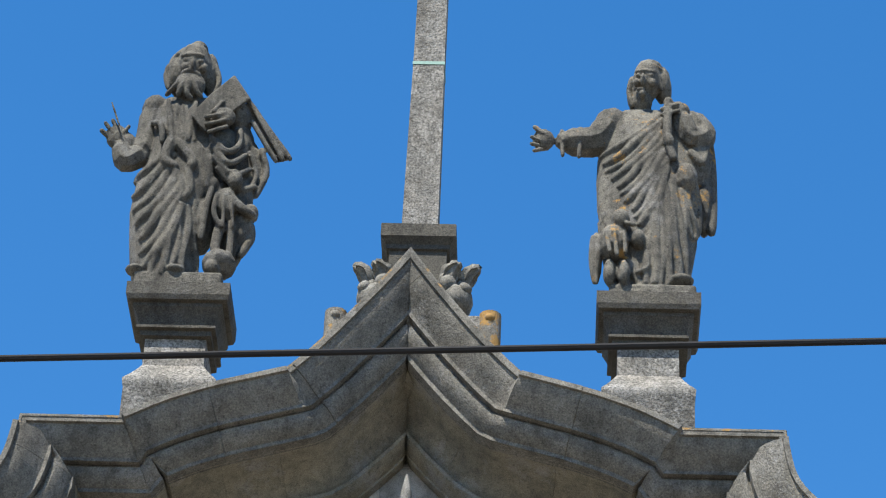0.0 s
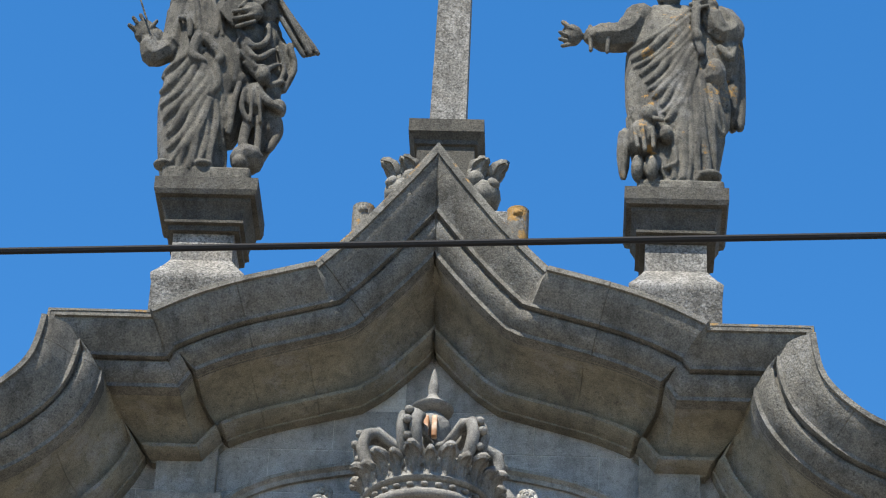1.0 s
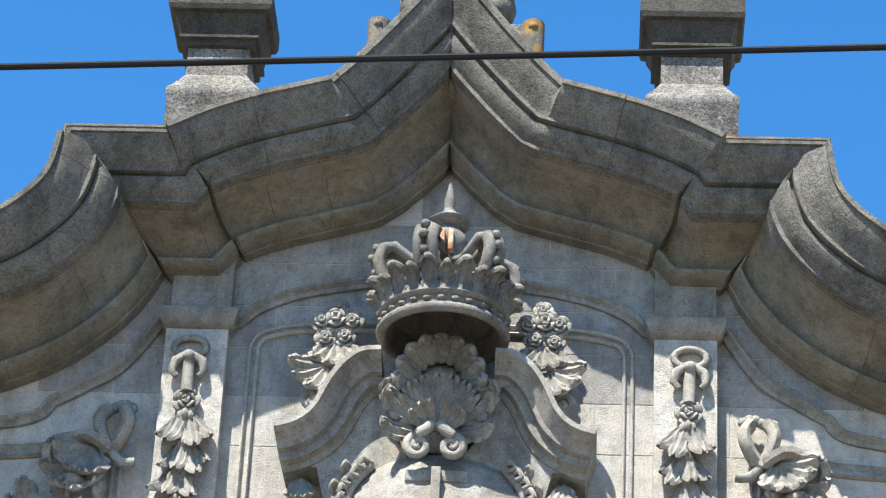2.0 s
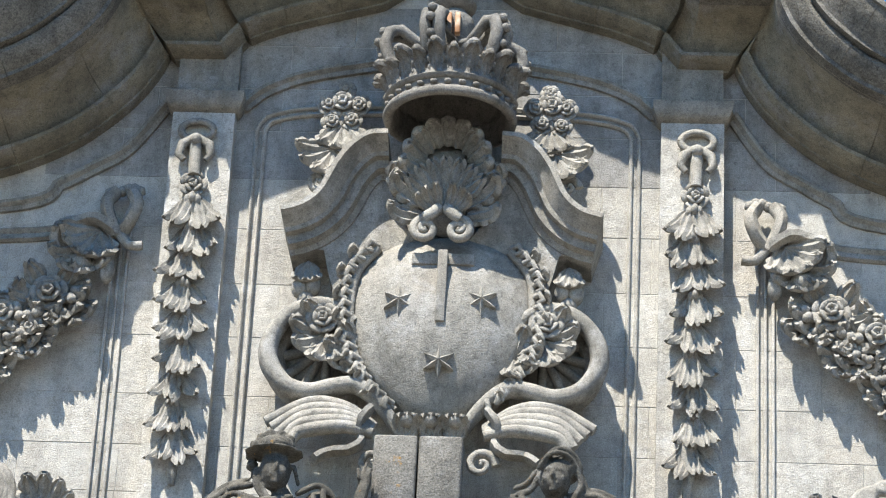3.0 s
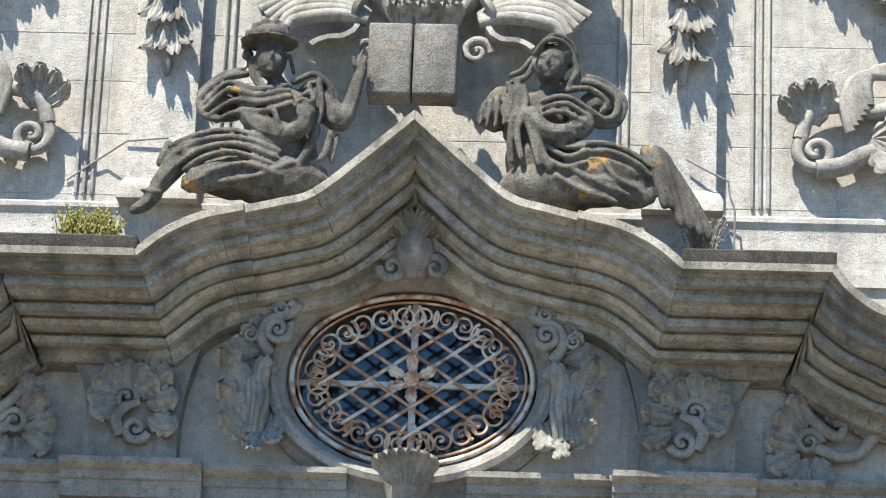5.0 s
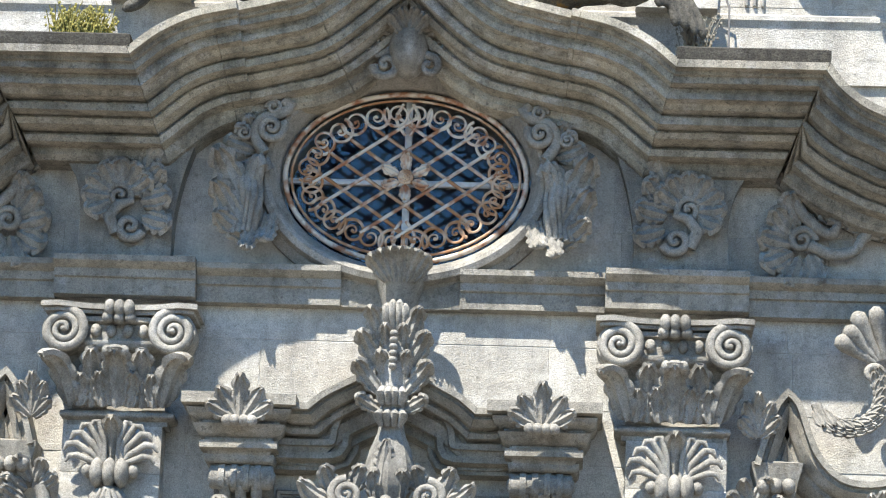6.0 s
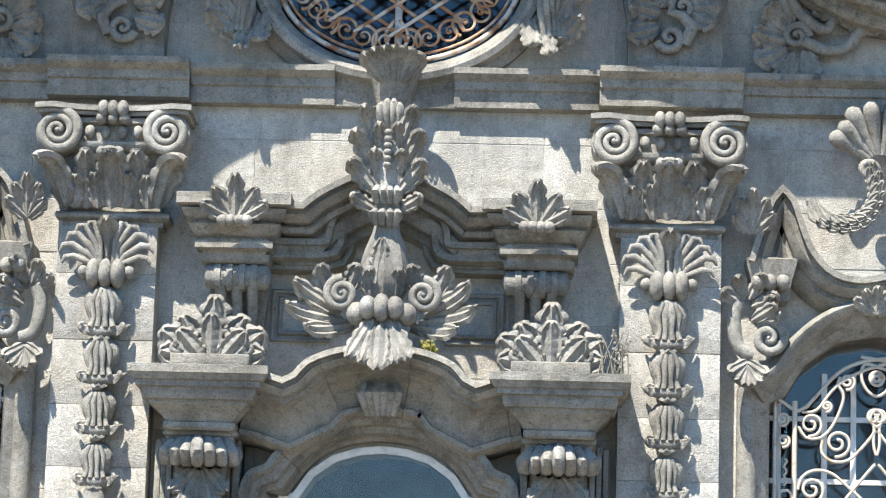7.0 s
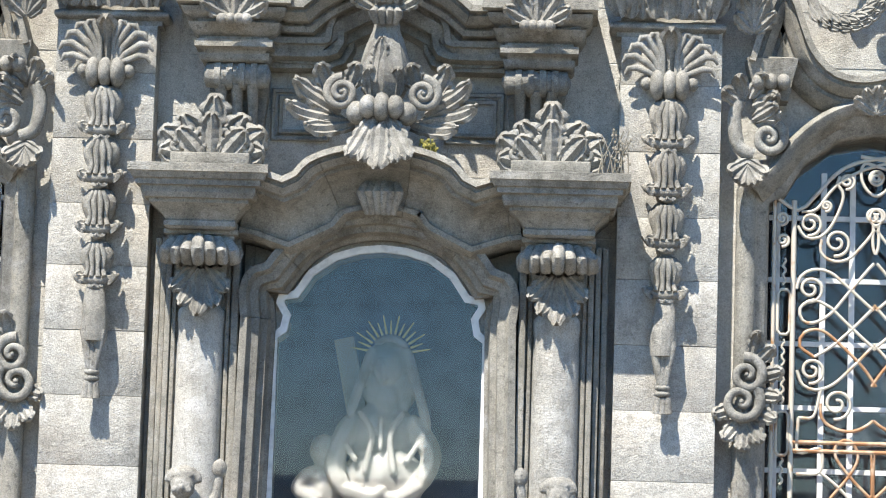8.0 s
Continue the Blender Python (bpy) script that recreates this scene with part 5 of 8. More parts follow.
def reclining_hat():
    f = world_point
    bm = bmesh.new()
    head(bm, -1.26, 11.40, 0.98, 0.165, 0.03)
    lumps(bm, f, 1, 1, [(-1.20, 11.16, 0.90, 0.10, 0.14, 0.10), (-1.16, 10.92, 0.84, 0.34, 0.30, 0.26), (-1.16, 10.62, 0.84, 0.34, 0.30, 0.28), (-1.28, 11.56, 0.98, 0.26, 0.035, 0.24), (-1.27, 11.63, 0.94, 0.17, 0.11, 0.17),
                        (-1.50, 10.40, 0.88, 0.42, 0.22, 0.30), (-1.15, 10.34, 0.9, 0.46, 0.24, 0.28), (-0.86, 11.10, 0.80, 0.20, 0.20, 0.18), (-0.92, 10.87, 1.14, 0.085, 0.08, 0.07), (-0.50, 11.36, 0.88, 0.06, 0.10, 0.05), (-1.62, 11.03, 0.84, 0.20, 0.15, 0.10)])
    for i in range(9):
        a = radians(20 + 25 * i)
        ball(bm, V(-1.29 - 0.21 * sin(a) * 0.9, 0.90, 11.55 - 0.22 * cos(a)), (0.06, 0.07, 0.06), 1)
    strands(bm, f, [
        (0.025, (-1.42, 11.42, 0.98), (-1.42, 11.28, 0.98), (-1.34, 11.14, 1.02)), (0.025, (-1.38, 11.4, 1.02), (-1.37, 11.26, 1.02), (-1.28, 11.12, 1.04)), (0.025, (-1.10, 11.45, 0.98), (-1.06, 11.3, 0.94)),
        ((0.12, 0.10), (-1.44, 10.98, 0.92), (-1.30, 10.78, 1.04), (-1.06, 10.68, 1.10)), ((0.09, 0.06), (-1.06, 10.68, 1.12), (-0.94, 10.74, 1.15), (-0.92, 10.88, 1.16)), ((0.14, 0.09), (-0.84, 11.1, 0.84), (-0.70, 10.92, 0.92), (-0.62, 10.84, 0.95)), ((0.085, 0.05), (-0.62, 10.84, 0.96), (-0.55, 11.1, 0.91), (-0.50, 11.34, 0.9)),
        (0.022, (-0.52, 11.4, 0.9), (-0.49, 11.53, 0.9)), (0.022, (-0.55, 11.38, 0.92), (-0.56, 11.47, 0.92)), (0.022, (-0.48, 11.38, 0.9), (-0.45, 11.48, 0.9)),
        # scarf round the shoulders
        (0.03, (-1.10, 11.16, 1.02), (-1.36, 11.10, 1.06), (-1.62, 11.20, 0.94), (-1.82, 11.02, 0.88)), (0.03, (-1.08, 11.10, 1.06), (-1.34, 11.03, 1.10), (-1.60, 11.12, 0.98), (-1.80, 10.96, 0.92)), (0.03, (-1.06, 11.04, 1.08), (-1.30, 10.96, 1.12), (-1.54, 11.02, 1.0), (-1.76, 10.90, 0.94)), (0.03, (-1.04, 10.98, 1.08), (-1.26, 10.88, 1.13), (-1.50, 10.92, 1.0), (-1.70, 10.85, 0.94)),
        (0.035, (-1.44, 11.30, 0.92), (-1.66, 11.26, 0.88), (-1.86, 11.08, 0.86), (-1.80, 10.92, 0.9), (-1.66, 10.86, 0.96)), (0.03, (-1.50, 11.36, 0.86), (-1.70, 11.30, 0.84), (-1.88, 11.14, 0.82)),
        (0.025, (-1.34, 10.92, 1.05), (-1.24, 10.82, 1.12), (-1.20, 10.68, 1.12)), (0.025, (-1.26, 10.96, 1.08), (-1.17, 10.84, 1.16), (-1.13, 10.68, 1.16)), (0.03, (-0.98, 11.02, 1.08), (-0.90, 11.06, 1.12), (-0.86, 10.98, 1.14), (-0.94, 10.92, 1.17)), (0.025, (-1.02, 10.92, 1.12), (-0.96, 10.98, 1.16), (-0.90, 10.95, 1.18)),
        (0.03, (-1.06, 11.20, 0.98), (-0.88, 11.28, 0.98), (-0.74, 11.16, 0.96), (-0.74, 10.92, 0.96)), (0.03, (-0.84, 11.22, 1.0), (-0.80, 10.94, 1.06), (-0.86, 10.66, 1.08)), (0.028, (-0.92, 11.18, 1.02), (-0.87, 10.92, 1.10), (-0.92, 10.7, 1.1)), (0.04, (-0.82, 10.76, 1.04), (-0.90, 10.54, 1.10), (-0.98, 10.36, 1.1)), (0.035, (-0.72, 10.76, 0.98), (-0.76, 10.54, 1.02), (-0.90, 10.42, 1.06)), (0.03, (-0.66, 10.74, 0.94), (-0.70, 10.5, 0.98)),
        # legs and their drapery
        ((0.17, 0.12), (-1.40, 10.46, 0.96), (-1.72, 10.54, 0.98), (-1.98, 10.52, 0.98)), ((0.11, 0.08), (-1.98, 10.48, 0.98), (-2.06, 10.34, 1.02), (-2.16, 10.20, 1.02)), ((0.08, 0.05), (-2.14, 10.20, 1.04), (-2.22, 10.06, 1.06), (-2.32, 9.98, 1.10)), ((0.15, 0.12), (-1.3, 10.32, 1.02), (-1.62, 10.32, 1.08), (-1.86, 10.24, 1.08)),
        (0.03, (-1.10, 10.58, 1.10), (-1.46, 10.70, 1.10), (-1.76, 10.70, 1.06), (-2.04, 10.60, 1.02)), (0.03, (-1.12, 10.52, 1.12), (-1.46, 10.63, 1.14), (-1.76, 10.62, 1.10), (-2.02, 10.50, 1.06)), (0.03, (-1.14, 10.46, 1.14), (-1.48, 10.56, 1.17), (-1.76, 10.53, 1.14), (-1.98, 10.40, 1.08)), (0.028, (-1.2, 10.40, 1.16), (-1.5, 10.48, 1.2), (-1.74, 10.44, 1.18), (-1.92, 10.34, 1.12)), (0.028, (-1.1, 10.30, 1.16), (-1.4, 10.38, 1.2), (-1.7, 10.30, 1.2)), (0.028, (-1.0, 10.42, 1.14), (-1.3, 10.28, 1.18), (-1.6, 10.22, 1.18)), (0.05, (-2.08, 10.62, 0.98), (-2.14, 10.44, 1.0)), (0.025, (-2.10, 10.14, 1.12), (-2.26, 10.16, 1.1))])
    return carve(single("figure_sculpture", bm, FIGURE_LICHEN, (-1.4, 0.9, 10.0), "lichened granite sculpture of a draped reclining figure in a hat", "sculpture", "reclining sculptures"), 0.013, 1)


def reclining_bare():
    f = world_point
    bm = bmesh.new()
    head(bm, 1.12, 11.40, 0.98, 0.165, -0.02)
    lumps(bm, f, 1, 1, [(1.11, 11.18, 0.90, 0.09, 0.14, 0.10), (1.04, 10.92, 0.84, 0.34, 0.30, 0.26), (1.06, 10.60, 0.84, 0.32, 0.32, 0.28), (1.48, 10.40, 0.90, 0.42, 0.23, 0.30), (1.15, 10.32, 0.9, 0.46, 0.24, 0.28), (0.74, 11.08, 0.82, 0.18, 0.19, 0.18), (0.97, 10.88, 1.14, 0.09, 0.09, 0.07), (1.17, 11.50, 0.92, 0.17, 0.13, 0.17), (1.52, 11.12, 0.82, 0.16, 0.14, 0.08)])
    strands(bm, f, [
        (0.025, (0.98, 11.46, 1.08), (1.08, 11.58, 1.12), (1.22, 11.58, 1.08), (1.30, 11.48, 1.0)), (0.028, (1.00, 11.52, 1.04), (1.12, 11.64, 1.06), (1.26, 11.62, 1.02), (1.34, 11.5, 0.96)), (0.028, (1.06, 11.62, 0.96), (1.18, 11.68, 0.98), (1.3, 11.62, 0.94)), (0.03, (1.29, 11.5, 1.0), (1.34, 11.36, 0.98), (1.28, 11.22, 1.0)), (0.03, (1.33, 11.48, 0.94), (1.38, 11.32, 0.92), (1.32, 11.2, 0.94)), (0.03, (0.98, 11.42, 1.0), (0.92, 11.30, 0.98), (0.80, 11.26, 0.96)), (0.028, (0.96, 11.48, 0.96), (0.88, 11.38, 0.92), (0.78, 11.34, 0.90)),
        ((0.12, 0.10), (1.32, 11.0, 0.92), (1.40, 10.86, 1.02), (1.30, 10.76, 1.10)), ((0.09, 0.07), (1.30, 10.74, 1.12), (1.12, 10.74, 1.16), (0.98, 10.86, 1.16)), ((0.15, 0.14), (0.76, 11.06, 0.86), (0.66, 10.96, 0.94), (0.60, 10.92, 0.98)), (0.022, (0.58, 11.04, 1.06), (0.54, 10.82, 1.08)), (0.022, (0.64, 11.08, 1.06), (0.60, 10.80, 1.1)), (0.022, (0.70, 11.1, 1.06), (0.67, 10.80, 1.1)), (0.022, (0.76, 11.1, 1.04), (0.74, 10.82, 1.1)),
        # scarf loop
        (0.035, (1.22, 11.22, 0.96), (1.46, 11.28, 0.92), (1.68, 11.16, 0.88), (1.66, 10.98, 0.90), (1.46, 10.92, 0.98)), (0.03, (1.24, 11.28, 0.90), (1.48, 11.34, 0.88), (1.74, 11.18, 0.84), (1.70, 10.94, 0.86), (1.5, 10.88, 0.94)), (0.03, (1.20, 11.16, 1.0), (1.44, 11.20, 0.98), (1.60, 11.10, 0.94), (1.56, 11.0, 0.96)), (0.028, (1.06, 11.04, 1.08), (1.24, 11.08, 1.10), (1.44, 11.00, 1.04), (1.58, 10.92, 0.98)), (0.028, (1.08, 10.97, 1.11), (1.26, 11.00, 1.14), (1.42, 10.92, 1.10)), (0.028, (1.06, 10.90, 1.12), (1.24, 10.92, 1.16), (1.40, 10.84, 1.14)),
        (0.03, (0.84, 11.26, 0.98), (0.86, 11.02, 1.06), (0.80, 10.74, 1.10), (0.82, 10.48, 1.1)), (0.03, (0.90, 11.20, 1.02), (0.92, 11.0, 1.10), (0.86, 10.74, 1.14), (0.90, 10.5, 1.16)), (0.04, (0.98, 10.82, 1.16), (1.06, 10.58, 1.16), (1.14, 10.40, 1.17)), (0.035, (0.92, 10.90, 1.14), (0.99, 10.68, 1.17), (1.05, 10.44, 1.18)), (0.028, (0.76, 11.24, 0.98), (0.80, 11.08, 1.04), (0.76, 10.84, 1.08)),
        (0.028, (1.10, 10.74, 1.10), (1.24, 10.62, 1.14), (1.42, 10.62, 1.14)), (0.028, (1.08, 10.64, 1.12), (1.28, 10.52, 1.16), (1.46, 10.58, 1.18)), (0.028, (1.06, 10.54, 1.13), (1.26, 10.42, 1.18), (1.44, 10.46, 1.2)),
        # legs and hanging veil
        ((0.18, 0.15), (1.25, 10.44, 0.96), (1.55, 10.47, 1.02), (1.86, 10.36, 1.02)), ((0.16, 0.12), (1.3, 10.3, 1.03), (1.6, 10.28, 1.08), (1.9, 10.2, 1.06)), (0.03, (1.3, 10.64, 1.10), (1.56, 10.66, 1.12), (1.8, 10.60, 1.08), (1.98, 10.48, 1.06)), (0.028, (1.4, 10.56, 1.16), (1.64, 10.57, 1.17), (1.86, 10.48, 1.14), (1.98, 10.38, 1.10)), (0.028, (1.3, 10.42, 1.18), (1.5, 10.30, 1.2), (1.8, 10.18, 1.18)), (0.028, (1.58, 10.48, 1.18), (1.7, 10.32, 1.2), (1.86, 10.24, 1.2)), (0.028, (1.2, 10.34, 1.18), (1.4, 10.22, 1.19), (1.7, 10.12, 1.18)), (0.06, (1.93, 10.68, 0.94), (1.98, 10.5, 1.0), (1.98, 10.2, 1.04)),
        (0.045, (2.02, 10.70, 0.92), (2.12, 10.46, 0.98), (2.2, 10.16, 1.02), (2.24, 9.98, 1.04)), (0.04, (2.05, 10.70, 0.90), (2.16, 10.44, 0.96), (2.27, 10.14, 1.0), (2.32, 9.96, 1.02)), (0.04, (2.08, 10.68, 0.88), (2.21, 10.42, 0.94), (2.34, 10.12, 0.98), (2.40, 9.92, 1.0)), (0.045, (2.02, 10.66, 0.98), (2.06, 10.4, 1.04), (2.1, 10.14, 1.06)), (0.04, (2.03, 10.68, 0.95), (2.09, 10.42, 1.01), (2.16, 10.14, 1.05)), (0.04, (2.1, 10.64, 0.85), (2.26, 10.38, 0.90), (2.42, 10.08, 0.94), (2.47, 9.9, 0.96))])
    return carve(single("figure_sculpture", bm, FIGURE_LICHEN, (1.4, 0.9, 10.0), "lichened granite sculpture of a draped bareheaded reclining figure", "sculpture", "reclining sculptures"), 0.013, 1)


reclining_hat()
reclining_bare()

# ---- oval window ----
OX, OZ = 0.0, 8.88
window = thing("window_1", (OX, 0, 8.1), "oval window in a moulded granite surround", "window", kind="structure")
bm = bmesh.new()
sweep(bm, [Vector(p) for p in ellipse(OX, OZ, 1.07, 0.785, 64)], [(0.01, 0), (0.08, 0.015), (0.13, 0.05), (0.20, 0.08), (0.22, 0.12), (0.20, 0.17), (0.10, 0.19), (0.06, 0.27)], closed=True, back=-0.3)
part("surround", bm, CARVED, window, sharp=30)
bm = bmesh.new()
shell_solid(bm, ellipse(OX, OZ, 1.08, 0.80, 48), [], -0.20, -0.19)
pane = part("pane", bm, GLASS, window, "dark glass")
pane.visible_shadow = False
for x0, x1, z0, z1 in ((-0.03, 0.03, 8.15, 9.62), (-1.02, 1.02, 8.86, 8.91)):
    bm = bmesh.new()
    box(bm, x0, x1, -0.19, -0.14, z0, z1, 0.006)
    part("glazing_bar", bm, WHITE, window, "peeling white glazing bar")
# a flat dark sheet behind the oval glass paints the room's shade
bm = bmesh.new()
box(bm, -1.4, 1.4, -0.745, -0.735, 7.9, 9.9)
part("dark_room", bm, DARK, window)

grille = thing("window_grille", (OX, 0.03, 8.15), "rusty wrought iron grille of lattice and scrolls over the oval window", "grille")
bm = bmesh.new()
tube(bm, [V(x, 0.03, z) for x, z in ellipse(OX, OZ, 1.03, 0.745, 64)] + [V(OX + 1.03, 0.03, OZ)], 0.024, 6)
part("rim", bm, IRON, grille)
bm = bmesh.new()
tube(bm, [V(x, 0.03, z) for x, z in ellipse(OX, OZ, 0.975, 0.69, 64)] + [V(OX + 0.975, 0.03, OZ)], 0.012, 6)
part("rim", bm, RUST, grille)
for x0 in (-0.70, -0.35, 0.0, 0.35, 0.70):
    for s in (-1, 1):
        q = []
        for k in range(-60, 61):
            z = k / 60 * 0.56
            x = x0 + s * z * 1.45
            if (x / 0.84) ** 2 + (z / 0.56) ** 2 < 1:
                q.append((x, z))
        bm = bmesh.new()
        tube(bm, [V(q[0][0], 0.028 + 0.006 * s, OZ + q[0][1]), V(q[-1][0], 0.028 + 0.006 * s, OZ + q[-1][1])], 0.016, 6)
        part("lattice_bar", bm, IRON if (x0 + s) > -0.4 else RUST, grille)
r = random.Random(4)
for i in range(14):
    a = 2 * pi * (i + 0.5) / 14
    for s in (-1, 1):
        b = a + s * 0.11
        x, z = 0.83 * cos(b) * (1 + 0.02 * s), 0.565 * sin(b)
        bm = bmesh.new()
        scroll(bm, (x, OZ + z), 0.105, 1.7, a + s * 1.2, s, 0.0155, 0.03, 0.012, n=5)
        part("scroll", bm, RUST if sin(a) < 0.3 else IRON, grille)
for s in (-1, 1):
    for k in range(2):
        bm = bmesh.new()
        line = smooth_path([(s * 0.04, OZ + (0.66 if k == 0 else -0.66)), (s * 0.10, OZ + (0.52 if k == 0 else -0.52)), (s * 0.02, OZ + (0.38 if k == 0 else -0.38))], 0.05)
        tube(bm, [V(p.x, 0.03, p.y) for p in line], 0.015, 6)
        part("stem", bm, IRON, grille)
bm = bmesh.new()
flower(bm, (0, OZ), 0.075, 6, 0.06)
part("rosette", bm, RUST, grille)
for a in range(0, 360, 60):
    bm = bmesh.new()
    aa = radians(a + 90)
    leaf(bm, V(0.07 * cos(aa), 0.05, OZ + 0.06 * sin(aa)), (cos(aa), -0.1, sin(aa) * 0.7), (0, -1, 0), 0.13, 0.09, 0.3, 2, 0.01)
    part("rosette_leaf", bm, IRON, grille)


def oval_foliage():
    t = thing("leaf_ornament", (1.2, 0, 8.3), "carved granite acanthus and curls beside the oval window", "wall ornament", "oval window foliage")
    for c, r_, st in (((1.14, 9.22), 0.10, 150), ((1.13, 9.40), 0.06, 0), ((1.37, 9.17), 0.055, 90)):
        bm = bmesh.new()
        scroll(bm, c, r_, 1.6, radians(st), 1, 0.42 * r_, 0.28, 0.06, n=8)
        part("curl", bm, CARVED, t)
    bm = bmesh.new()
    line = smooth_path([(1.05, 9.47), (0.98, 9.42), (1.08, 9.35), (1.23, 9.30), (1.28, 9.15), (1.19, 9.00)], 0.05)
    tube(bm, [V(p.x, 0.27, p.y) for p in line], 0.05, 8)
    part("stem", bm, CARVED, t)
    for i in range(5):
        bm = bmesh.new()
        line = smooth_path([(x + 0.045 * i, z + (0.02 if i in (1, 2) else 0.0)) for x, z in [(1.14, 8.85), (1.18, 8.93), (1.23, 8.78), (1.21, 8.58), (1.25, 8.29)]], 0.05)
        tube(bm, [V(p.x, 0.30 - 0.02 * abs(i - 1) + 0.03 * sin(j * 0.8 + i), p.y) for j, p in enumerate(line)], [0.045 - 0.02 * j / len(line) for j in range(len(line))], 8)
        part("strand", bm, CARVED, t)
    for (x, z), (x1, z1), w in (((1.30, 8.44), (1.58, 9.00), 0.24), ((1.30, 8.29), (1.59, 8.72), 0.20), ((1.28, 8.24), (1.58, 8.46), 0.18), ((1.28, 9.04), (1.54, 9.09), 0.16), ((1.30, 9.11), (1.44, 9.24), 0.14), ((1.30, 9.19), (1.35, 9.33), 0.13), ((1.20, 8.54), (1.31, 8.10), 0.15), ((1.11, 8.49), (1.16, 8.19), 0.16)):
        bm = bmesh.new()
        leaf(bm, V(x, 0.22, z), (x1 - x, -0.08, z1 - z), (0, -1, 0), hypot(x1 - x, z1 - z), w, 0.8, 4)
        part("leaf", bm, CARVED, t)
    return t


mirrored(oval_foliage())

key = thing("keystone", (0, 0.4, 9.7), "carved granite keystone cartouche under the pediment", "keystone")
bm = bmesh.new()
ball(bm, V(0, 0.36, 9.92), (0.17, 0.22, 0.26), 3)
part("body", bm, CARVED, key)
for s in (-1, 1):
    bm = bmesh.new()
    scroll(bm, (s * 0.26, 9.98), 0.11, 1.3, 0, s, 0.045, 0.36)
    part("scroll", bm, CARVED, key)
    bm = bmesh.new()
    scroll(bm, (s * 0.18, 9.76), 0.10, 1.3, radians(180), -s, 0.045, 0.40)
    part("scroll", bm, CARVED, key)
    bm = bmesh.new()
    leaf(bm, V(s * 0.10, 0.44, 10.05), (s * 0.8, -0.2, 0.5), (0, -1, 0), 0.3, 0.16, 0.6, 3)
    part("leaf", bm, CARVED, key)
for a in (-40, -14, 14, 40):
    bm = bmesh.new()
    leaf(bm, V(0, 0.5, 9.98), (sin(radians(a)), -0.3, cos(radians(a))), (0, -1, 0), 0.24, 0.12, 0.7, 2)
    part("leaf", bm, CARVED, key)

# ---- frieze consoles and their leaves ----
def console():
    t = thing("frieze_console", (2.35, 0, 8.1), "flared granite frieze block with a carved leaf scroll", "console", "frieze consoles", "structure")
    edge_l = smooth_path([(1.70, 9.30), (1.78, 9.12), (1.88, 8.8), (1.94, 8.45), (1.95, 8.10)], 0.1)
    edge_r = smooth_path([(2.74, 8.10), (2.74, 8.5), (2.80, 8.78), (2.92, 8.96), (3.04, 9.14)], 0.1)
    bm = bmesh.new()
    shell_solid(bm, [(p.x, p.y) for p in edge_l] + [(p.x, p.y) for p in edge_r], [], -0.02, 0.19)
    part("block", bm, MOULD, t)
    bm = bmesh.new()
    scroll(bm, (2.40, 8.60), 0.11, 1.6, 0, 1, 0.04, 0.22)
    part("curl", bm, CARVED, t)
    bm = bmesh.new()
    scroll(bm, (2.30, 8.33), 0.10, 1.3, radians(200), 1, 0.045, 0.24)
    tube(bm, [V(2.42, 0.24, 8.27), V(2.48, 0.25, 8.42), V(2.40, 0.26, 8.52), V(2.28, 0.25, 8.56)], [0.05, 0.06, 0.05, 0.03], 7)
    part("curl", bm, CARVED, t)
    for a in range(-60, 150, 30):
        bm = bmesh.new()
        aa = radians(a)
        leaf(bm, V(2.40 + 0.08 * sin(aa), 0.24, 8.60 + 0.08 * cos(aa)), (sin(aa), -0.15, cos(aa)), (0, -1, 0), 0.22, 0.19, 0.7, 3)
        part("leaf", bm, CARVED, t)
    for a, x, z in ((-50, 2.24, 8.66), (-80, 2.22, 8.55), (-110, 2.2, 8.42), (-20, 2.22, 8.8), (20, 2.3, 8.9)):
        bm = bmesh.new()
        aa = radians(a)
        leaf(bm, V(x, 0.25, z), (sin(aa), -0.15, cos(aa)), (0, -1, 0), 0.26, 0.19, 0.7, 3)
        part("leaf", bm, CARVED, t)
    bm = bmesh.new()
    ball(bm, V(2.12, 0.24, 8.98), (0.09, 0.08, 0.08), 2)
    part("bud", bm, CARVED, t)
    return t


mirrored(console(), "flared granite frieze block with a moss-stained leaf scroll")


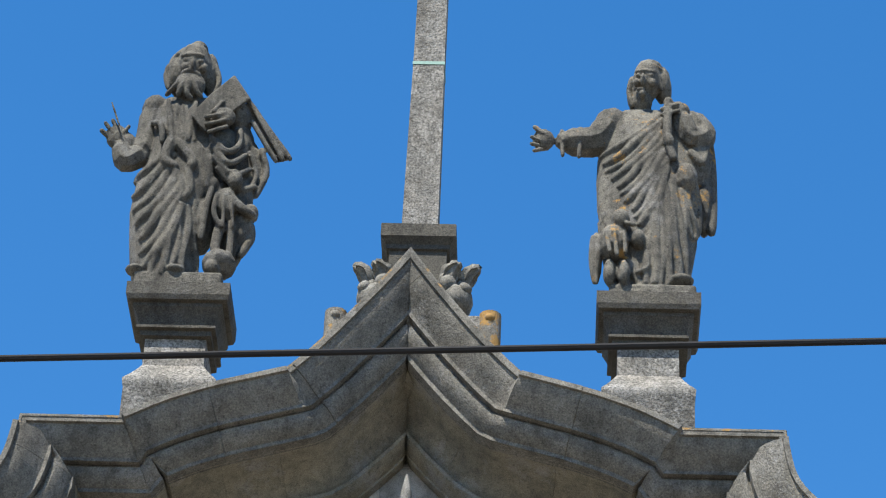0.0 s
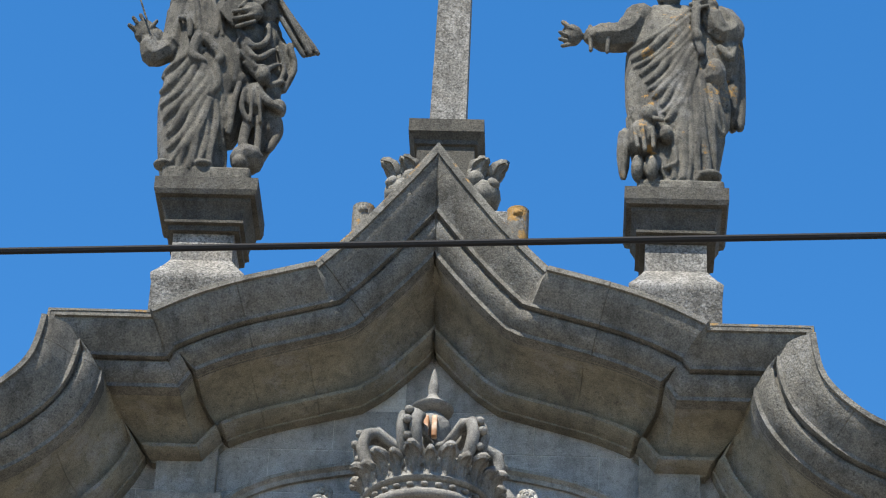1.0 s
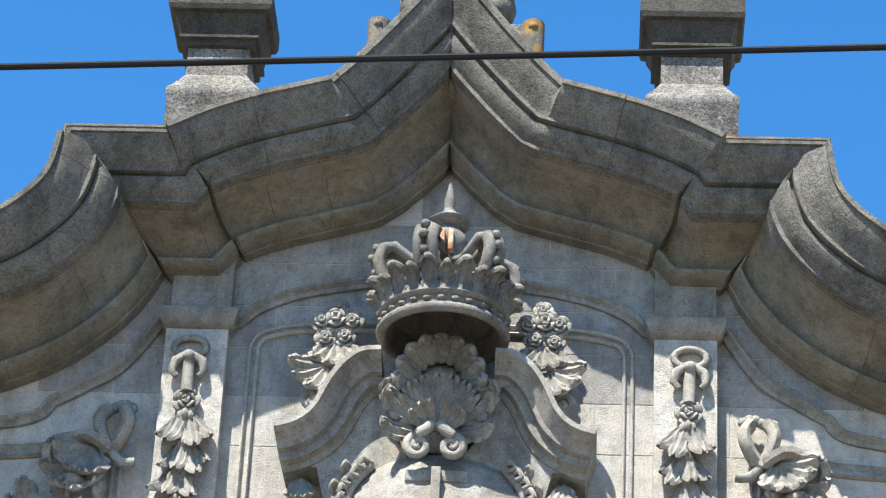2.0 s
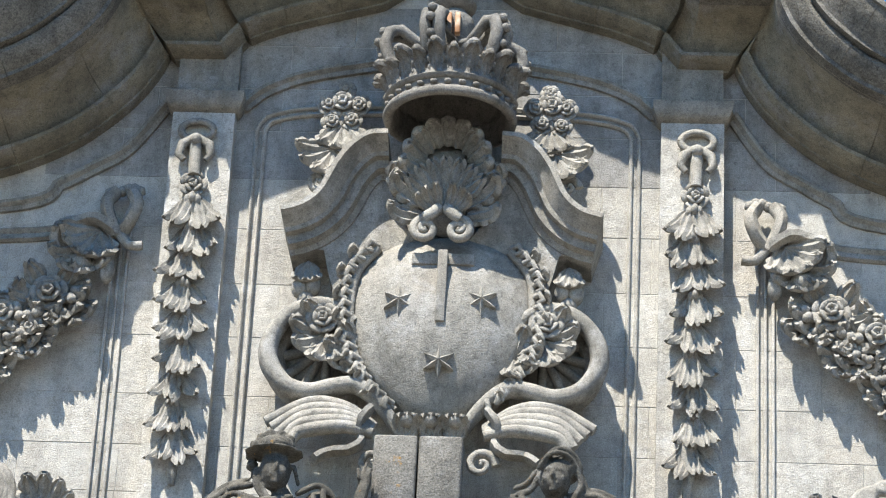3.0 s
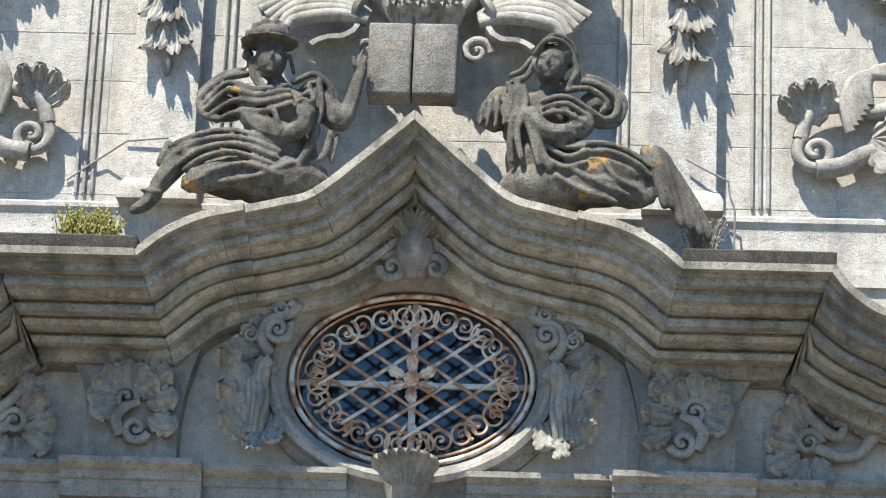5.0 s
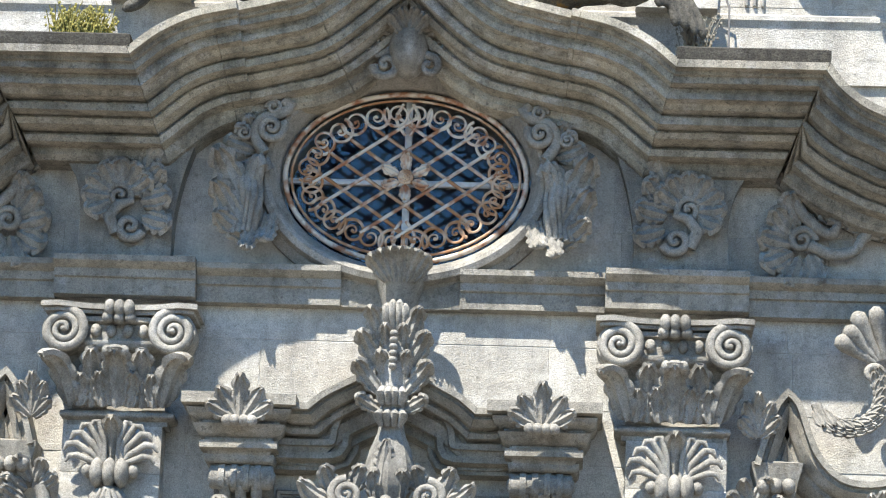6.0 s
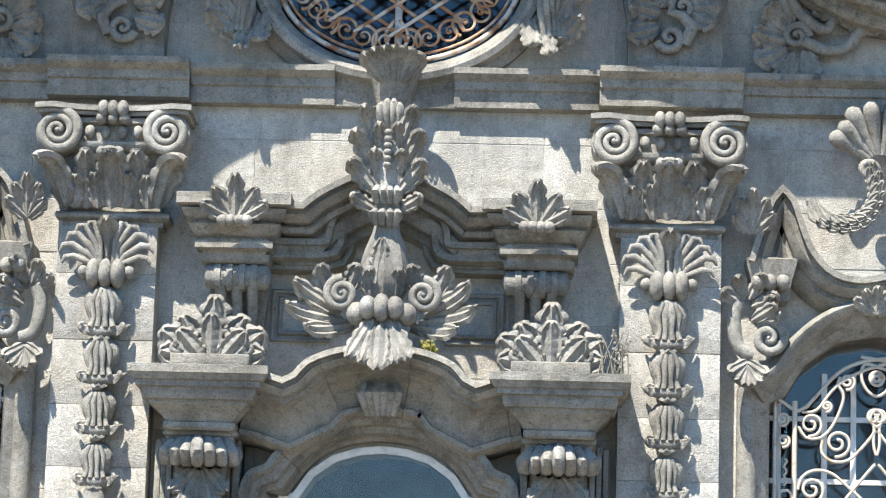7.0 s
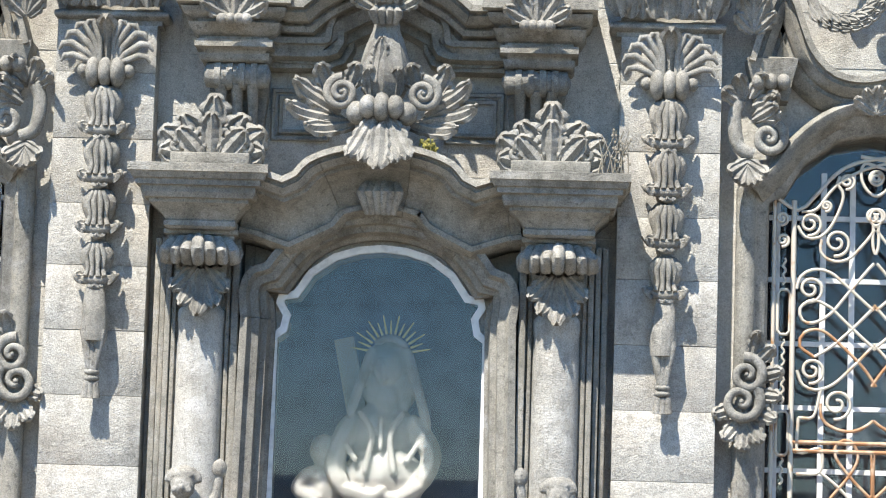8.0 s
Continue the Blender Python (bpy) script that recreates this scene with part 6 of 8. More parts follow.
def frieze_leaf():
    t = thing("frieze_ornament", (3.5, 0, 8.15), "carved granite leaf and scroll ornament on the frieze", "wall ornament", "frieze ornaments")
    bm = bmesh.new()
    scroll(bm, (3.36, 8.40), 0.10, 1.5, 0, 1, 0.04, 0.10)
    part("curl", bm, CARVED, t)
    bm = bmesh.new()
    line = smooth_path([(3.26, 8.86), (3.34, 8.66), (3.50, 8.5), (3.62, 8.46), (3.66, 8.55), (3.58, 8.58)], 0.05)
    tube(bm, [V(p.x, 0.12, p.y) for p in line], 0.05, 7)
    part("curl", bm, CARVED, t)
    bm = bmesh.new()
    line = smooth_path([(3.42, 8.36), (3.62, 8.28), (3.80, 8.32), (3.86, 8.42), (3.98, 8.5), (4.06, 8.44)], 0.05)
    tube(bm, [V(p.x, 0.12, p.y) for p in line], 0.05, 7)
    part("curl", bm, CARVED, t)
    for x, z, a in ((3.3, 8.42, -40), (3.28, 8.36, -80), (3.28, 8.3, -120), (3.34, 8.26, -160), (3.42, 8.28, 160), (3.3, 8.5, -10), (3.7, 8.52, 10), (3.74, 8.5, 40), (3.8, 8.46, 65), (3.62, 8.55, -20), (3.24, 8.84, -20), (3.28, 8.86, 30)):
        bm = bmesh.new()
        aa = radians(a)
        leaf(bm, V(x, 0.10, z), (sin(aa), -0.15, cos(aa)), (0, -1, 0), 0.29, 0.20, 0.7, 3)
        part("leaf", bm, CARVED, t)
    return t


mirrored(frieze_leaf())

# ---- composite capitals and lower garlands ----
def capital():
    cx_ = 2.30
    t = thing("capital", (cx_, 0.2, 6.64), "granite composite capital with scroll volutes and acanthus leaves", "capital", "lower capitals")
    bm = bmesh.new()
    course(bm, cx_ - 0.42, cx_ + 0.42, -0.02, 0.24, [(0.0, 6.62), (0.0, 6.66), (0.05, 6.68), (0.06, 6.70), (0.05, 6.73), (0.0, 6.75)])
    part("astragal", bm, CARVED, t)
    bm = bmesh.new()
    course(bm, cx_ - 0.40, cx_ + 0.40, -0.02, 0.24, [(-0.01, 6.74), (-0.02, 6.9), (0.0, 7.05), (0.04, 7.17), (0.06, 7.22)])
    part("bell", bm, CARVED, t)
    bm = bmesh.new()
    course(bm, cx_ - 0.44, cx_ + 0.44, -0.02, 0.30, [(0.10, 7.22), (0.14, 7.25), (0.14, 7.30), (0.10, 7.31), (0.10, 7.44), (0.14, 7.46), (0.14, 7.50)])
    part("echinus", bm, CARVED, t)
    for x in (-0.2, -0.07, 0.07, 0.2):
        bm = bmesh.new()
        ball(bm, V(cx_ + x, 0.42, 7.385), (0.045, 0.05, 0.06), 2)
        part("egg", bm, CARVED, t)
    # hollow-sided abacus
    bm = bmesh.new()
    for z0, z1, o in ((7.52, 7.55, 0.0), (7.555, 7.60, 0.03)):
        pts = [(-0.62 - o, -0.02), (-0.62 - o, 0.52 + o), (-0.50, 0.56 + o), (-0.3, 0.47 + o), (0, 0.43 + o), (0.3, 0.47 + o), (0.50, 0.56 + o), (0.62 + o, 0.52 + o), (0.62 + o, -0.02)]
        lo = [bm.verts.new(V(cx_ + x, d, z0)) for x, d in pts]
        hi = [bm.verts.new(V(cx_ + x, d, z1)) for x, d in pts]
        bm.faces.new(lo)
        bm.faces.new(hi)
        for k in range(len(pts)):
            bm.faces.new((lo[k], lo[(k + 1) % len(pts)], hi[(k + 1) % len(pts)], hi[k]))
    part("abacus", bm, CARVED, t)
    for s in (-1, 1):
        bm = bmesh.new()
        c = (cx_ + s * 0.455, 7.37)
        scroll(bm, c, 0.16, 2.3, radians(90), s, 0.045, 0.50, 0.03, n=8)
        pts = arc(c[0], c[1], 0.185, 0.185, 0, 360, 28)[:-1]
        lo = [bm.verts.new(V(p.x, 0.2, p.y)) for p in pts]
        hi = [bm.verts.new(V(p.x, 0.485, p.y)) for p in pts]
        for k in range(28):
            bm.faces.new((lo[k], lo[(k + 1) % 28], hi[(k + 1) % 28], hi[k]))
        bm.faces.new(hi)
        part("volute", bm, CARVED, t)
        bm = bmesh.new()
        leaf(bm, V(cx_ + s * 0.38, 0.34, 6.76), (s * 0.28, -0.32, 1), (s * 0.6, -1, 0), 0.50, 0.24, 1.0, 3)
        ball(bm, V(cx_ + s * 0.56, 0.50, 7.14), (0.07, 0.07, 0.05), 2)
        part("corner_leaf", bm, CARVED, t)
        bm = bmesh.new()
        leaf(bm, V(cx_ + s * 0.21, 0.33, 6.75), (0, -0.22, 1), (0, -1, 0), 0.46, 0.20, 0.5, 4)
        part("leaf", bm, CARVED, t)
        bm = bmesh.new()
        leaf(bm, V(cx_ + s * 0.11, 0.35, 6.75), (s * 0.1, -0.2, 1), (0, -1, 0), 0.28, 0.15, 0.6, 3)
        part("leaf", bm, CARVED, t)
        bm = bmesh.new()
        leaf(bm, V(cx_ + s * 0.31, 0.35, 6.75), (-s * 0.05, -0.2, 1), (0, -1, 0), 0.26, 0.15, 0.6, 3)
        part("leaf", bm, CARVED, t)
    bm = bmesh.new()
    leaf(bm, V(cx_, 0.35, 6.75), (0, -0.28, 1), (0, -1, 0), 0.50, 0.25, 0.9, 4)
    for x in (-0.07, 0, 0.07):
        ball(bm, V(cx_ + x, 0.58, 7.18), (0.045, 0.06, 0.05), 2)
    part("middle_leaf", bm, CARVED, t)
    bm = bmesh.new()
    for x in (-0.08, 0, 0.08):
        ball(bm, V(cx_ + x, 0.52, 7.56), (0.05, 0.07, 0.075), 2)
        ball(bm, V(cx_ + x * 1.2, 0.50, 7.48), (0.05, 0.06, 0.05), 2)
    part("flower", bm, CARVED, t)
    return t


mirrored(capital())


def bell_garland():
    cx_ = 2.32
    t = thing("bell_garland", (cx_, 0.24, 3.5), "carved granite chain of bellflowers with a tassel, hanging on a pilaster", "garland", "lower garlands")
    for s in (-1, 1):
        for x, z, q in ((0.36, 6.44, 0.026), (0.31, 6.53, 0.027), (0.24, 6.60, 0.026), (0.15, 6.63, 0.024), (0.34, 6.34, 0.024)):
            bm = bmesh.new()
            tube(bm, [V(cx_ + s * 0.05, 0.30, 6.22), V(cx_ + s * x * 0.42, 0.34, 6.22 + (z - 6.22) * 0.62), V(cx_ + s * x * 0.80, 0.37, z), V(cx_ + s * x, 0.38, z - 0.01), V(cx_ + s * (x + 0.03), 0.36, z - 0.06)], [0.02, q, q * 1.15, q, q * 0.4], 8, 0.8)
            part("frond", bm, CARVED, t)
    bm = bmesh.new()
    leaf(bm, V(cx_, 0.27, 6.28), (0, -0.2, 1), (0, -1, 0), 0.40, 0.17, 0.8, 3)
    part("leaf", bm, CARVED, t)
    bm = bmesh.new()
    for x in (-0.10, 0.0, 0.10):
        ball(bm, V(cx_ + x, 0.36, 6.20), (0.065, 0.12, 0.13), 2)
    for x in (-0.19, 0.19):
        ball(bm, V(cx_ + x, 0.32, 6.22), (0.05, 0.06, 0.06), 2)
    part("knot", bm, CARVED, t)
    for i, z in enumerate((5.93, 5.52, 5.09, 4.66)):
        k = 1 - 0.05 * i
        bm = bmesh.new()
        lathe(bm, V(cx_, 0.30, 0), [(0.03 * k, z + 0.17 * k), (0.10 * k, z + 0.15 * k), (0.150 * k, z + 0.08 * k), (0.158 * k, z + 0.01 * k), (0.135 * k, z - 0.07 * k), (0.105 * k, z - 0.13 * k), (0.115 * k, z - 0.18 * k)], 20)
        for v in bm.verts:
            a = atan2(v.co.y - V(0, 0.30, 0).y, v.co.x - cx_)
            q = 1 + 0.10 * cos(5 * a + pi / 2)
            v.co.x = cx_ + (v.co.x - cx_) * q
            v.co.y = V(0, 0.30, 0).y + (v.co.y - V(0, 0.30, 0).y) * q
        part("bell", bm, CARVED, t)
        bm = bmesh.new()
        for x in (-0.085, -0.03, 0.03, 0.085):
            tube(bm, [V(cx_ + x * 0.5 * k, 0.44, z + 0.12 * k), V(cx_ + x * k, 0.47 - abs(x) * 0.4, z + 0.02 * k), V(cx_ + x * 0.8 * k, 0.43 - abs(x) * 0.4, z - 0.10 * k), V(cx_ + x * 1.1 * k, 0.43, z - 0.19 * k)], [0.018, 0.030 * k, 0.024 * k, 0.026 * k], 6)
        pieces("rib", bm, CARVED, t)
        bm = bmesh.new()
        tube(bm, [V(cx_ + x * k, 0.33 + dd, z - q * k) for x, q, dd in ((-0.215, 0.150, -0.02), (-0.18, 0.185, 0.01), (-0.10, 0.212, 0.05), (0, 0.222, 0.07), (0.10, 0.212, 0.05), (0.18, 0.185, 0.01), (0.215, 0.150, -0.02))], [0.012, 0.030 * k, 0.044 * k, 0.050 * k, 0.044 * k, 0.030 * k, 0.012], 8)
        part("collar_leaf", bm, CARVED, t)
        bm = bmesh.new()
        for s in (-1, 0, 1):
            leaf(bm, V(cx_ + s * 0.05, 0.36, z - 0.18 * k), (s * 0.9, -0.3, -0.55 if s == 0 else -0.12), (0, -1, 0.5), 0.13 * k, 0.12, 0.5, 2)
        pieces("cup_leaf", bm, CARVED, t)
        bm = bmesh.new()
        tube(bm, [V(cx_, 0.28, z - 0.15 * k), V(cx_, 0.28, z - 0.33 * k)], [0.075 * k, 0.06 * k], 10)
        part("link", bm, CARVED, t)
    bm = bmesh.new()
    tube(bm, [V(cx_, 0.34, 4.52), V(cx_, 0.36, 4.36), V(cx_ - 0.01, 0.37, 4.14), V(cx_ - 0.01, 0.36, 3.98)], [0.04, 0.09, 0.11, 0.10], 10)
    for x in (-0.06, 0.05):
        tube(bm, [V(cx_ + x, 0.37, 4.3), V(cx_ + x * 1.2, 0.40, 4.05), V(cx_ + x * 0.4, 0.37, 3.75)], [0.03, 0.045, 0.03], 7)
    tube(bm, [V(cx_, 0.35, 4.0), V(cx_ - 0.01, 0.36, 3.74)], [0.07, 0.045], 8)
    for z in (3.72, 3.67):
        ball(bm, V(cx_ - 0.005, 0.36, z), (0.065, 0.06, 0.03), 2)
    for x in (-0.045, 0, 0.045):
        tube(bm, [V(cx_ + x * 0.8, 0.37, 3.64), V(cx_ + x, 0.37, 3.51)], [0.03, 0.036], 7)
    part("tassel", bm, CARVED, t)
    return t


mirrored(bell_garland())

# ---- over the niche ----
plume = thing("plume_ornament", (0, 0.3, 6.2), "tall carved granite leaf plume below the oval window", "wall ornament")
bm = bmesh.new()
lathe(bm, V(0, 0.10, 0), [(0.09, 7.42), (0.11, 7.55), (0.14, 7.72), (0.19, 7.88), (0.24, 8.0), (0.26, 8.06), (0.16, 8.08)], 28)
part("bracket", bm, CARVED, plume, "flared bracket under the oval")
for a in (-60, -38, -18, 0, 18, 38, 60):
    bm = bmesh.new()
    aa = radians(a)
    leaf(bm, V(0.10 * sin(aa), 0.30, 7.90), (sin(aa) * 0.8, -0.5, 0.35 + cos(aa)), (0, -1, -0.1), 0.29, 0.13, 0.7, 2)
    part("crown_leaf", bm, CARVED, plume)
bm = bmesh.new()
lathe(bm, V(0, 0.44, 0), [(0.05, 7.2), (0.10, 7.32), (0.13, 7.50), (0.12, 7.62), (0.06, 7.68)], 20)
part("cup", bm, CARVED, plume)
for x, z in ((-0.08, 7.62), (-0.03, 7.65), (0.03, 7.65), (0.08, 7.62)):
    bm = bmesh.new()
    tube(bm, [V(x * 0.7, 0.56, 7.44), V(x, 0.61, 7.54), V(x, 0.62, z - 0.02), V(x * 0.9, 0.56, z + 0.02)], [0.025, 0.034, 0.036, 0.02], 8)
    part("bud_petal", bm, CARVED, plume)
for s in (-1, 1):
    for x, z, a, q, w in ((0.10, 7.28, 20, 0.34, 0.13), (0.11, 7.08, 30, 0.36, 0.15), (0.10, 6.88, 40, 0.34, 0.15), (0.04, 7.16, 8, 0.30, 0.11), (0.05, 6.94, 14, 0.30, 0.12), (0.10, 6.74, 62, 0.22, 0.12)):
        bm = bmesh.new()
        aa = radians(a)
        leaf(bm, V(s * x, 0.60, z), (s * sin(aa), -0.22, cos(aa)), (0, -1, 0), q, w, 0.9, 3)
        part("leaf", bm, CARVED, plume)
for k in range(6):
    bm = bmesh.new()
    ball(bm, V(0.0, 0.72, 7.36 - 0.055 * k), (0.036, 0.05, 0.03), 2)
    part("bead", bm, CARVED, plume)
bm = bmesh.new()
lathe(bm, V(0, 0.55, 0), [(0.14, 6.80), (0.12, 6.95), (0.13, 7.2), (0.08, 7.4)], 16)
part("core", bm, CARVED, plume)
for z, q in ((6.86, 0.14), (6.68, 0.16)):
    for x in (-0.09, -0.03, 0.03, 0.09):
        bm = bmesh.new()
        tube(bm, [V(x * 0.9, 0.66, z + 0.05), V(x * q / 0.14, 0.74, z), V(x * 0.85, 0.68, z - 0.08)], [0.024, 0.042, 0.026], 8)
        part("collar_leaf", bm, CARVED, plume)
bm = bmesh.new()
lathe(bm, V(0, 0.54, 0), [(0.15, 6.0), (0.21, 6.12), (0.215, 6.25), (0.17, 6.42), (0.115, 6.56), (0.10, 6.64), (0.13, 6.68), (0.13, 6.90), (0.08, 6.95)], 8)
part("stem", bm, CARVED, plume, sharp=30)
bm = bmesh.new()
leaf(bm, V(-0.06, 0.73, 6.10), (0.10, 0.1, 1), (0, -1, 0), 0.34, 0.14, 0.1, 5)
part("leaf", bm, CARVED, plume)

ENT = [(0, 7.14), (0.17, 7.09), (0.40, 6.98), (0.58, 6.88), (0.70, 6.78, 1), (0.80, 6.78, 1), (0.86, 6.80)]
moulding("niche_pediment", smooth_path(both_sides(ENT)), [(0.62, 0), (0.62, 0.05), (0.54, 0.055), (0.54, 0.08), (0.57, 0.085), (0.49, 0.14), (0.38, 0.145), (0.38, 0.17), (0.42, 0.175), (0.40, 0.215), (0.28, 0.22), (0.26, 0.25), (0.31, 0.255), (0.28, 0.36), (0.18, 0.365), (0.20, 0.44), (0.1, 0.46)], MOULD, "curved granite pediment moulding above the niche", 0.8, 12)
for s in (-1, 1):
    bm = bmesh.new()
    bend = [(0.14, 6.84), (0.24, 6.80), (0.33, 6.72), (0.37, 6.60), (0.38, 6.50), (0.42, 6.43), (0.50, 6.40), (0.62, 6.395), (1.5, 6.395)]
    sweep(bm, [Vector((s * x, z)) for x, z in (bend if s > 0 else reversed(bend))],
          [(0.34, -0.14), (0.34, -0.09), (0.25, -0.08), (0.25, -0.045), (0.29, -0.04), (0.29, 0.01), (0.22, 0.03), (0.16, 0.035), (0.18, 0.06), (0.18, 0.09), (0.10, 0.10)])
    single("niche_moulding", bm, MOULD, (s * 0.6, 0, 6.4), "bent granite moulding under the pediment", "moulding", kind="structure")


def side_panel():
    t = thing("panel_moulding", (0.75, 0, 5.74), "raised granite fillet framing a small panel over the niche", "moulding", "niche panels", "structure")
    for o in (0.0, 0.06):
        bm = bmesh.new()
        sweep(bm, [Vector(q) for q in ((0.48 + o, 5.72 + o), (0.48 + o, 6.16 - o), (0.97 - o, 6.16 - o), (0.97 - o, 5.72 + o))], [(0.035, 0), (0.045, 0.012), (0.035, 0.035)], closed=True, back=-0.01)
        part("fillet", bm, MOULD, t)
    return t


mirrored(side_panel())


def niche_block():
    t = thing("pediment_block", (1.22, 0.2, 6.4), "moulded granite pediment block with a leaf, on a ribbed console", "pediment block", "pediment blocks", "structure")
    bm = bmesh.new()
    course(bm, 1.0, 1.5, -0.02, 0.46, [(0.0, 6.36), (0.02, 6.40), (0.07, 6.41), (0.07, 6.47), (0.03, 6.475), (0.03, 6.50), (0.09, 6.53), (0.13, 6.60), (0.08, 6.605), (0.08, 6.63), (0.16, 6.67), (0.18, 6.72), (0.13, 6.725), (0.22, 6.75), (0.22, 6.84), (0.18, 6.85)])
    part("cornice", bm, MOULD, t)
    for a, q in ((-64, 0.24), (-33, 0.27), (0, 0.33), (33, 0.27), (64, 0.24)):
        bm = bmesh.new()
        aa = radians(a)
        leaf(bm, V(1.23 + 0.04 * sin(aa), 0.71, 6.62), (sin(aa), -0.12, cos(aa)), (0, -1, 0), q, 0.14, 0.5, 3)
        part("leaf", bm, CARVED, t)
    bm = bmesh.new()
    for x in (-0.10, -0.035, 0.035, 0.10):
        ball(bm, V(1.23 + x, 0.72, 6.60 - 0.02 * abs(x)), (0.05, 0.06, 0.05), 2)
    part("berries", bm, CARVED, t)
    bm = bmesh.new()
    tube(bm, [V(0.97, 0.34, 6.20), V(0.99, 0.34, 6.20), V(1.47, 0.34, 6.20), V(1.49, 0.34, 6.20)], [0.09, 0.105, 0.105, 0.09], 14)
    part("console_roll", bm, CARVED, t)
    for x in (1.06, 1.16, 1.26, 1.36):
        bm = bmesh.new()
        tube(bm, [V(x, 0.34, 6.20), V(x + 0.05, 0.34, 6.20)], 0.122, 14)
        part("roll_band", bm, CARVED, t)
    for x in (1.08, 1.21, 1.34):
        bm = bmesh.new()
        tube(bm, [V(x + 0.02, 0.38, 6.14), V(x + 0.02, 0.27, 6.0), V(x + 0.02, 0.2, 5.8), V(x + 0.02, 0.16, 5.5)], [0.05, 0.045, 0.04, 0.035], 8)
        part("console_rib", bm, CARVED, t)
    for x in (0.965, 1.475):
        bm = bmesh.new()
        ball(bm, V(x + 0.01, 0.34, 6.20), (0.03, 0.06, 0.06), 2)
        part("roll_eye", bm, CARVED, t)
    bm = bmesh.new()
    course(bm, 1.02, 1.44, -0.02, 0.14, [(0, 5.3), (0, 5.8), (0.03, 6.1), (0.04, 6.36)])
    part("console", bm, MOULD, t)
    bm = bmesh.new()
    course(bm, 0.98, 1.52, -0.02, 0.44, [(0, 6.30), (0.02, 6.33), (0.02, 6.37)])
    part("bed_mould", bm, MOULD, t)
    return t


mirrored(niche_block())


def niche_sill():
    t = thing("niche_cornice", (1.45, 0.4, 5.0), "projecting granite cornice block over the niche jamb", "cornice", "niche cornices", "structure")
    bm = bmesh.new()
    course(bm, 1.16, 1.74, -0.02, 0.70, [(-0.03, 4.88), (0.0, 4.90), (0.0, 4.94), (-0.02, 4.945), (0.02, 5.00), (0.07, 5.05), (0.11, 5.075), (0.11, 5.105), (0.15, 5.11), (0.17, 5.15), (0.17, 5.20), (0.21, 5.205), (0.21, 5.25), (0.235, 5.255), (0.26, 5.30), (0.275, 5.305), (0.275, 5.37), (0.22, 5.38)])
    part("cornice", bm, MOULD, t, sharp=25)
    bm = bmesh.new()
    box(bm, 1.05, 1.69, 0.25, 0.84, 5.37, 5.48, 0.012)
    part("block", bm, MOULD, t)
    return t


mirrored(niche_sill())


def leaf_urn():
    t = thing("acanthus_finial", (1.37, 0.8, 5.47), "carved granite acanthus finial standing on the niche cornice", "finial", "niche finials")
    for a, x, d, q, w in ((0, 0, 0.54, 0.48, 0.26), (-26, -0.08, 0.60, 0.36, 0.26), (26, 0.08, 0.60, 0.36, 0.26), (-52, -0.12, 0.64, 0.34, 0.26), (52, 0.12, 0.64, 0.34, 0.26), (-80, -0.14, 0.68, 0.26, 0.22), (80, 0.14, 0.68, 0.26, 0.22), (0, 0.0, 0.74, 0.32, 0.22), (-40, -0.08, 0.74, 0.26, 0.20), (40, 0.08, 0.74, 0.26, 0.20)):
        bm = bmesh.new()
        aa = radians(a)
        leaf(bm, V(1.37 + x, d, 5.46), (sin(aa), -0.04, cos(aa)), (sin(aa) * 0.3, -1, 0.1), q, w, 0.2, 4)
        part("leaf", bm, CARVED, t)
    bm = bmesh.new()
    ball(bm, V(1.37, 0.54, 5.54), (0.25, 0.20, 0.16), 2)
    part("heart", bm, CARVED, t)
    for s in (-1, 1):
        bm = bmesh.new()
        scroll(bm, (1.37 + s * 0.29, 5.55), 0.055, 1.2, radians(90), s, 0.035, 0.70)
        part("curl", bm, CARVED, t)
    return t


mirrored(leaf_urn())

HOOD = [(0, 5.60), (0.20, 5.58), (0.42, 5.53), (0.60, 5.45), (0.70, 5.34, 1), (0.78, 5.30), (0.90, 5.34), (1.08, 5.37)]
moulding("niche_hood", smooth_path(both_sides(HOOD)), [(1.0, 0), (1.02, 0.05), (0.95, 0.055), (0.95, 0.08), (0.98, 0.09), (0.92, 0.14), (0.84, 0.15), (0.84, 0.18), (0.72, 0.21), (0.61, 0.27), (0.54, 0.36), (0.52, 0.44), (0.56, 0.45), (0.56, 0.49), (0.48, 0.52), (0.44, 0.53)], MOULD, "arched granite hood between the niche cornices", 0.7, 14, deep=lambda x: 0.86)
ARCH = [(0, 5.10), (0.35, 5.05), (0.62, 4.92), (0.80, 4.74), (0.90, 4.60, 1), (1.02, 4.56), (1.08, 4.42), (1.06, 4.2, 1), (1.10, 2.0)]
moulding("niche_arch", smooth_path(both_sides(ARCH)), [(0.40, -0.06), (0.42, 0.0), (0.36, 0.03), (0.34, 0.09), (0.26, 0.10), (0.25, 0.15), (0.12, 0.17), (0.10, 0.2)], MOULD, "moulded granite arch round the glazed niche", 0.8, 15)

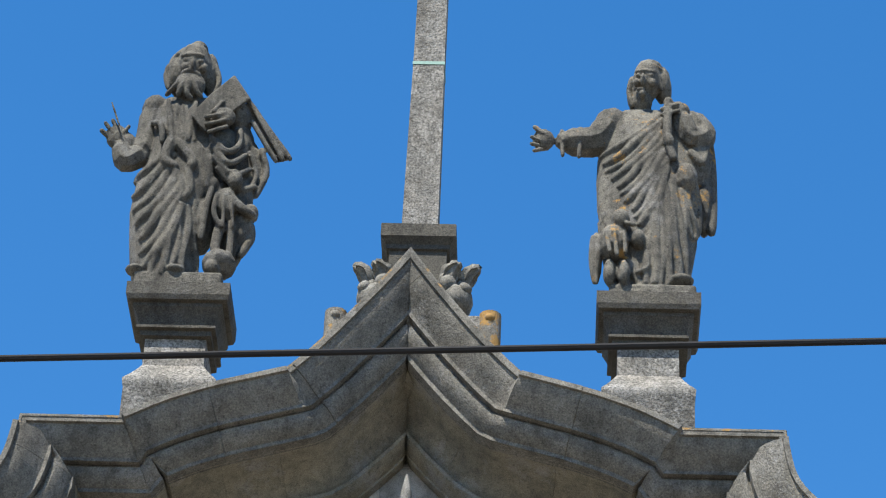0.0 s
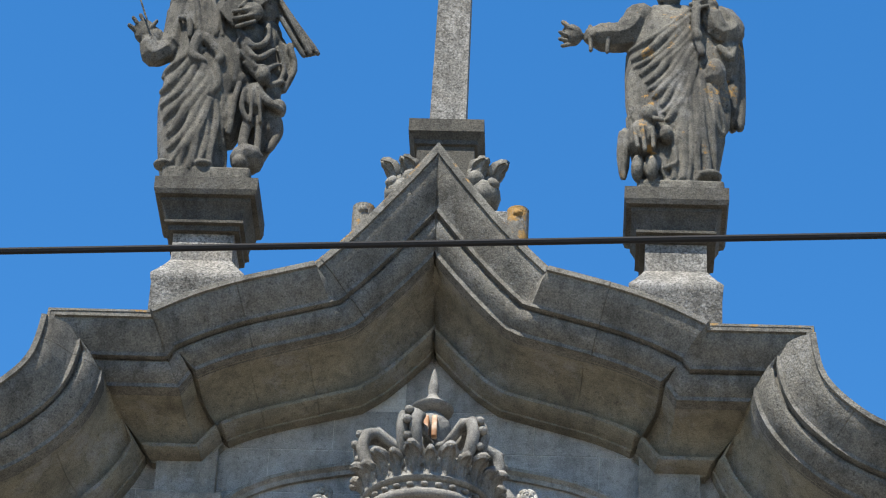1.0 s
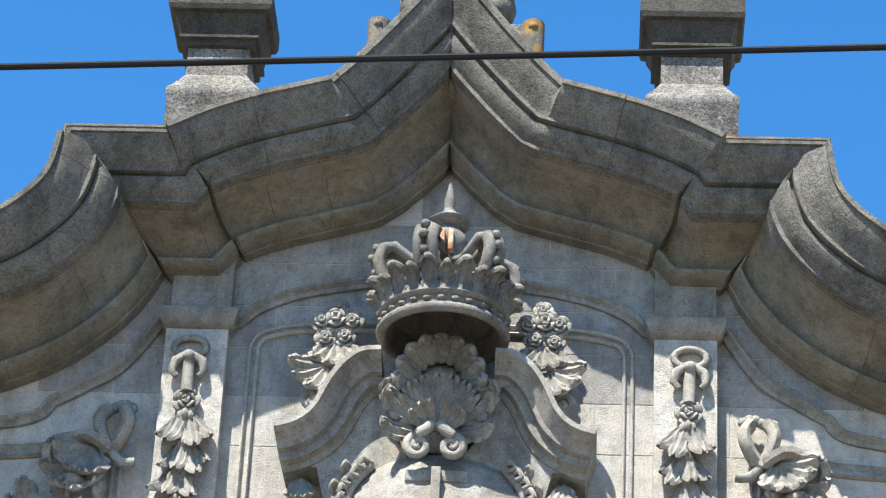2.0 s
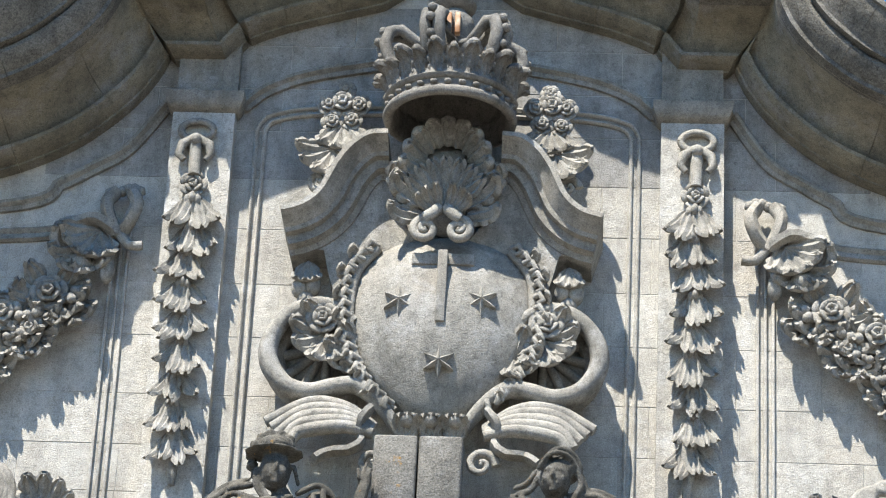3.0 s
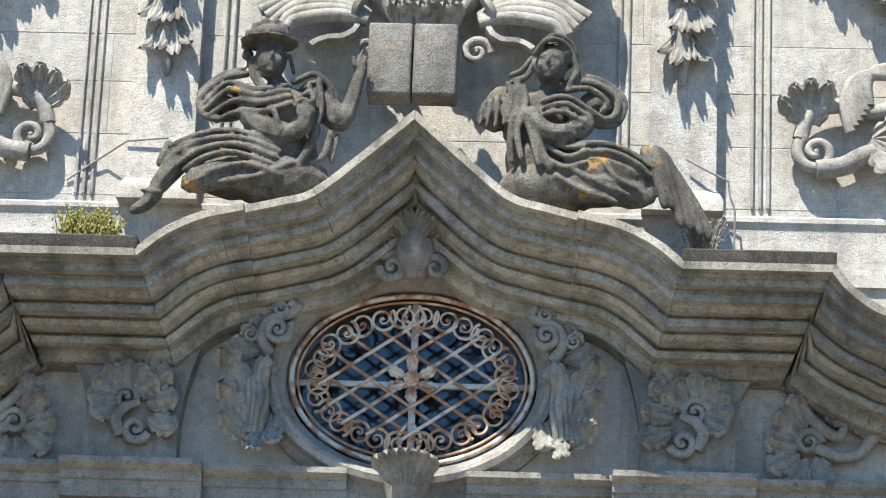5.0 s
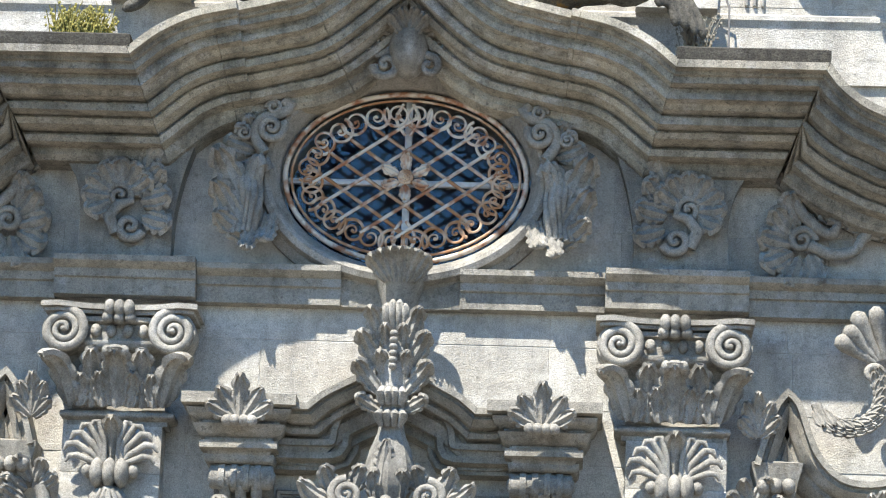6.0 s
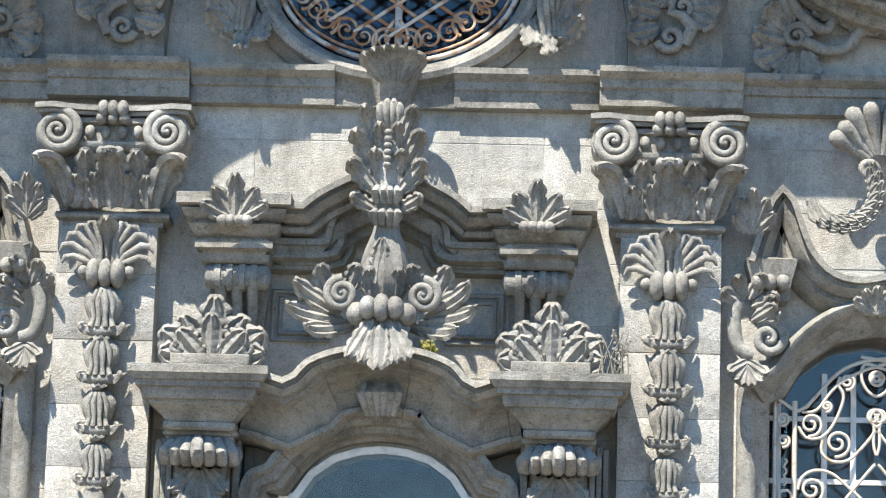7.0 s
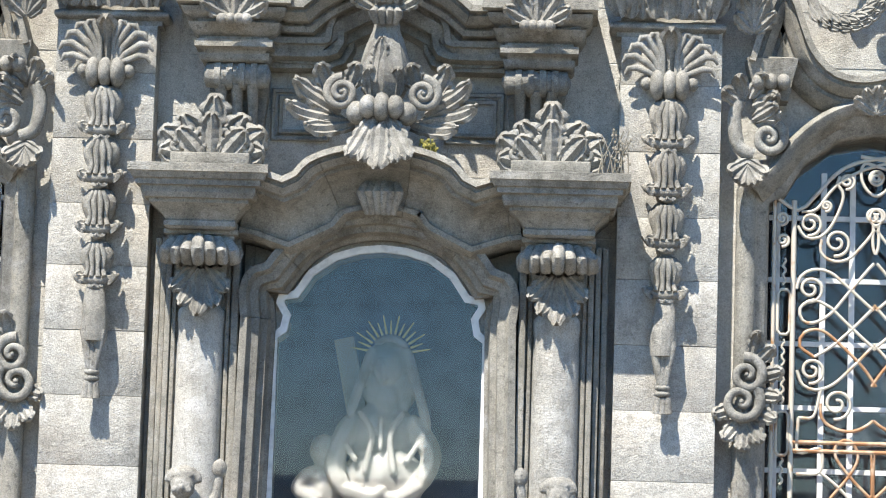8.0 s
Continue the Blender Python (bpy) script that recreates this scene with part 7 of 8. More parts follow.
cluster = thing("scroll_cluster", (0, 0.6, 5.6), "carved granite scrolls and leaves crowning the niche hood", "wall ornament")
bm = bmesh.new()
for x, q in ((-0.11, 0.10), (0, 0.12), (0.11, 0.10)):
    ball(bm, V(x, 0.86, 5.88), (0.075, 0.14, q), 2)
ball(bm, V(-0.2, 0.78, 5.84), (0.09, 0.12, 0.1), 2)
ball(bm, V(0.2, 0.78, 5.84), (0.09, 0.12, 0.1), 2)
part("bud", bm, CARVED, cluster)
for s in (-1, 1):
    bm = bmesh.new()
    scroll(bm, (s * 0.33, 6.0), 0.115, 1.9, radians(90), -s, 0.042, 0.78, 0.05)
    part("scroll", bm, CARVED, cluster)
    for x, z, a, q in ((0.28, 6.06, -20, 0.20), (0.42, 6.00, 24, 0.26), (0.34, 5.86, 62, 0.44), (0.30, 5.80, 84, 0.48), (0.10, 6.00, 5, 0.22), (0.22, 5.78, 104, 0.40)):
        bm = bmesh.new()
        aa = radians(a)
        leaf(bm, V(s * x, 0.66, z), (s * sin(aa), -0.2, cos(aa)), (0, -1, 0.3), q, 0.15, 0.6, 3)
        part("leaf", bm, CARVED, cluster)
    for a in (10, 26):
        bm = bmesh.new()
        aa = radians(180 - s * a)
        leaf(bm, V(s * 0.06, 0.84, 5.80), (sin(aa), -0.35, cos(aa)), (0, -1, 0), 0.44, 0.15, 0.5, 4)
        part("leaf", bm, CARVED, cluster)
bm = bmesh.new()
leaf(bm, V(0, 0.9, 5.74), (0, -0.35, -1), (0, -1, 0), 0.42, 0.18, 0.4, 4)
part("leaf", bm, CARVED, cluster)
for x in (-0.15, -0.09, -0.03, 0.03, 0.09, 0.15):
    bm = bmesh.new()
    tube(bm, [V(x * 0.8, 0.50, 5.32), V(x, 0.64, 5.22), V(x * 0.7, 0.52, 5.06)], [0.03, 0.045, 0.025], 7)
    part("shell_rib", bm, CARVED, cluster)


def niche_jamb():
    t = thing("niche_jamb", (1.43, 0, 0), "granite niche jamb with a rounded shaft and shell capital", "jamb", "niche jambs", "structure")
    bm = bmesh.new()
    course(bm, 1.14, 1.73, -0.02, 0.28, [(0, 0), (0, 4.95)])
    part("pier", bm, MOULD, t)
    for x0, x1, d in ((1.14, 1.20, 0.36), (1.215, 1.25, 0.32), (1.655, 1.69, 0.32), (1.70, 1.745, 0.34), (1.755, 1.80, 0.26), (1.81, 1.86, 0.20)):
        bm = bmesh.new()
        box(bm, x0, x1, 0.0, d, 0, 4.86, 0.008)
        part("fillet", bm, MOULD, t)
    bm = bmesh.new()
    lathe(bm, V(1.45, 0.28, 0), [(0.20, 0), (0.19, 3.9), (0.185, 4.10), (0.195, 4.18), (0.19, 4.25), (0.14, 4.31), (0.05, 4.33)], 28)
    part("shaft", bm, WALL, t)
    bm = bmesh.new()
    course(bm, 1.27, 1.63, 0.0, 0.40, [(-0.04, 4.28), (0, 4.42), (0.03, 4.6), (0.04, 4.78)])
    part("capital", bm, MOULD, t)
    bm = bmesh.new()
    course(bm, 1.22, 1.68, 0.0, 0.52, [(0.0, 4.80), (0.04, 4.81), (0.04, 4.84), (0.07, 4.85), (0.07, 4.89)])
    part("abacus", bm, MOULD, t, sharp=20)
    for x in (-0.27, -0.18, -0.09, 0.0, 0.09, 0.18, 0.27):
        bm = bmesh.new()
        k = 1 - 0.9 * abs(x)
        tube(bm, [V(1.45 + x * 0.55, 0.48, 4.80), V(1.45 + x * 0.8, 0.62 * k + 0.08, 4.79), V(1.45 + x, 0.66 * k + 0.10, 4.71), V(1.45 + x * 1.05, 0.60 * k + 0.08, 4.62 + 0.1 * abs(x)), V(1.45 + x * 0.9, 0.48, 4.60 + 0.1 * abs(x))], [0.03, 0.05, 0.056, 0.05, 0.025], 9)
        part("shell_rib", bm, CARVED, t)
    for a, z, q in ((-42, 4.60, 0.26), (42, 4.60, 0.26), (-20, 4.58, 0.32), (20, 4.58, 0.32), (0, 4.60, 0.40)):
        bm = bmesh.new()
        aa = radians(180 + a)
        leaf(bm, V(1.45 + 0.06 * sin(aa), 0.46, z), (sin(aa), -0.12, cos(aa)), (0, -1, 0), q, 0.14, 0.5, 3)
        part("leaf", bm, CARVED, t)
    for s in (-1, 1):
        bm = bmesh.new()
        scroll(bm, (1.45 + s * 0.27, 4.72), 0.08, 1.4, radians(90), s, 0.035, 0.46)
        part("curl", bm, CARVED, t)
    return t


mirrored(niche_jamb())

# ---- glazed niche with its figures ----
niche = thing("window_2", (0, 0, 2.0), "glazed niche with a white metal frame", "window", kind="structure")
bm = bmesh.new()
loop = [Vector(p) for p in NICHE]
sweep(bm, loop, [(0.05, -0.005), (0.05, 0.055)], back=0.0)
part("frame", bm, WHITE, niche, "white painted metal frame")
bm = bmesh.new()
shell_solid(bm, [(x, z) for x, z in NICHE], [], 0.008, 0.014)
pane = part("pane", bm, GLASS, niche, "clear glass")
pane.visible_shadow = False
bm = bmesh.new()
box(bm, -1.1, 1.1, -0.745, -0.735, 1.9, 5.0)
part("niche_back", bm, plain("blue_grey_plaster", (0.09, 0.12, 0.16), 0.8, scale=4), niche)
for x, z in ((-0.94, 4.12), (0.94, 4.04), (-0.96, 3.95), (0.93, 2.98)):
    bm = bmesh.new()
    tube(bm, [V(x, 0.07, z), V(x, 0.07, z + 0.08)], 0.022, 8)
    box(bm, x - 0.05, x + 0.05, 0.04, 0.065, z + 0.02, z + 0.06)
    part("hinge", bm, RUST, niche, "rusty hinge")

bm = bmesh.new()
f = world_point
head(bm, 0.06, 3.90, -0.28, 0.15, -0.04)
lumps(bm, f, 1, 1, [(0.06, 3.62, -0.34, 0.11, 0.16, 0.11), (0.02, 3.32, -0.40, 0.30, 0.30, 0.18), (0.05, 2.95, -0.36, 0.36, 0.30, 0.22), (0.0, 2.5, -0.34, 0.62, 0.36, 0.26), (0.07, 3.96, -0.36, 0.18, 0.19, 0.16), (0.16, 3.72, -0.40, 0.14, 0.22, 0.12), (-0.05, 3.74, -0.40, 0.12, 0.2, 0.12)])
strands(bm, f, [((0.11, 0.08), (-0.22, 3.44, -0.36), (-0.36, 3.10, -0.26), (-0.28, 2.86, -0.18)), ((0.08, 0.05), (-0.28, 2.86, -0.18), (-0.05, 2.80, -0.12), (0.06, 2.86, -0.10)), ((0.11, 0.08), (0.28, 3.42, -0.36), (0.44, 3.16, -0.26), (0.36, 2.90, -0.18)), ((0.08, 0.05), (0.36, 2.90, -0.18), (0.20, 2.80, -0.12), (0.08, 2.80, -0.10)),
                (0.045, (-0.08, 4.02, -0.26), (-0.16, 3.78, -0.28), (-0.24, 3.50, -0.26)), (0.045, (0.22, 4.02, -0.28), (0.30, 3.74, -0.30), (0.40, 3.40, -0.28)), (0.035, (-0.04, 4.08, -0.20), (0.08, 4.12, -0.18), (0.2, 4.06, -0.22)),
                (0.03, (-0.16, 3.5, -0.22), (-0.06, 3.32, -0.2), (-0.10, 3.0, -0.14)), (0.03, (0.2, 3.5, -0.22), (0.10, 3.30, -0.2), (0.14, 3.0, -0.14)), (0.03, (0.02, 3.46, -0.22), (0.02, 3.2, -0.18)), (0.035, (0.36, 3.3, -0.26), (0.24, 3.1, -0.18)), (0.035, (-0.32, 3.3, -0.26), (-0.18, 3.1, -0.18)),
                (0.05, (-0.4, 2.66, -0.14), (0.0, 2.56, -0.08), (0.44, 2.66, -0.14)), (0.05, (-0.44, 2.48, -0.12), (0.0, 2.36, -0.08), (0.46, 2.5, -0.12))])
carve(single("statue", bm, PLASTER, (0.03, -0.4, 2.05), "painted statue of a seated draped figure behind glass", "statue"), 0.014, 1)
bm = bmesh.new()
lumps(bm, f, 1, 1, [(-0.46, 3.18, -0.32, 0.12, 0.14, 0.12), (-0.45, 2.85, -0.36, 0.17, 0.24, 0.15), (-0.5, 2.4, -0.36, 0.2, 0.4, 0.18)])
strands(bm, f, [((0.07, 0.05), (-0.56, 3.0, -0.3), (-0.66, 2.85, -0.24), (-0.5, 2.76, -0.18)), ((0.07, 0.05), (-0.34, 3.0, -0.3), (-0.25, 2.85, -0.22), (-0.12, 2.88, -0.18))])
carve(single("statue", bm, PLASTER, (-0.46, -0.36, 2.0), "small painted statue kneeling behind the niche glass", "statue"), 0.022, 1)
bm = bmesh.new()
vs = [(-0.42, 4.12), (-0.26, 4.16), (-0.06, 3.2), (-0.22, 3.16)]
shell_solid(bm, vs, [], -0.66, -0.54)
single("wooden_beam", bm, PLASTER, (-0.25, -0.6, 3.2), "pale painted beam leaning behind the niche figure", "beam")
halo = thing("ray_crown", (0.06, -0.45, 4.1), "thin gilt ray crown behind the seated statue's head", "ray crown")
for i in range(15):
    a = radians(-80 + 160 * i / 14)
    bm = bmesh.new()
    tube(bm, [V(0.06 + 0.18 * sin(a), -0.46, 4.0 + 0.18 * cos(a)), V(0.06 + (0.34 - 0.05 * (i % 2)) * sin(a), -0.46, 4.0 + (0.34 - 0.05 * (i % 2)) * cos(a))], [0.012, 0.005], 5)
    part("ray", bm, plain("dull_gilt", (0.5, 0.4, 0.2), 0.5, 0.3) if i == 0 else bpy.data.materials["dull_gilt"], halo)


def putto():
    bm = bmesh.new()
    lumps(bm, f, 1, 1, [(1.50, 2.80, 0.66, 0.10, 0.11, 0.1), (1.50, 2.89, 0.62, 0.12, 0.07, 0.11), (1.50, 2.48, 0.58, 0.16, 0.2, 0.14), (1.5, 2.2, 0.56, 0.18, 0.2, 0.15), (1.5, 2.79, 0.77, 0.02, 0.025, 0.02), (1.44, 2.77, 0.74, 0.03, 0.03, 0.02), (1.56, 2.77, 0.74, 0.03, 0.03, 0.02)])
    for i in range(8):
        a = pi * i / 7
        ball(bm, V(1.5 + 0.12 * cos(a), 0.64, 2.86 + 0.08 * sin(a)), 0.04, 1)
    strands(bm, f, [((0.06, 0.05), (1.40, 2.62, 0.62), (1.28, 2.55, 0.72), (1.24, 2.72, 0.74)), (0.05, (1.22, 2.72, 0.74), (1.2, 2.86, 0.74)), (0.08, (1.2, 2.93, 0.74), (1.2, 2.97, 0.74)), ((0.06, 0.05), (1.6, 2.6, 0.6), (1.68, 2.45, 0.66)), (0.05, (1.42, 2.1, 0.6), (1.4, 1.9, 0.62)), (0.05, (1.58, 2.1, 0.6), (1.6, 1.9, 0.62))])
    box(bm, 1.28, 1.72, 0.2, 0.8, 1.6, 1.95)
    return carve(single("cherub_sculpture", bm, CARVED, (1.45, 0.5, 1.6), "granite cherub sculpture holding a cup against the niche jamb", "sculpture", "cherubs"), 0.014, 1)


mirrored(putto())

# ---- tall side windows ----
def side_window():
    t = thing("window_3", (4.05, 0, 2.0), "tall arched side window with a moulded granite surround", "window", "side windows", "structure")
    bm = bmesh.new()
    sweep(bm, [Vector(p) for p in SIDE_WINDOW], [(0.06, -0.26), (0.14, -0.24), (0.17, -0.18), (0.14, -0.12), (0.10, -0.10), (0.08, -0.03), (0.03, 0.0)], back=-0.3)
    part("surround", bm, CARVED, t)
    bm = bmesh.new()
    shell_solid(bm, SIDE_WINDOW, [], -0.30, -0.29)
    p = part("pane", bm, GLASS, t, "dark glass")
    p.visible_shadow = False
    for x in (3.24, 3.62, 3.86, 4.24, 4.62):
        bm = bmesh.new()
        box(bm, x, x + 0.045, -0.29, -0.24, 2.0, 5.6)
        part("glazing_bar", bm, WHITE, t, "white glazing bar")
    for z in (2.5, 3.1, 3.62, 4.15, 4.68, 5.2):
        bm = bmesh.new()
        box(bm, 3.17, 4.93, -0.288, -0.242, z, z + 0.04)
        part("glazing_bar", bm, WHITE, t, "white glazing bar")
    # shade of the room as a near-black sheet, not a modelled interior
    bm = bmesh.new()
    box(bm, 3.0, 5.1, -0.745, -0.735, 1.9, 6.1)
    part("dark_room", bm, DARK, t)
    return t


def side_grille():
    t = thing("window_grille", (4.05, 0.0, 2.0), "scrolled wrought iron grille over a tall side window", "grille", "side window grilles")

    def rod(x0, z0, x1, z1, r_=0.014, mat=CREAM):
        bm = bmesh.new()
        tube(bm, [V(x0, 0.0, z0), V(x1, 0.0, z1)], r_, 6)
        part("bar", bm, mat, t)

    def strand(line, r_, mat=CREAM, kind="scroll"):
        """One bent rod and its twin across the window's axis."""
        for s in (1, -1):
            bm = bmesh.new()
            tube(bm, [V(4.05 + s * (x - 4.05), 0.0, z) for x, z in line], r_, 6)
            part(kind, bm, mat, t)

    for x, r_ in ((3.22, 0.016), (3.38, 0.022)):
        strand([(x, 2.0), (x, 5.33)], r_, CREAM, "bar")
    top = smooth_path([(3.21, 5.37), (3.41, 5.25), (3.54, 5.36), (3.72, 5.56), (3.90, 5.66), (4.18, 5.71)], 0.06)
    strand([(p.x, p.y) for p in top], 0.016, CREAM, "arch_bar")
    for z in (3.34, 3.27, 2.3):
        rod(3.38, z, 8.10 - 3.38, z, 0.017, RUST)
    for c, r_ in (((3.51, 5.14), 0.102), ((3.81, 5.50), 0.069), ((3.73, 4.99), 0.116), ((3.52, 4.60), 0.111), ((3.54, 3.93), 0.111), ((3.75, 3.66), 0.130), ((3.28, 5.18), 0.056), ((3.29, 5.00), 0.056), ((4.05, 5.54), 0.065), ((4.03, 5.21), 0.083), ((3.64, 5.29), 0.046)):
        line = []
        for j in range(27):
            a, q = radians(-100 + 560 * j / 26), r_ * (1 - 0.78 * j / 26)
            line.append((c[0] + q * cos(a), c[1] + q * sin(a)))
        strand(line, 0.0135)
    for k, pts in enumerate(([(3.41, 5.12), (3.47, 5.03), (3.59, 5.03), (3.70, 5.15), (3.78, 5.37), (3.73, 5.48), (3.75, 5.54)],
                                [(3.61, 5.01), (3.60, 4.91), (3.68, 4.84), (3.82, 4.85), (3.96, 4.99), (4.07, 5.14)],
                                [(3.41, 4.60), (3.44, 4.70), (3.54, 4.76), (3.68, 4.74), (3.83, 4.62), (4.01, 4.46), (4.20, 4.30)],
                                [(3.69, 4.45), (3.55, 4.51), (3.44, 4.44), (3.46, 4.34), (3.55, 4.32), (3.69, 4.40), (3.83, 4.57), (4.01, 4.79), (4.19, 4.98)],
                                [(3.69, 4.45), (3.88, 4.27), (4.06, 4.11), (4.20, 3.98)],
                                [(3.56, 4.04), (3.44, 4.13), (3.48, 4.24), (3.62, 4.26), (3.79, 4.13), (3.97, 3.95), (4.11, 3.74), (4.21, 3.56)],
                                [(3.42, 3.93), (3.47, 3.81), (3.58, 3.77), (3.72, 3.82), (3.88, 3.97), (4.06, 4.16), (4.20, 4.30)],
                                [(3.56, 4.04), (3.69, 4.12), (3.88, 4.29), (4.06, 4.48), (4.19, 4.63)],
                                [(3.62, 3.66), (3.63, 3.54), (3.73, 3.46), (3.89, 3.44), (4.05, 3.53), (4.18, 3.72)],
                                [(4.03, 5.14), (4.03, 4.95), (4.10, 4.81), (4.19, 4.72)],
                                [(3.44, 5.24), (3.56, 5.26), (3.72, 5.46), (3.95, 5.60), (4.18, 5.65)],
                                [(4.11, 5.61), (3.95, 5.65), (3.93, 5.51), (4.02, 5.39), (4.18, 5.40)],
                                [(3.71, 2.89), (3.87, 3.09), (3.93, 3.23), (3.87, 3.36), (3.76, 3.34), (3.75, 3.22), (3.89, 3.04), (4.03, 2.90)],
                                [(4.03, 2.90), (4.19, 3.14), (4.21, 3.28), (4.12, 3.35), (4.05, 3.23), (4.17, 3.05)],
                                [(3.44, 3.54), (3.56, 3.55), (3.61, 3.73), (3.62, 3.77)],
                                [(3.44, 3.54), (3.44, 3.26), (3.62, 3.29), (3.62, 3.10), (3.43, 3.08)],
                                [(3.62, 3.10), (3.76, 2.99), (3.85, 2.90)])):
        line = [(p.x, p.y) for p in smooth_path(pts, 0.04) if p.x < 4.07]
        strand(line, 0.0135, RUST if k in (5, 8, 12, 13) else CREAM)
    for z in (4.85, 4.18, 3.87, 3.21, 2.34):
        strand([(3.306 + 0.014 * sin(j * 1.7), z - 0.022 * j) for j in range(11)], 0.010, CREAM, "twist")
    for z0, z1 in ((4.25, 4.56), (3.26, 3.56)):
        x = 3.306
        strand([(x - 0.05, z0), (x - 0.05, z1), (x - 0.025, z1 + 0.03), (x + 0.025, z1 + 0.03), (x + 0.05, z1), (x + 0.05, z0), (x + 0.025, z0 - 0.03), (x - 0.025, z0 - 0.03), (x - 0.05, z0)], 0.013, CREAM, "link")
    return t


mirrored(side_window())
mirrored(side_grille())


def window_ornament():
    t = thing("window_ornament", (3.2, 0, 3.4), "carved granite scrolls, leaves and pendant beside a side window", "wall ornament", "side window ornaments")
    bm = bmesh.new()
    scroll(bm, (3.14, 5.80), 0.12, 1.5, radians(60), -1, 0.05, 0.26)
    line = smooth_path([(2.90, 6.1), (2.86, 5.95), (2.90, 5.72), (3.02, 5.66)], 0.05)
    tube(bm, [V(p.x, 0.26, p.y) for p in line], 0.06, 7)
    part("curl", bm, CARVED, t)
    for x, z, a, q in ((2.92, 6.08, -60, 0.2), (2.94, 6.12, -20, 0.2), (2.98, 6.12, 30, 0.24), (3.0, 6.06, 70, 0.24), (3.04, 6.0, 100, 0.2), (3.0, 5.94, 60, 0.24), (3.1, 5.96, 20, 0.2)):
        bm = bmesh.new()
        aa = radians(a)
        leaf(bm, V(x, 0.28, z), (sin(aa), -0.3, cos(aa)), (0, -1, 0), q, 0.12, 0.8, 2)
        part("leaf", bm, CARVED, t)
    for a in (-58, -32, -10, 12, 36, 60):
        bm = bmesh.new()
        aa = radians(180 + a)
        leaf(bm, V(2.97 - 0.05 * sin(aa), 0.27, 5.62), (sin(aa) * 0.9, -0.3, cos(aa)), (0, -1, -0.2), 0.28, 0.11, 0.9, 2)
        part("tassel_leaf", bm, CARVED, t)
    bm = bmesh.new()
    tube(bm, [V(2.98, 0.10, 5.4), V(2.98, 0.10, 2.0)], 0.085, 10)
    part("shaft", bm, MOULD, t)
    bm = bmesh.new()
    box(bm, 3.08, 3.12, 0.0, 0.08, 2.0, 5.2, 0.01)
    part("fillet", bm, MOULD, t)
    for c, r_, st in (((3.00, 3.86), 0.13, 100), ((2.96, 3.64), 0.15, 60)):
        bm = bmesh.new()
        scroll(bm, c, r_, 1.5, radians(st), -1, 0.05, 0.20)
        part("curl", bm, CARVED, t)
    for x, z, a in ((3.06, 4.0, 10), (3.12, 3.94, 45), (3.16, 3.84, 75), (3.14, 3.72, 100), (3.12, 3.6, 120), (3.06, 3.5, 150), (2.98, 3.46, 185), (2.9, 3.5, 215), (2.86, 3.6, 250)):
        bm = bmesh.new()
        aa = radians(a)
        leaf(bm, V(x - 0.08 * sin(aa), 0.16, z), (sin(aa), -0.25, cos(aa)), (0, -1, 0), 0.22, 0.12, 0.7, 3)
        part("leaf", bm, CARVED, t)
    # broken gable, wreath and shell above the window
    bm = bmesh.new()
    line = smooth_path([(2.97, 6.44), (3.05, 6.71), (3.14, 6.96), (3.24, 7.08, 1), (3.35, 6.97), (3.43, 6.74), (3.52, 6.53), (3.69, 6.36), (3.92, 6.32), (4.19, 6.38)], 0.07)
    sweep(bm, line, [(0.34, 0), (0.34, 0.05), (0.28, 0.055), (0.28, 0.09), (0.31, 0.095), (0.24, 0.16), (0.18, 0.165), (0.18, 0.20), (0.21, 0.205), (0.12, 0.28), (0.06, 0.30)])
    part("gable_moulding", bm, MOULD, t)
    bm = bmesh.new()
    course(bm, 3.02, 3.30, -0.02, 0.24, [(0, 6.12), (0.03, 6.30), (0.06, 6.40), (0.07, 6.46), (0.02, 6.48)])
    part("bracket", bm, MOULD, t)
    for x in (3.05, 3.15, 3.25):
        bm = bmesh.new()
        ball(bm, V(x, 0.32, 6.26), (0.06, 0.08, 0.07), 2)
        part("bead", bm, CARVED, t)
    for a, q in ((-48, 0.2), (-22, 0.28), (0, 0.34), (22, 0.28), (48, 0.22)):
        bm = bmesh.new()
        aa = radians(a)
        leaf(bm, V(3.0, 0.34, 6.66), (sin(aa), -0.15, cos(aa)), (0, -1, 0), q, 0.12, 0.5, 3)
        part("leaf", bm, CARVED, t)
    bm = bmesh.new()
    ring = arc(3.73, 7.02, 0.27, 0.26, 195, 385, 24)
    tube(bm, [V(p.x, 0.34, p.y) for p in ring], 0.045, 8)
    part("wreath_band", bm, CARVED, t)
    for k in range(1, 24):
        bm = bmesh.new()
        a = radians(195 + 190 * k / 24)
        o = 0.03 if k % 2 else -0.03
        leaf(bm, V(3.73 + (0.27 + o) * cos(a), 0.37, 7.02 + (0.26 + o) * sin(a)), (-sin(a), -0.1, cos(a)), (0, -1, 0), 0.15, 0.09, 0.3, 2)
        part("wreath_leaf", bm, CARVED, t)
    bm = bmesh.new()
    scroll(bm, (3.94, 7.22), 0.08, 1.4, radians(270), 1, 0.04, 0.3)
    part("curl", bm, CARVED, t)
    for a in (-62, -46, -30, -10, 10, 30, 46, 62):
        bm = bmesh.new()
        aa = radians(a)
        x, z = 4.05 + 0.10 * sin(aa), 7.30 + 0.06 * cos(aa)
        q = 0.42 if abs(a) < 40 else 0.36
        tube(bm, [V(x + q * k * sin(aa), 0.26 + 0.12 * k * k, z + q * k * cos(aa)) for k in (0.0, 0.4, 0.8, 0.95, 1.02)], [0.03, 0.05, 0.075, 0.07, 0.03], 8)
        part("shell_rib", bm, CARVED, t)
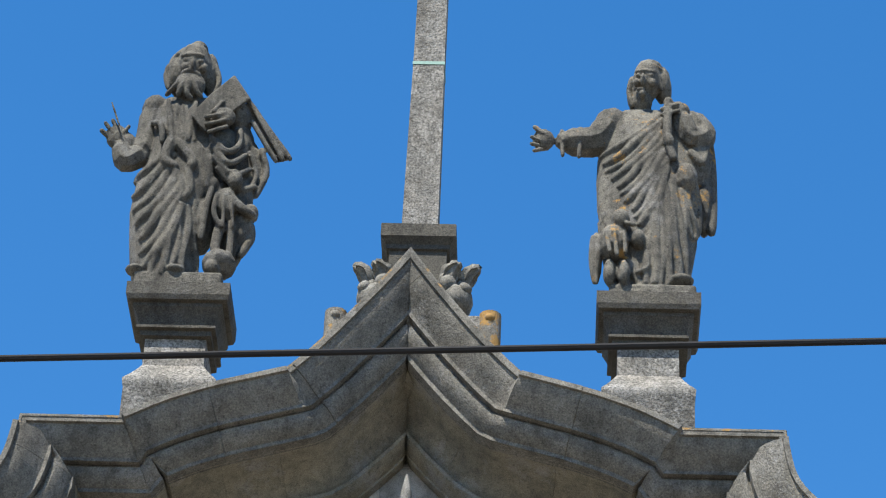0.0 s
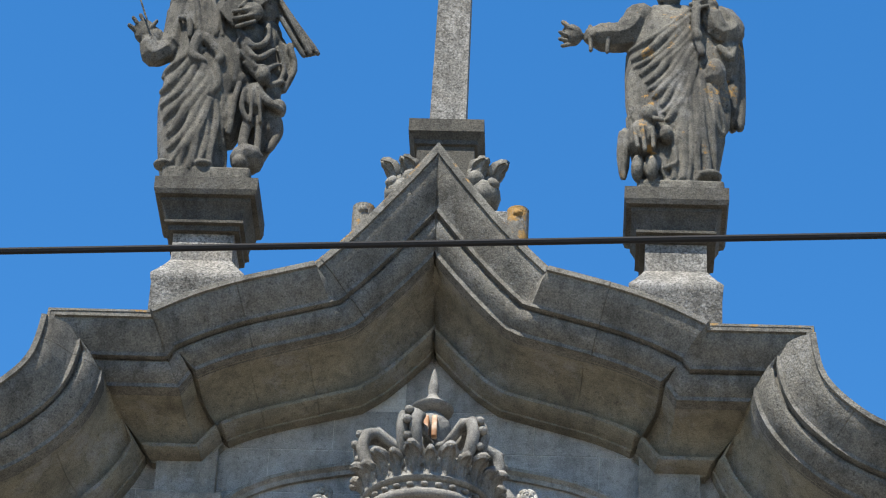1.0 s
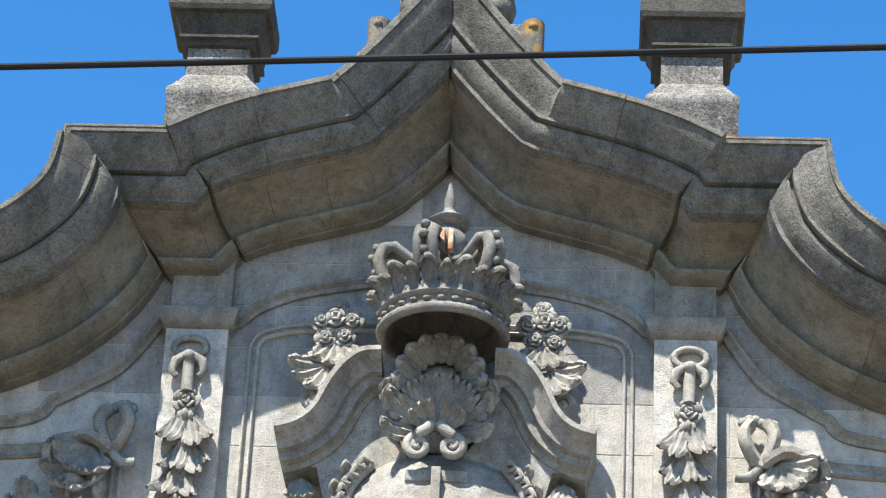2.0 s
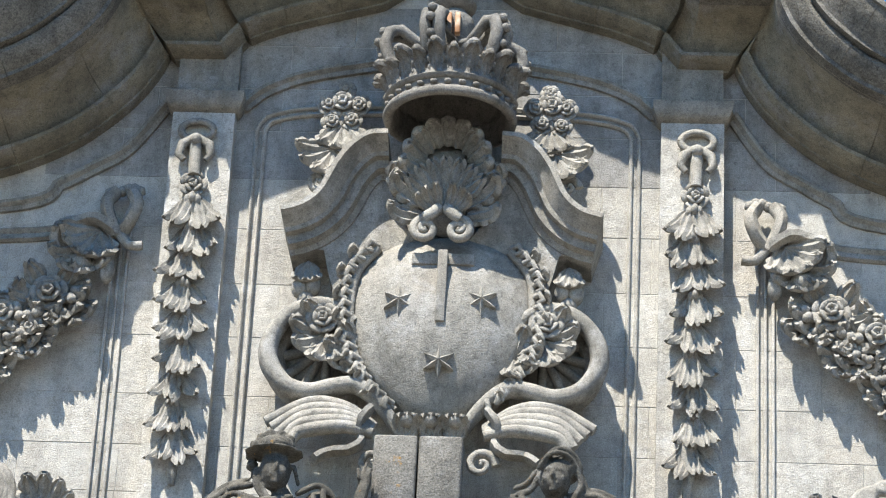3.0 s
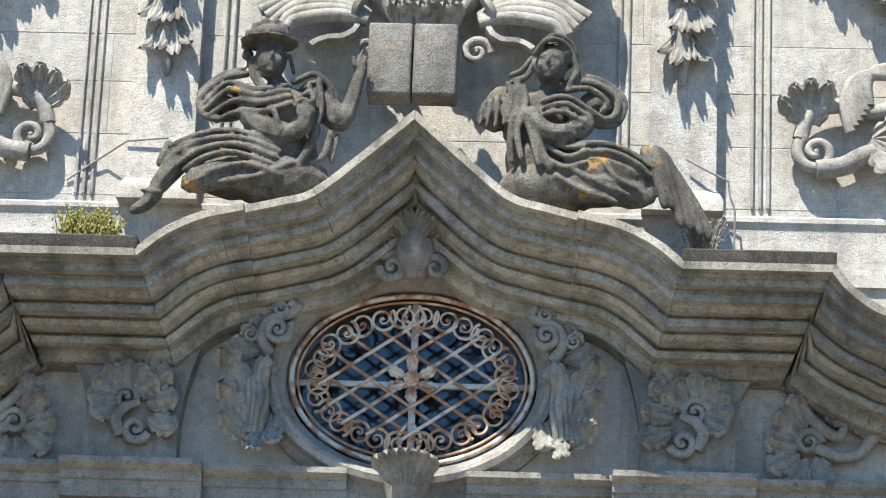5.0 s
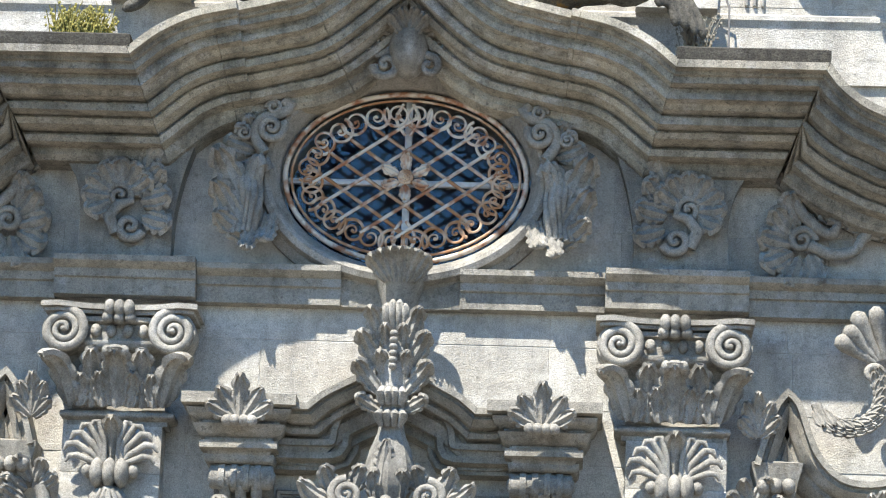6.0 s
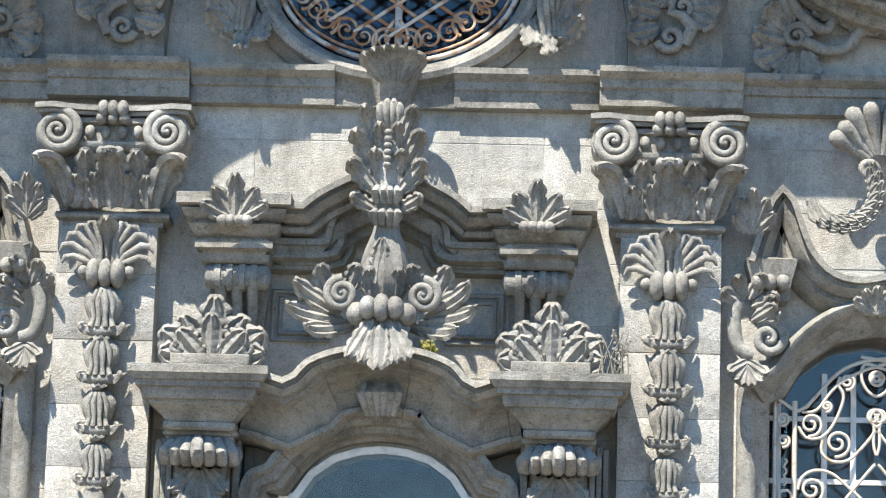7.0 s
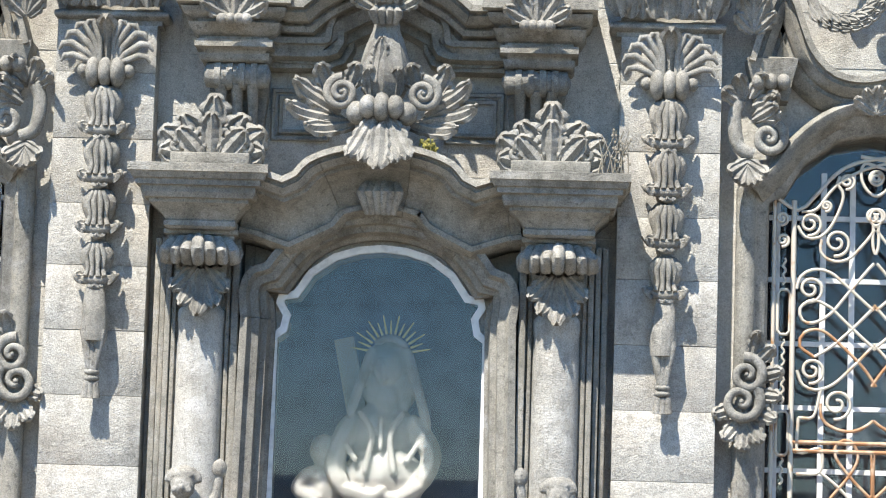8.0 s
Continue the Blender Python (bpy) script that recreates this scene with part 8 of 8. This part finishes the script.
    bm = bmesh.new()
    line = smooth_path([(3.02, 5.40), (3.2, 5.58), (3.36, 5.80), (3.6, 6.0), (3.9, 6.12), (4.2, 6.12), (4.6, 5.95)], 0.08)
    sweep(bm, line, [(0.20, -0.04), (0.26, 0.0), (0.24, 0.06), (0.16, 0.09), (0.1, 0.14)])
    part("hood_moulding", bm, MOULD, t)
    bm = bmesh.new()
    spray(bm, (4.02, 6.02), 0.26, 0.22, 5, -60, 60, 0.1, 0.6, 2)
    part("crest", bm, CARVED, t)
    return t


mirrored(window_ornament())

# ---- weeds, wires ----
def weeds(name, x, d, z, n, tall, spread, mat, label, seed):
    r_ = random.Random(seed)
    bm = bmesh.new()
    for _ in range(n):
        a, q = r_.uniform(0, 2 * pi), spread * sqrt(r_.random())
        bx, bd = x + q * cos(a), d + 0.5 * q * sin(a)
        h = tall * r_.uniform(0.5, 1.0)
        lx, ld = r_.uniform(-0.35, 0.35) * h, r_.uniform(-0.3, 0.3) * h
        tube(bm, [V(bx, bd, z), V(bx + lx * 0.4, bd + ld * 0.4, z + h * 0.6), V(bx + lx, bd + ld, z + h)], [0.006, 0.005, 0.003], 4)
        for k in range(3):
            s = r_.uniform(0.3, 1.0)
            ball(bm, V(bx + lx * s + r_.uniform(-0.02, 0.02), bd + ld * s, z + h * s), (0.012, 0.008, 0.016), 1)
    return single(name, bm, mat, (x, d, z), label, "weeds", kind="stuff")


weeds("weeds", -2.72, 0.9, 9.71, 170, 0.36, 0.26, GREEN, "tuft of yellow-green weeds growing on the cornice", 2)
weeds("dry_grass", 2.42, 0.75, 9.71, 60, 0.5, 0.12, STRAW, "dead grass hanging on the cornice beside the sculpture", 3)
weeds("dry_grass", 1.86, 0.82, 5.36, 14, 0.42, 0.14, STRAW, "dry twigs growing on the niche cornice", 5)
weeds("moss_tuft", 0.40, 0.72, 5.54, 16, 0.11, 0.07, GREEN, "small green weed tuft on the niche hood", 6)
bm = bmesh.new()
line = [V(2.30, 0.24, 10.86), V(2.5, 0.26, 10.74), V(2.66, 0.26, 10.66), V(2.68, 0.24, 10.52), V(2.72, 0.24, 10.40), V(2.72, 0.16, 10.0), V(2.72, 0.14, 9.62)]
tube(bm, line, 0.010, 7)
single("wall_cable", bm, GREYWIRE, (2.6, 0.2, 10.6), "thin grey cable running over the base moulding", "cable")
bm = bmesh.new()
tube(bm, [V(-3.1, 0.02, 10.62), V(-2.78, 0.06, 10.84), V(-2.56, 0.20, 10.93), V(-2.2, 0.22, 10.96)], 0.010, 7)
single("wall_cable", bm, GREYWIRE, (-2.7, 0.1, 10.8), "thin grey cable slanting across the pilaster foot", "cable")
for x in (-10.6, 14.4):
    bm = bmesh.new()
    lathe(bm, Vector((x, 7.0, 0)), [(0.11, 0.0), (0.10, 0.3), (0.08, 3.0), (0.06, 7.4), (0.02, 7.45)], 14)
    single("utility_pole", bm, plain("grey_pole", (0.2, 0.2, 0.2), 0.6) if x < 0 else bpy.data.materials["grey_pole"], (x, 18, 0), "plain grey pole holding the overhead cable", "pole")

# unseen wall added across the street, behind the camera, to limit sky fill
bm = bmesh.new()
box(bm, -45, 45, 41.0, 42.0, 0, 5.0)
single("wall_opposite", bm, plain("rendered_wall", (0.30, 0.28, 0.26), 0.9, scale=1.5), (0, 41, 0), "plain rendered wall, unseen, added across the street to limit sky light", "wall", kind="structure")

# ---- facing stones of the front, one by one ----
def inside_opening(x0, x1, z0, z1):
    if x0 < 1.12 and x1 > -1.12 and z0 < 9.68 and z1 > 8.10:
        return True
    if x0 < 0.96 and x1 > -0.96 and z0 < 4.9:
        return True
    for s in (-1, 1):
        a, b = sorted((s * 3.12, s * 4.98))
        if x0 < b and x1 > a and z0 < 5.92:
            return True
    return False


def roofline(x):
    best = 30.0
    for a, b in zip(gable_path, gable_path[1:]):
        lo, hi = min(a.x, b.x), max(a.x, b.x)
        if lo <= x <= hi and hi > lo:
            best = min(best, a.y + (b.y - a.y) * (x - a.x) / (b.x - a.x))
    return best


r = random.Random(17)
z = 2.4
while z < 17.4:
    h = r.uniform(0.44, 0.58)
    x = -4.6 - r.uniform(0, 0.6)
    while x < 4.6:
        w = r.uniform(0.7, 1.35)
        if not inside_opening(x, x + w, z, z + h) and z + h < min(roofline(x), roofline(x + w), roofline(x + w / 2)) - 0.3:
            bm = bmesh.new()
            g, c, out = 0.003, 0.004, r.uniform(0.0, 0.003)
            back = [bm.verts.new(V(a, -0.014, b)) for a, b in ((x + g, z + g), (x + w - g, z + g), (x + w - g, z + h - g), (x + g, z + h - g))]
            edge = [bm.verts.new(V(a, out - 0.004, b)) for a, b in ((x + g, z + g), (x + w - g, z + g), (x + w - g, z + h - g), (x + g, z + h - g))]
            face = [bm.verts.new(V(a, out, b)) for a, b in ((x + g + c, z + g + c), (x + w - g - c, z + g + c), (x + w - g - c, z + h - g - c), (x + g + c, z + h - g - c))]
            for k in range(4):
                m = (k + 1) % 4
                bm.faces.new((back[k], back[m], edge[m], edge[k]))
                bm.faces.new((edge[k], edge[m], face[m], face[k]))
            bm.faces.new(face)
            part("stone", bm, UPPERWALL if z > 14.6 else WALL, wall, sharp=20)
        x += w
    z += h
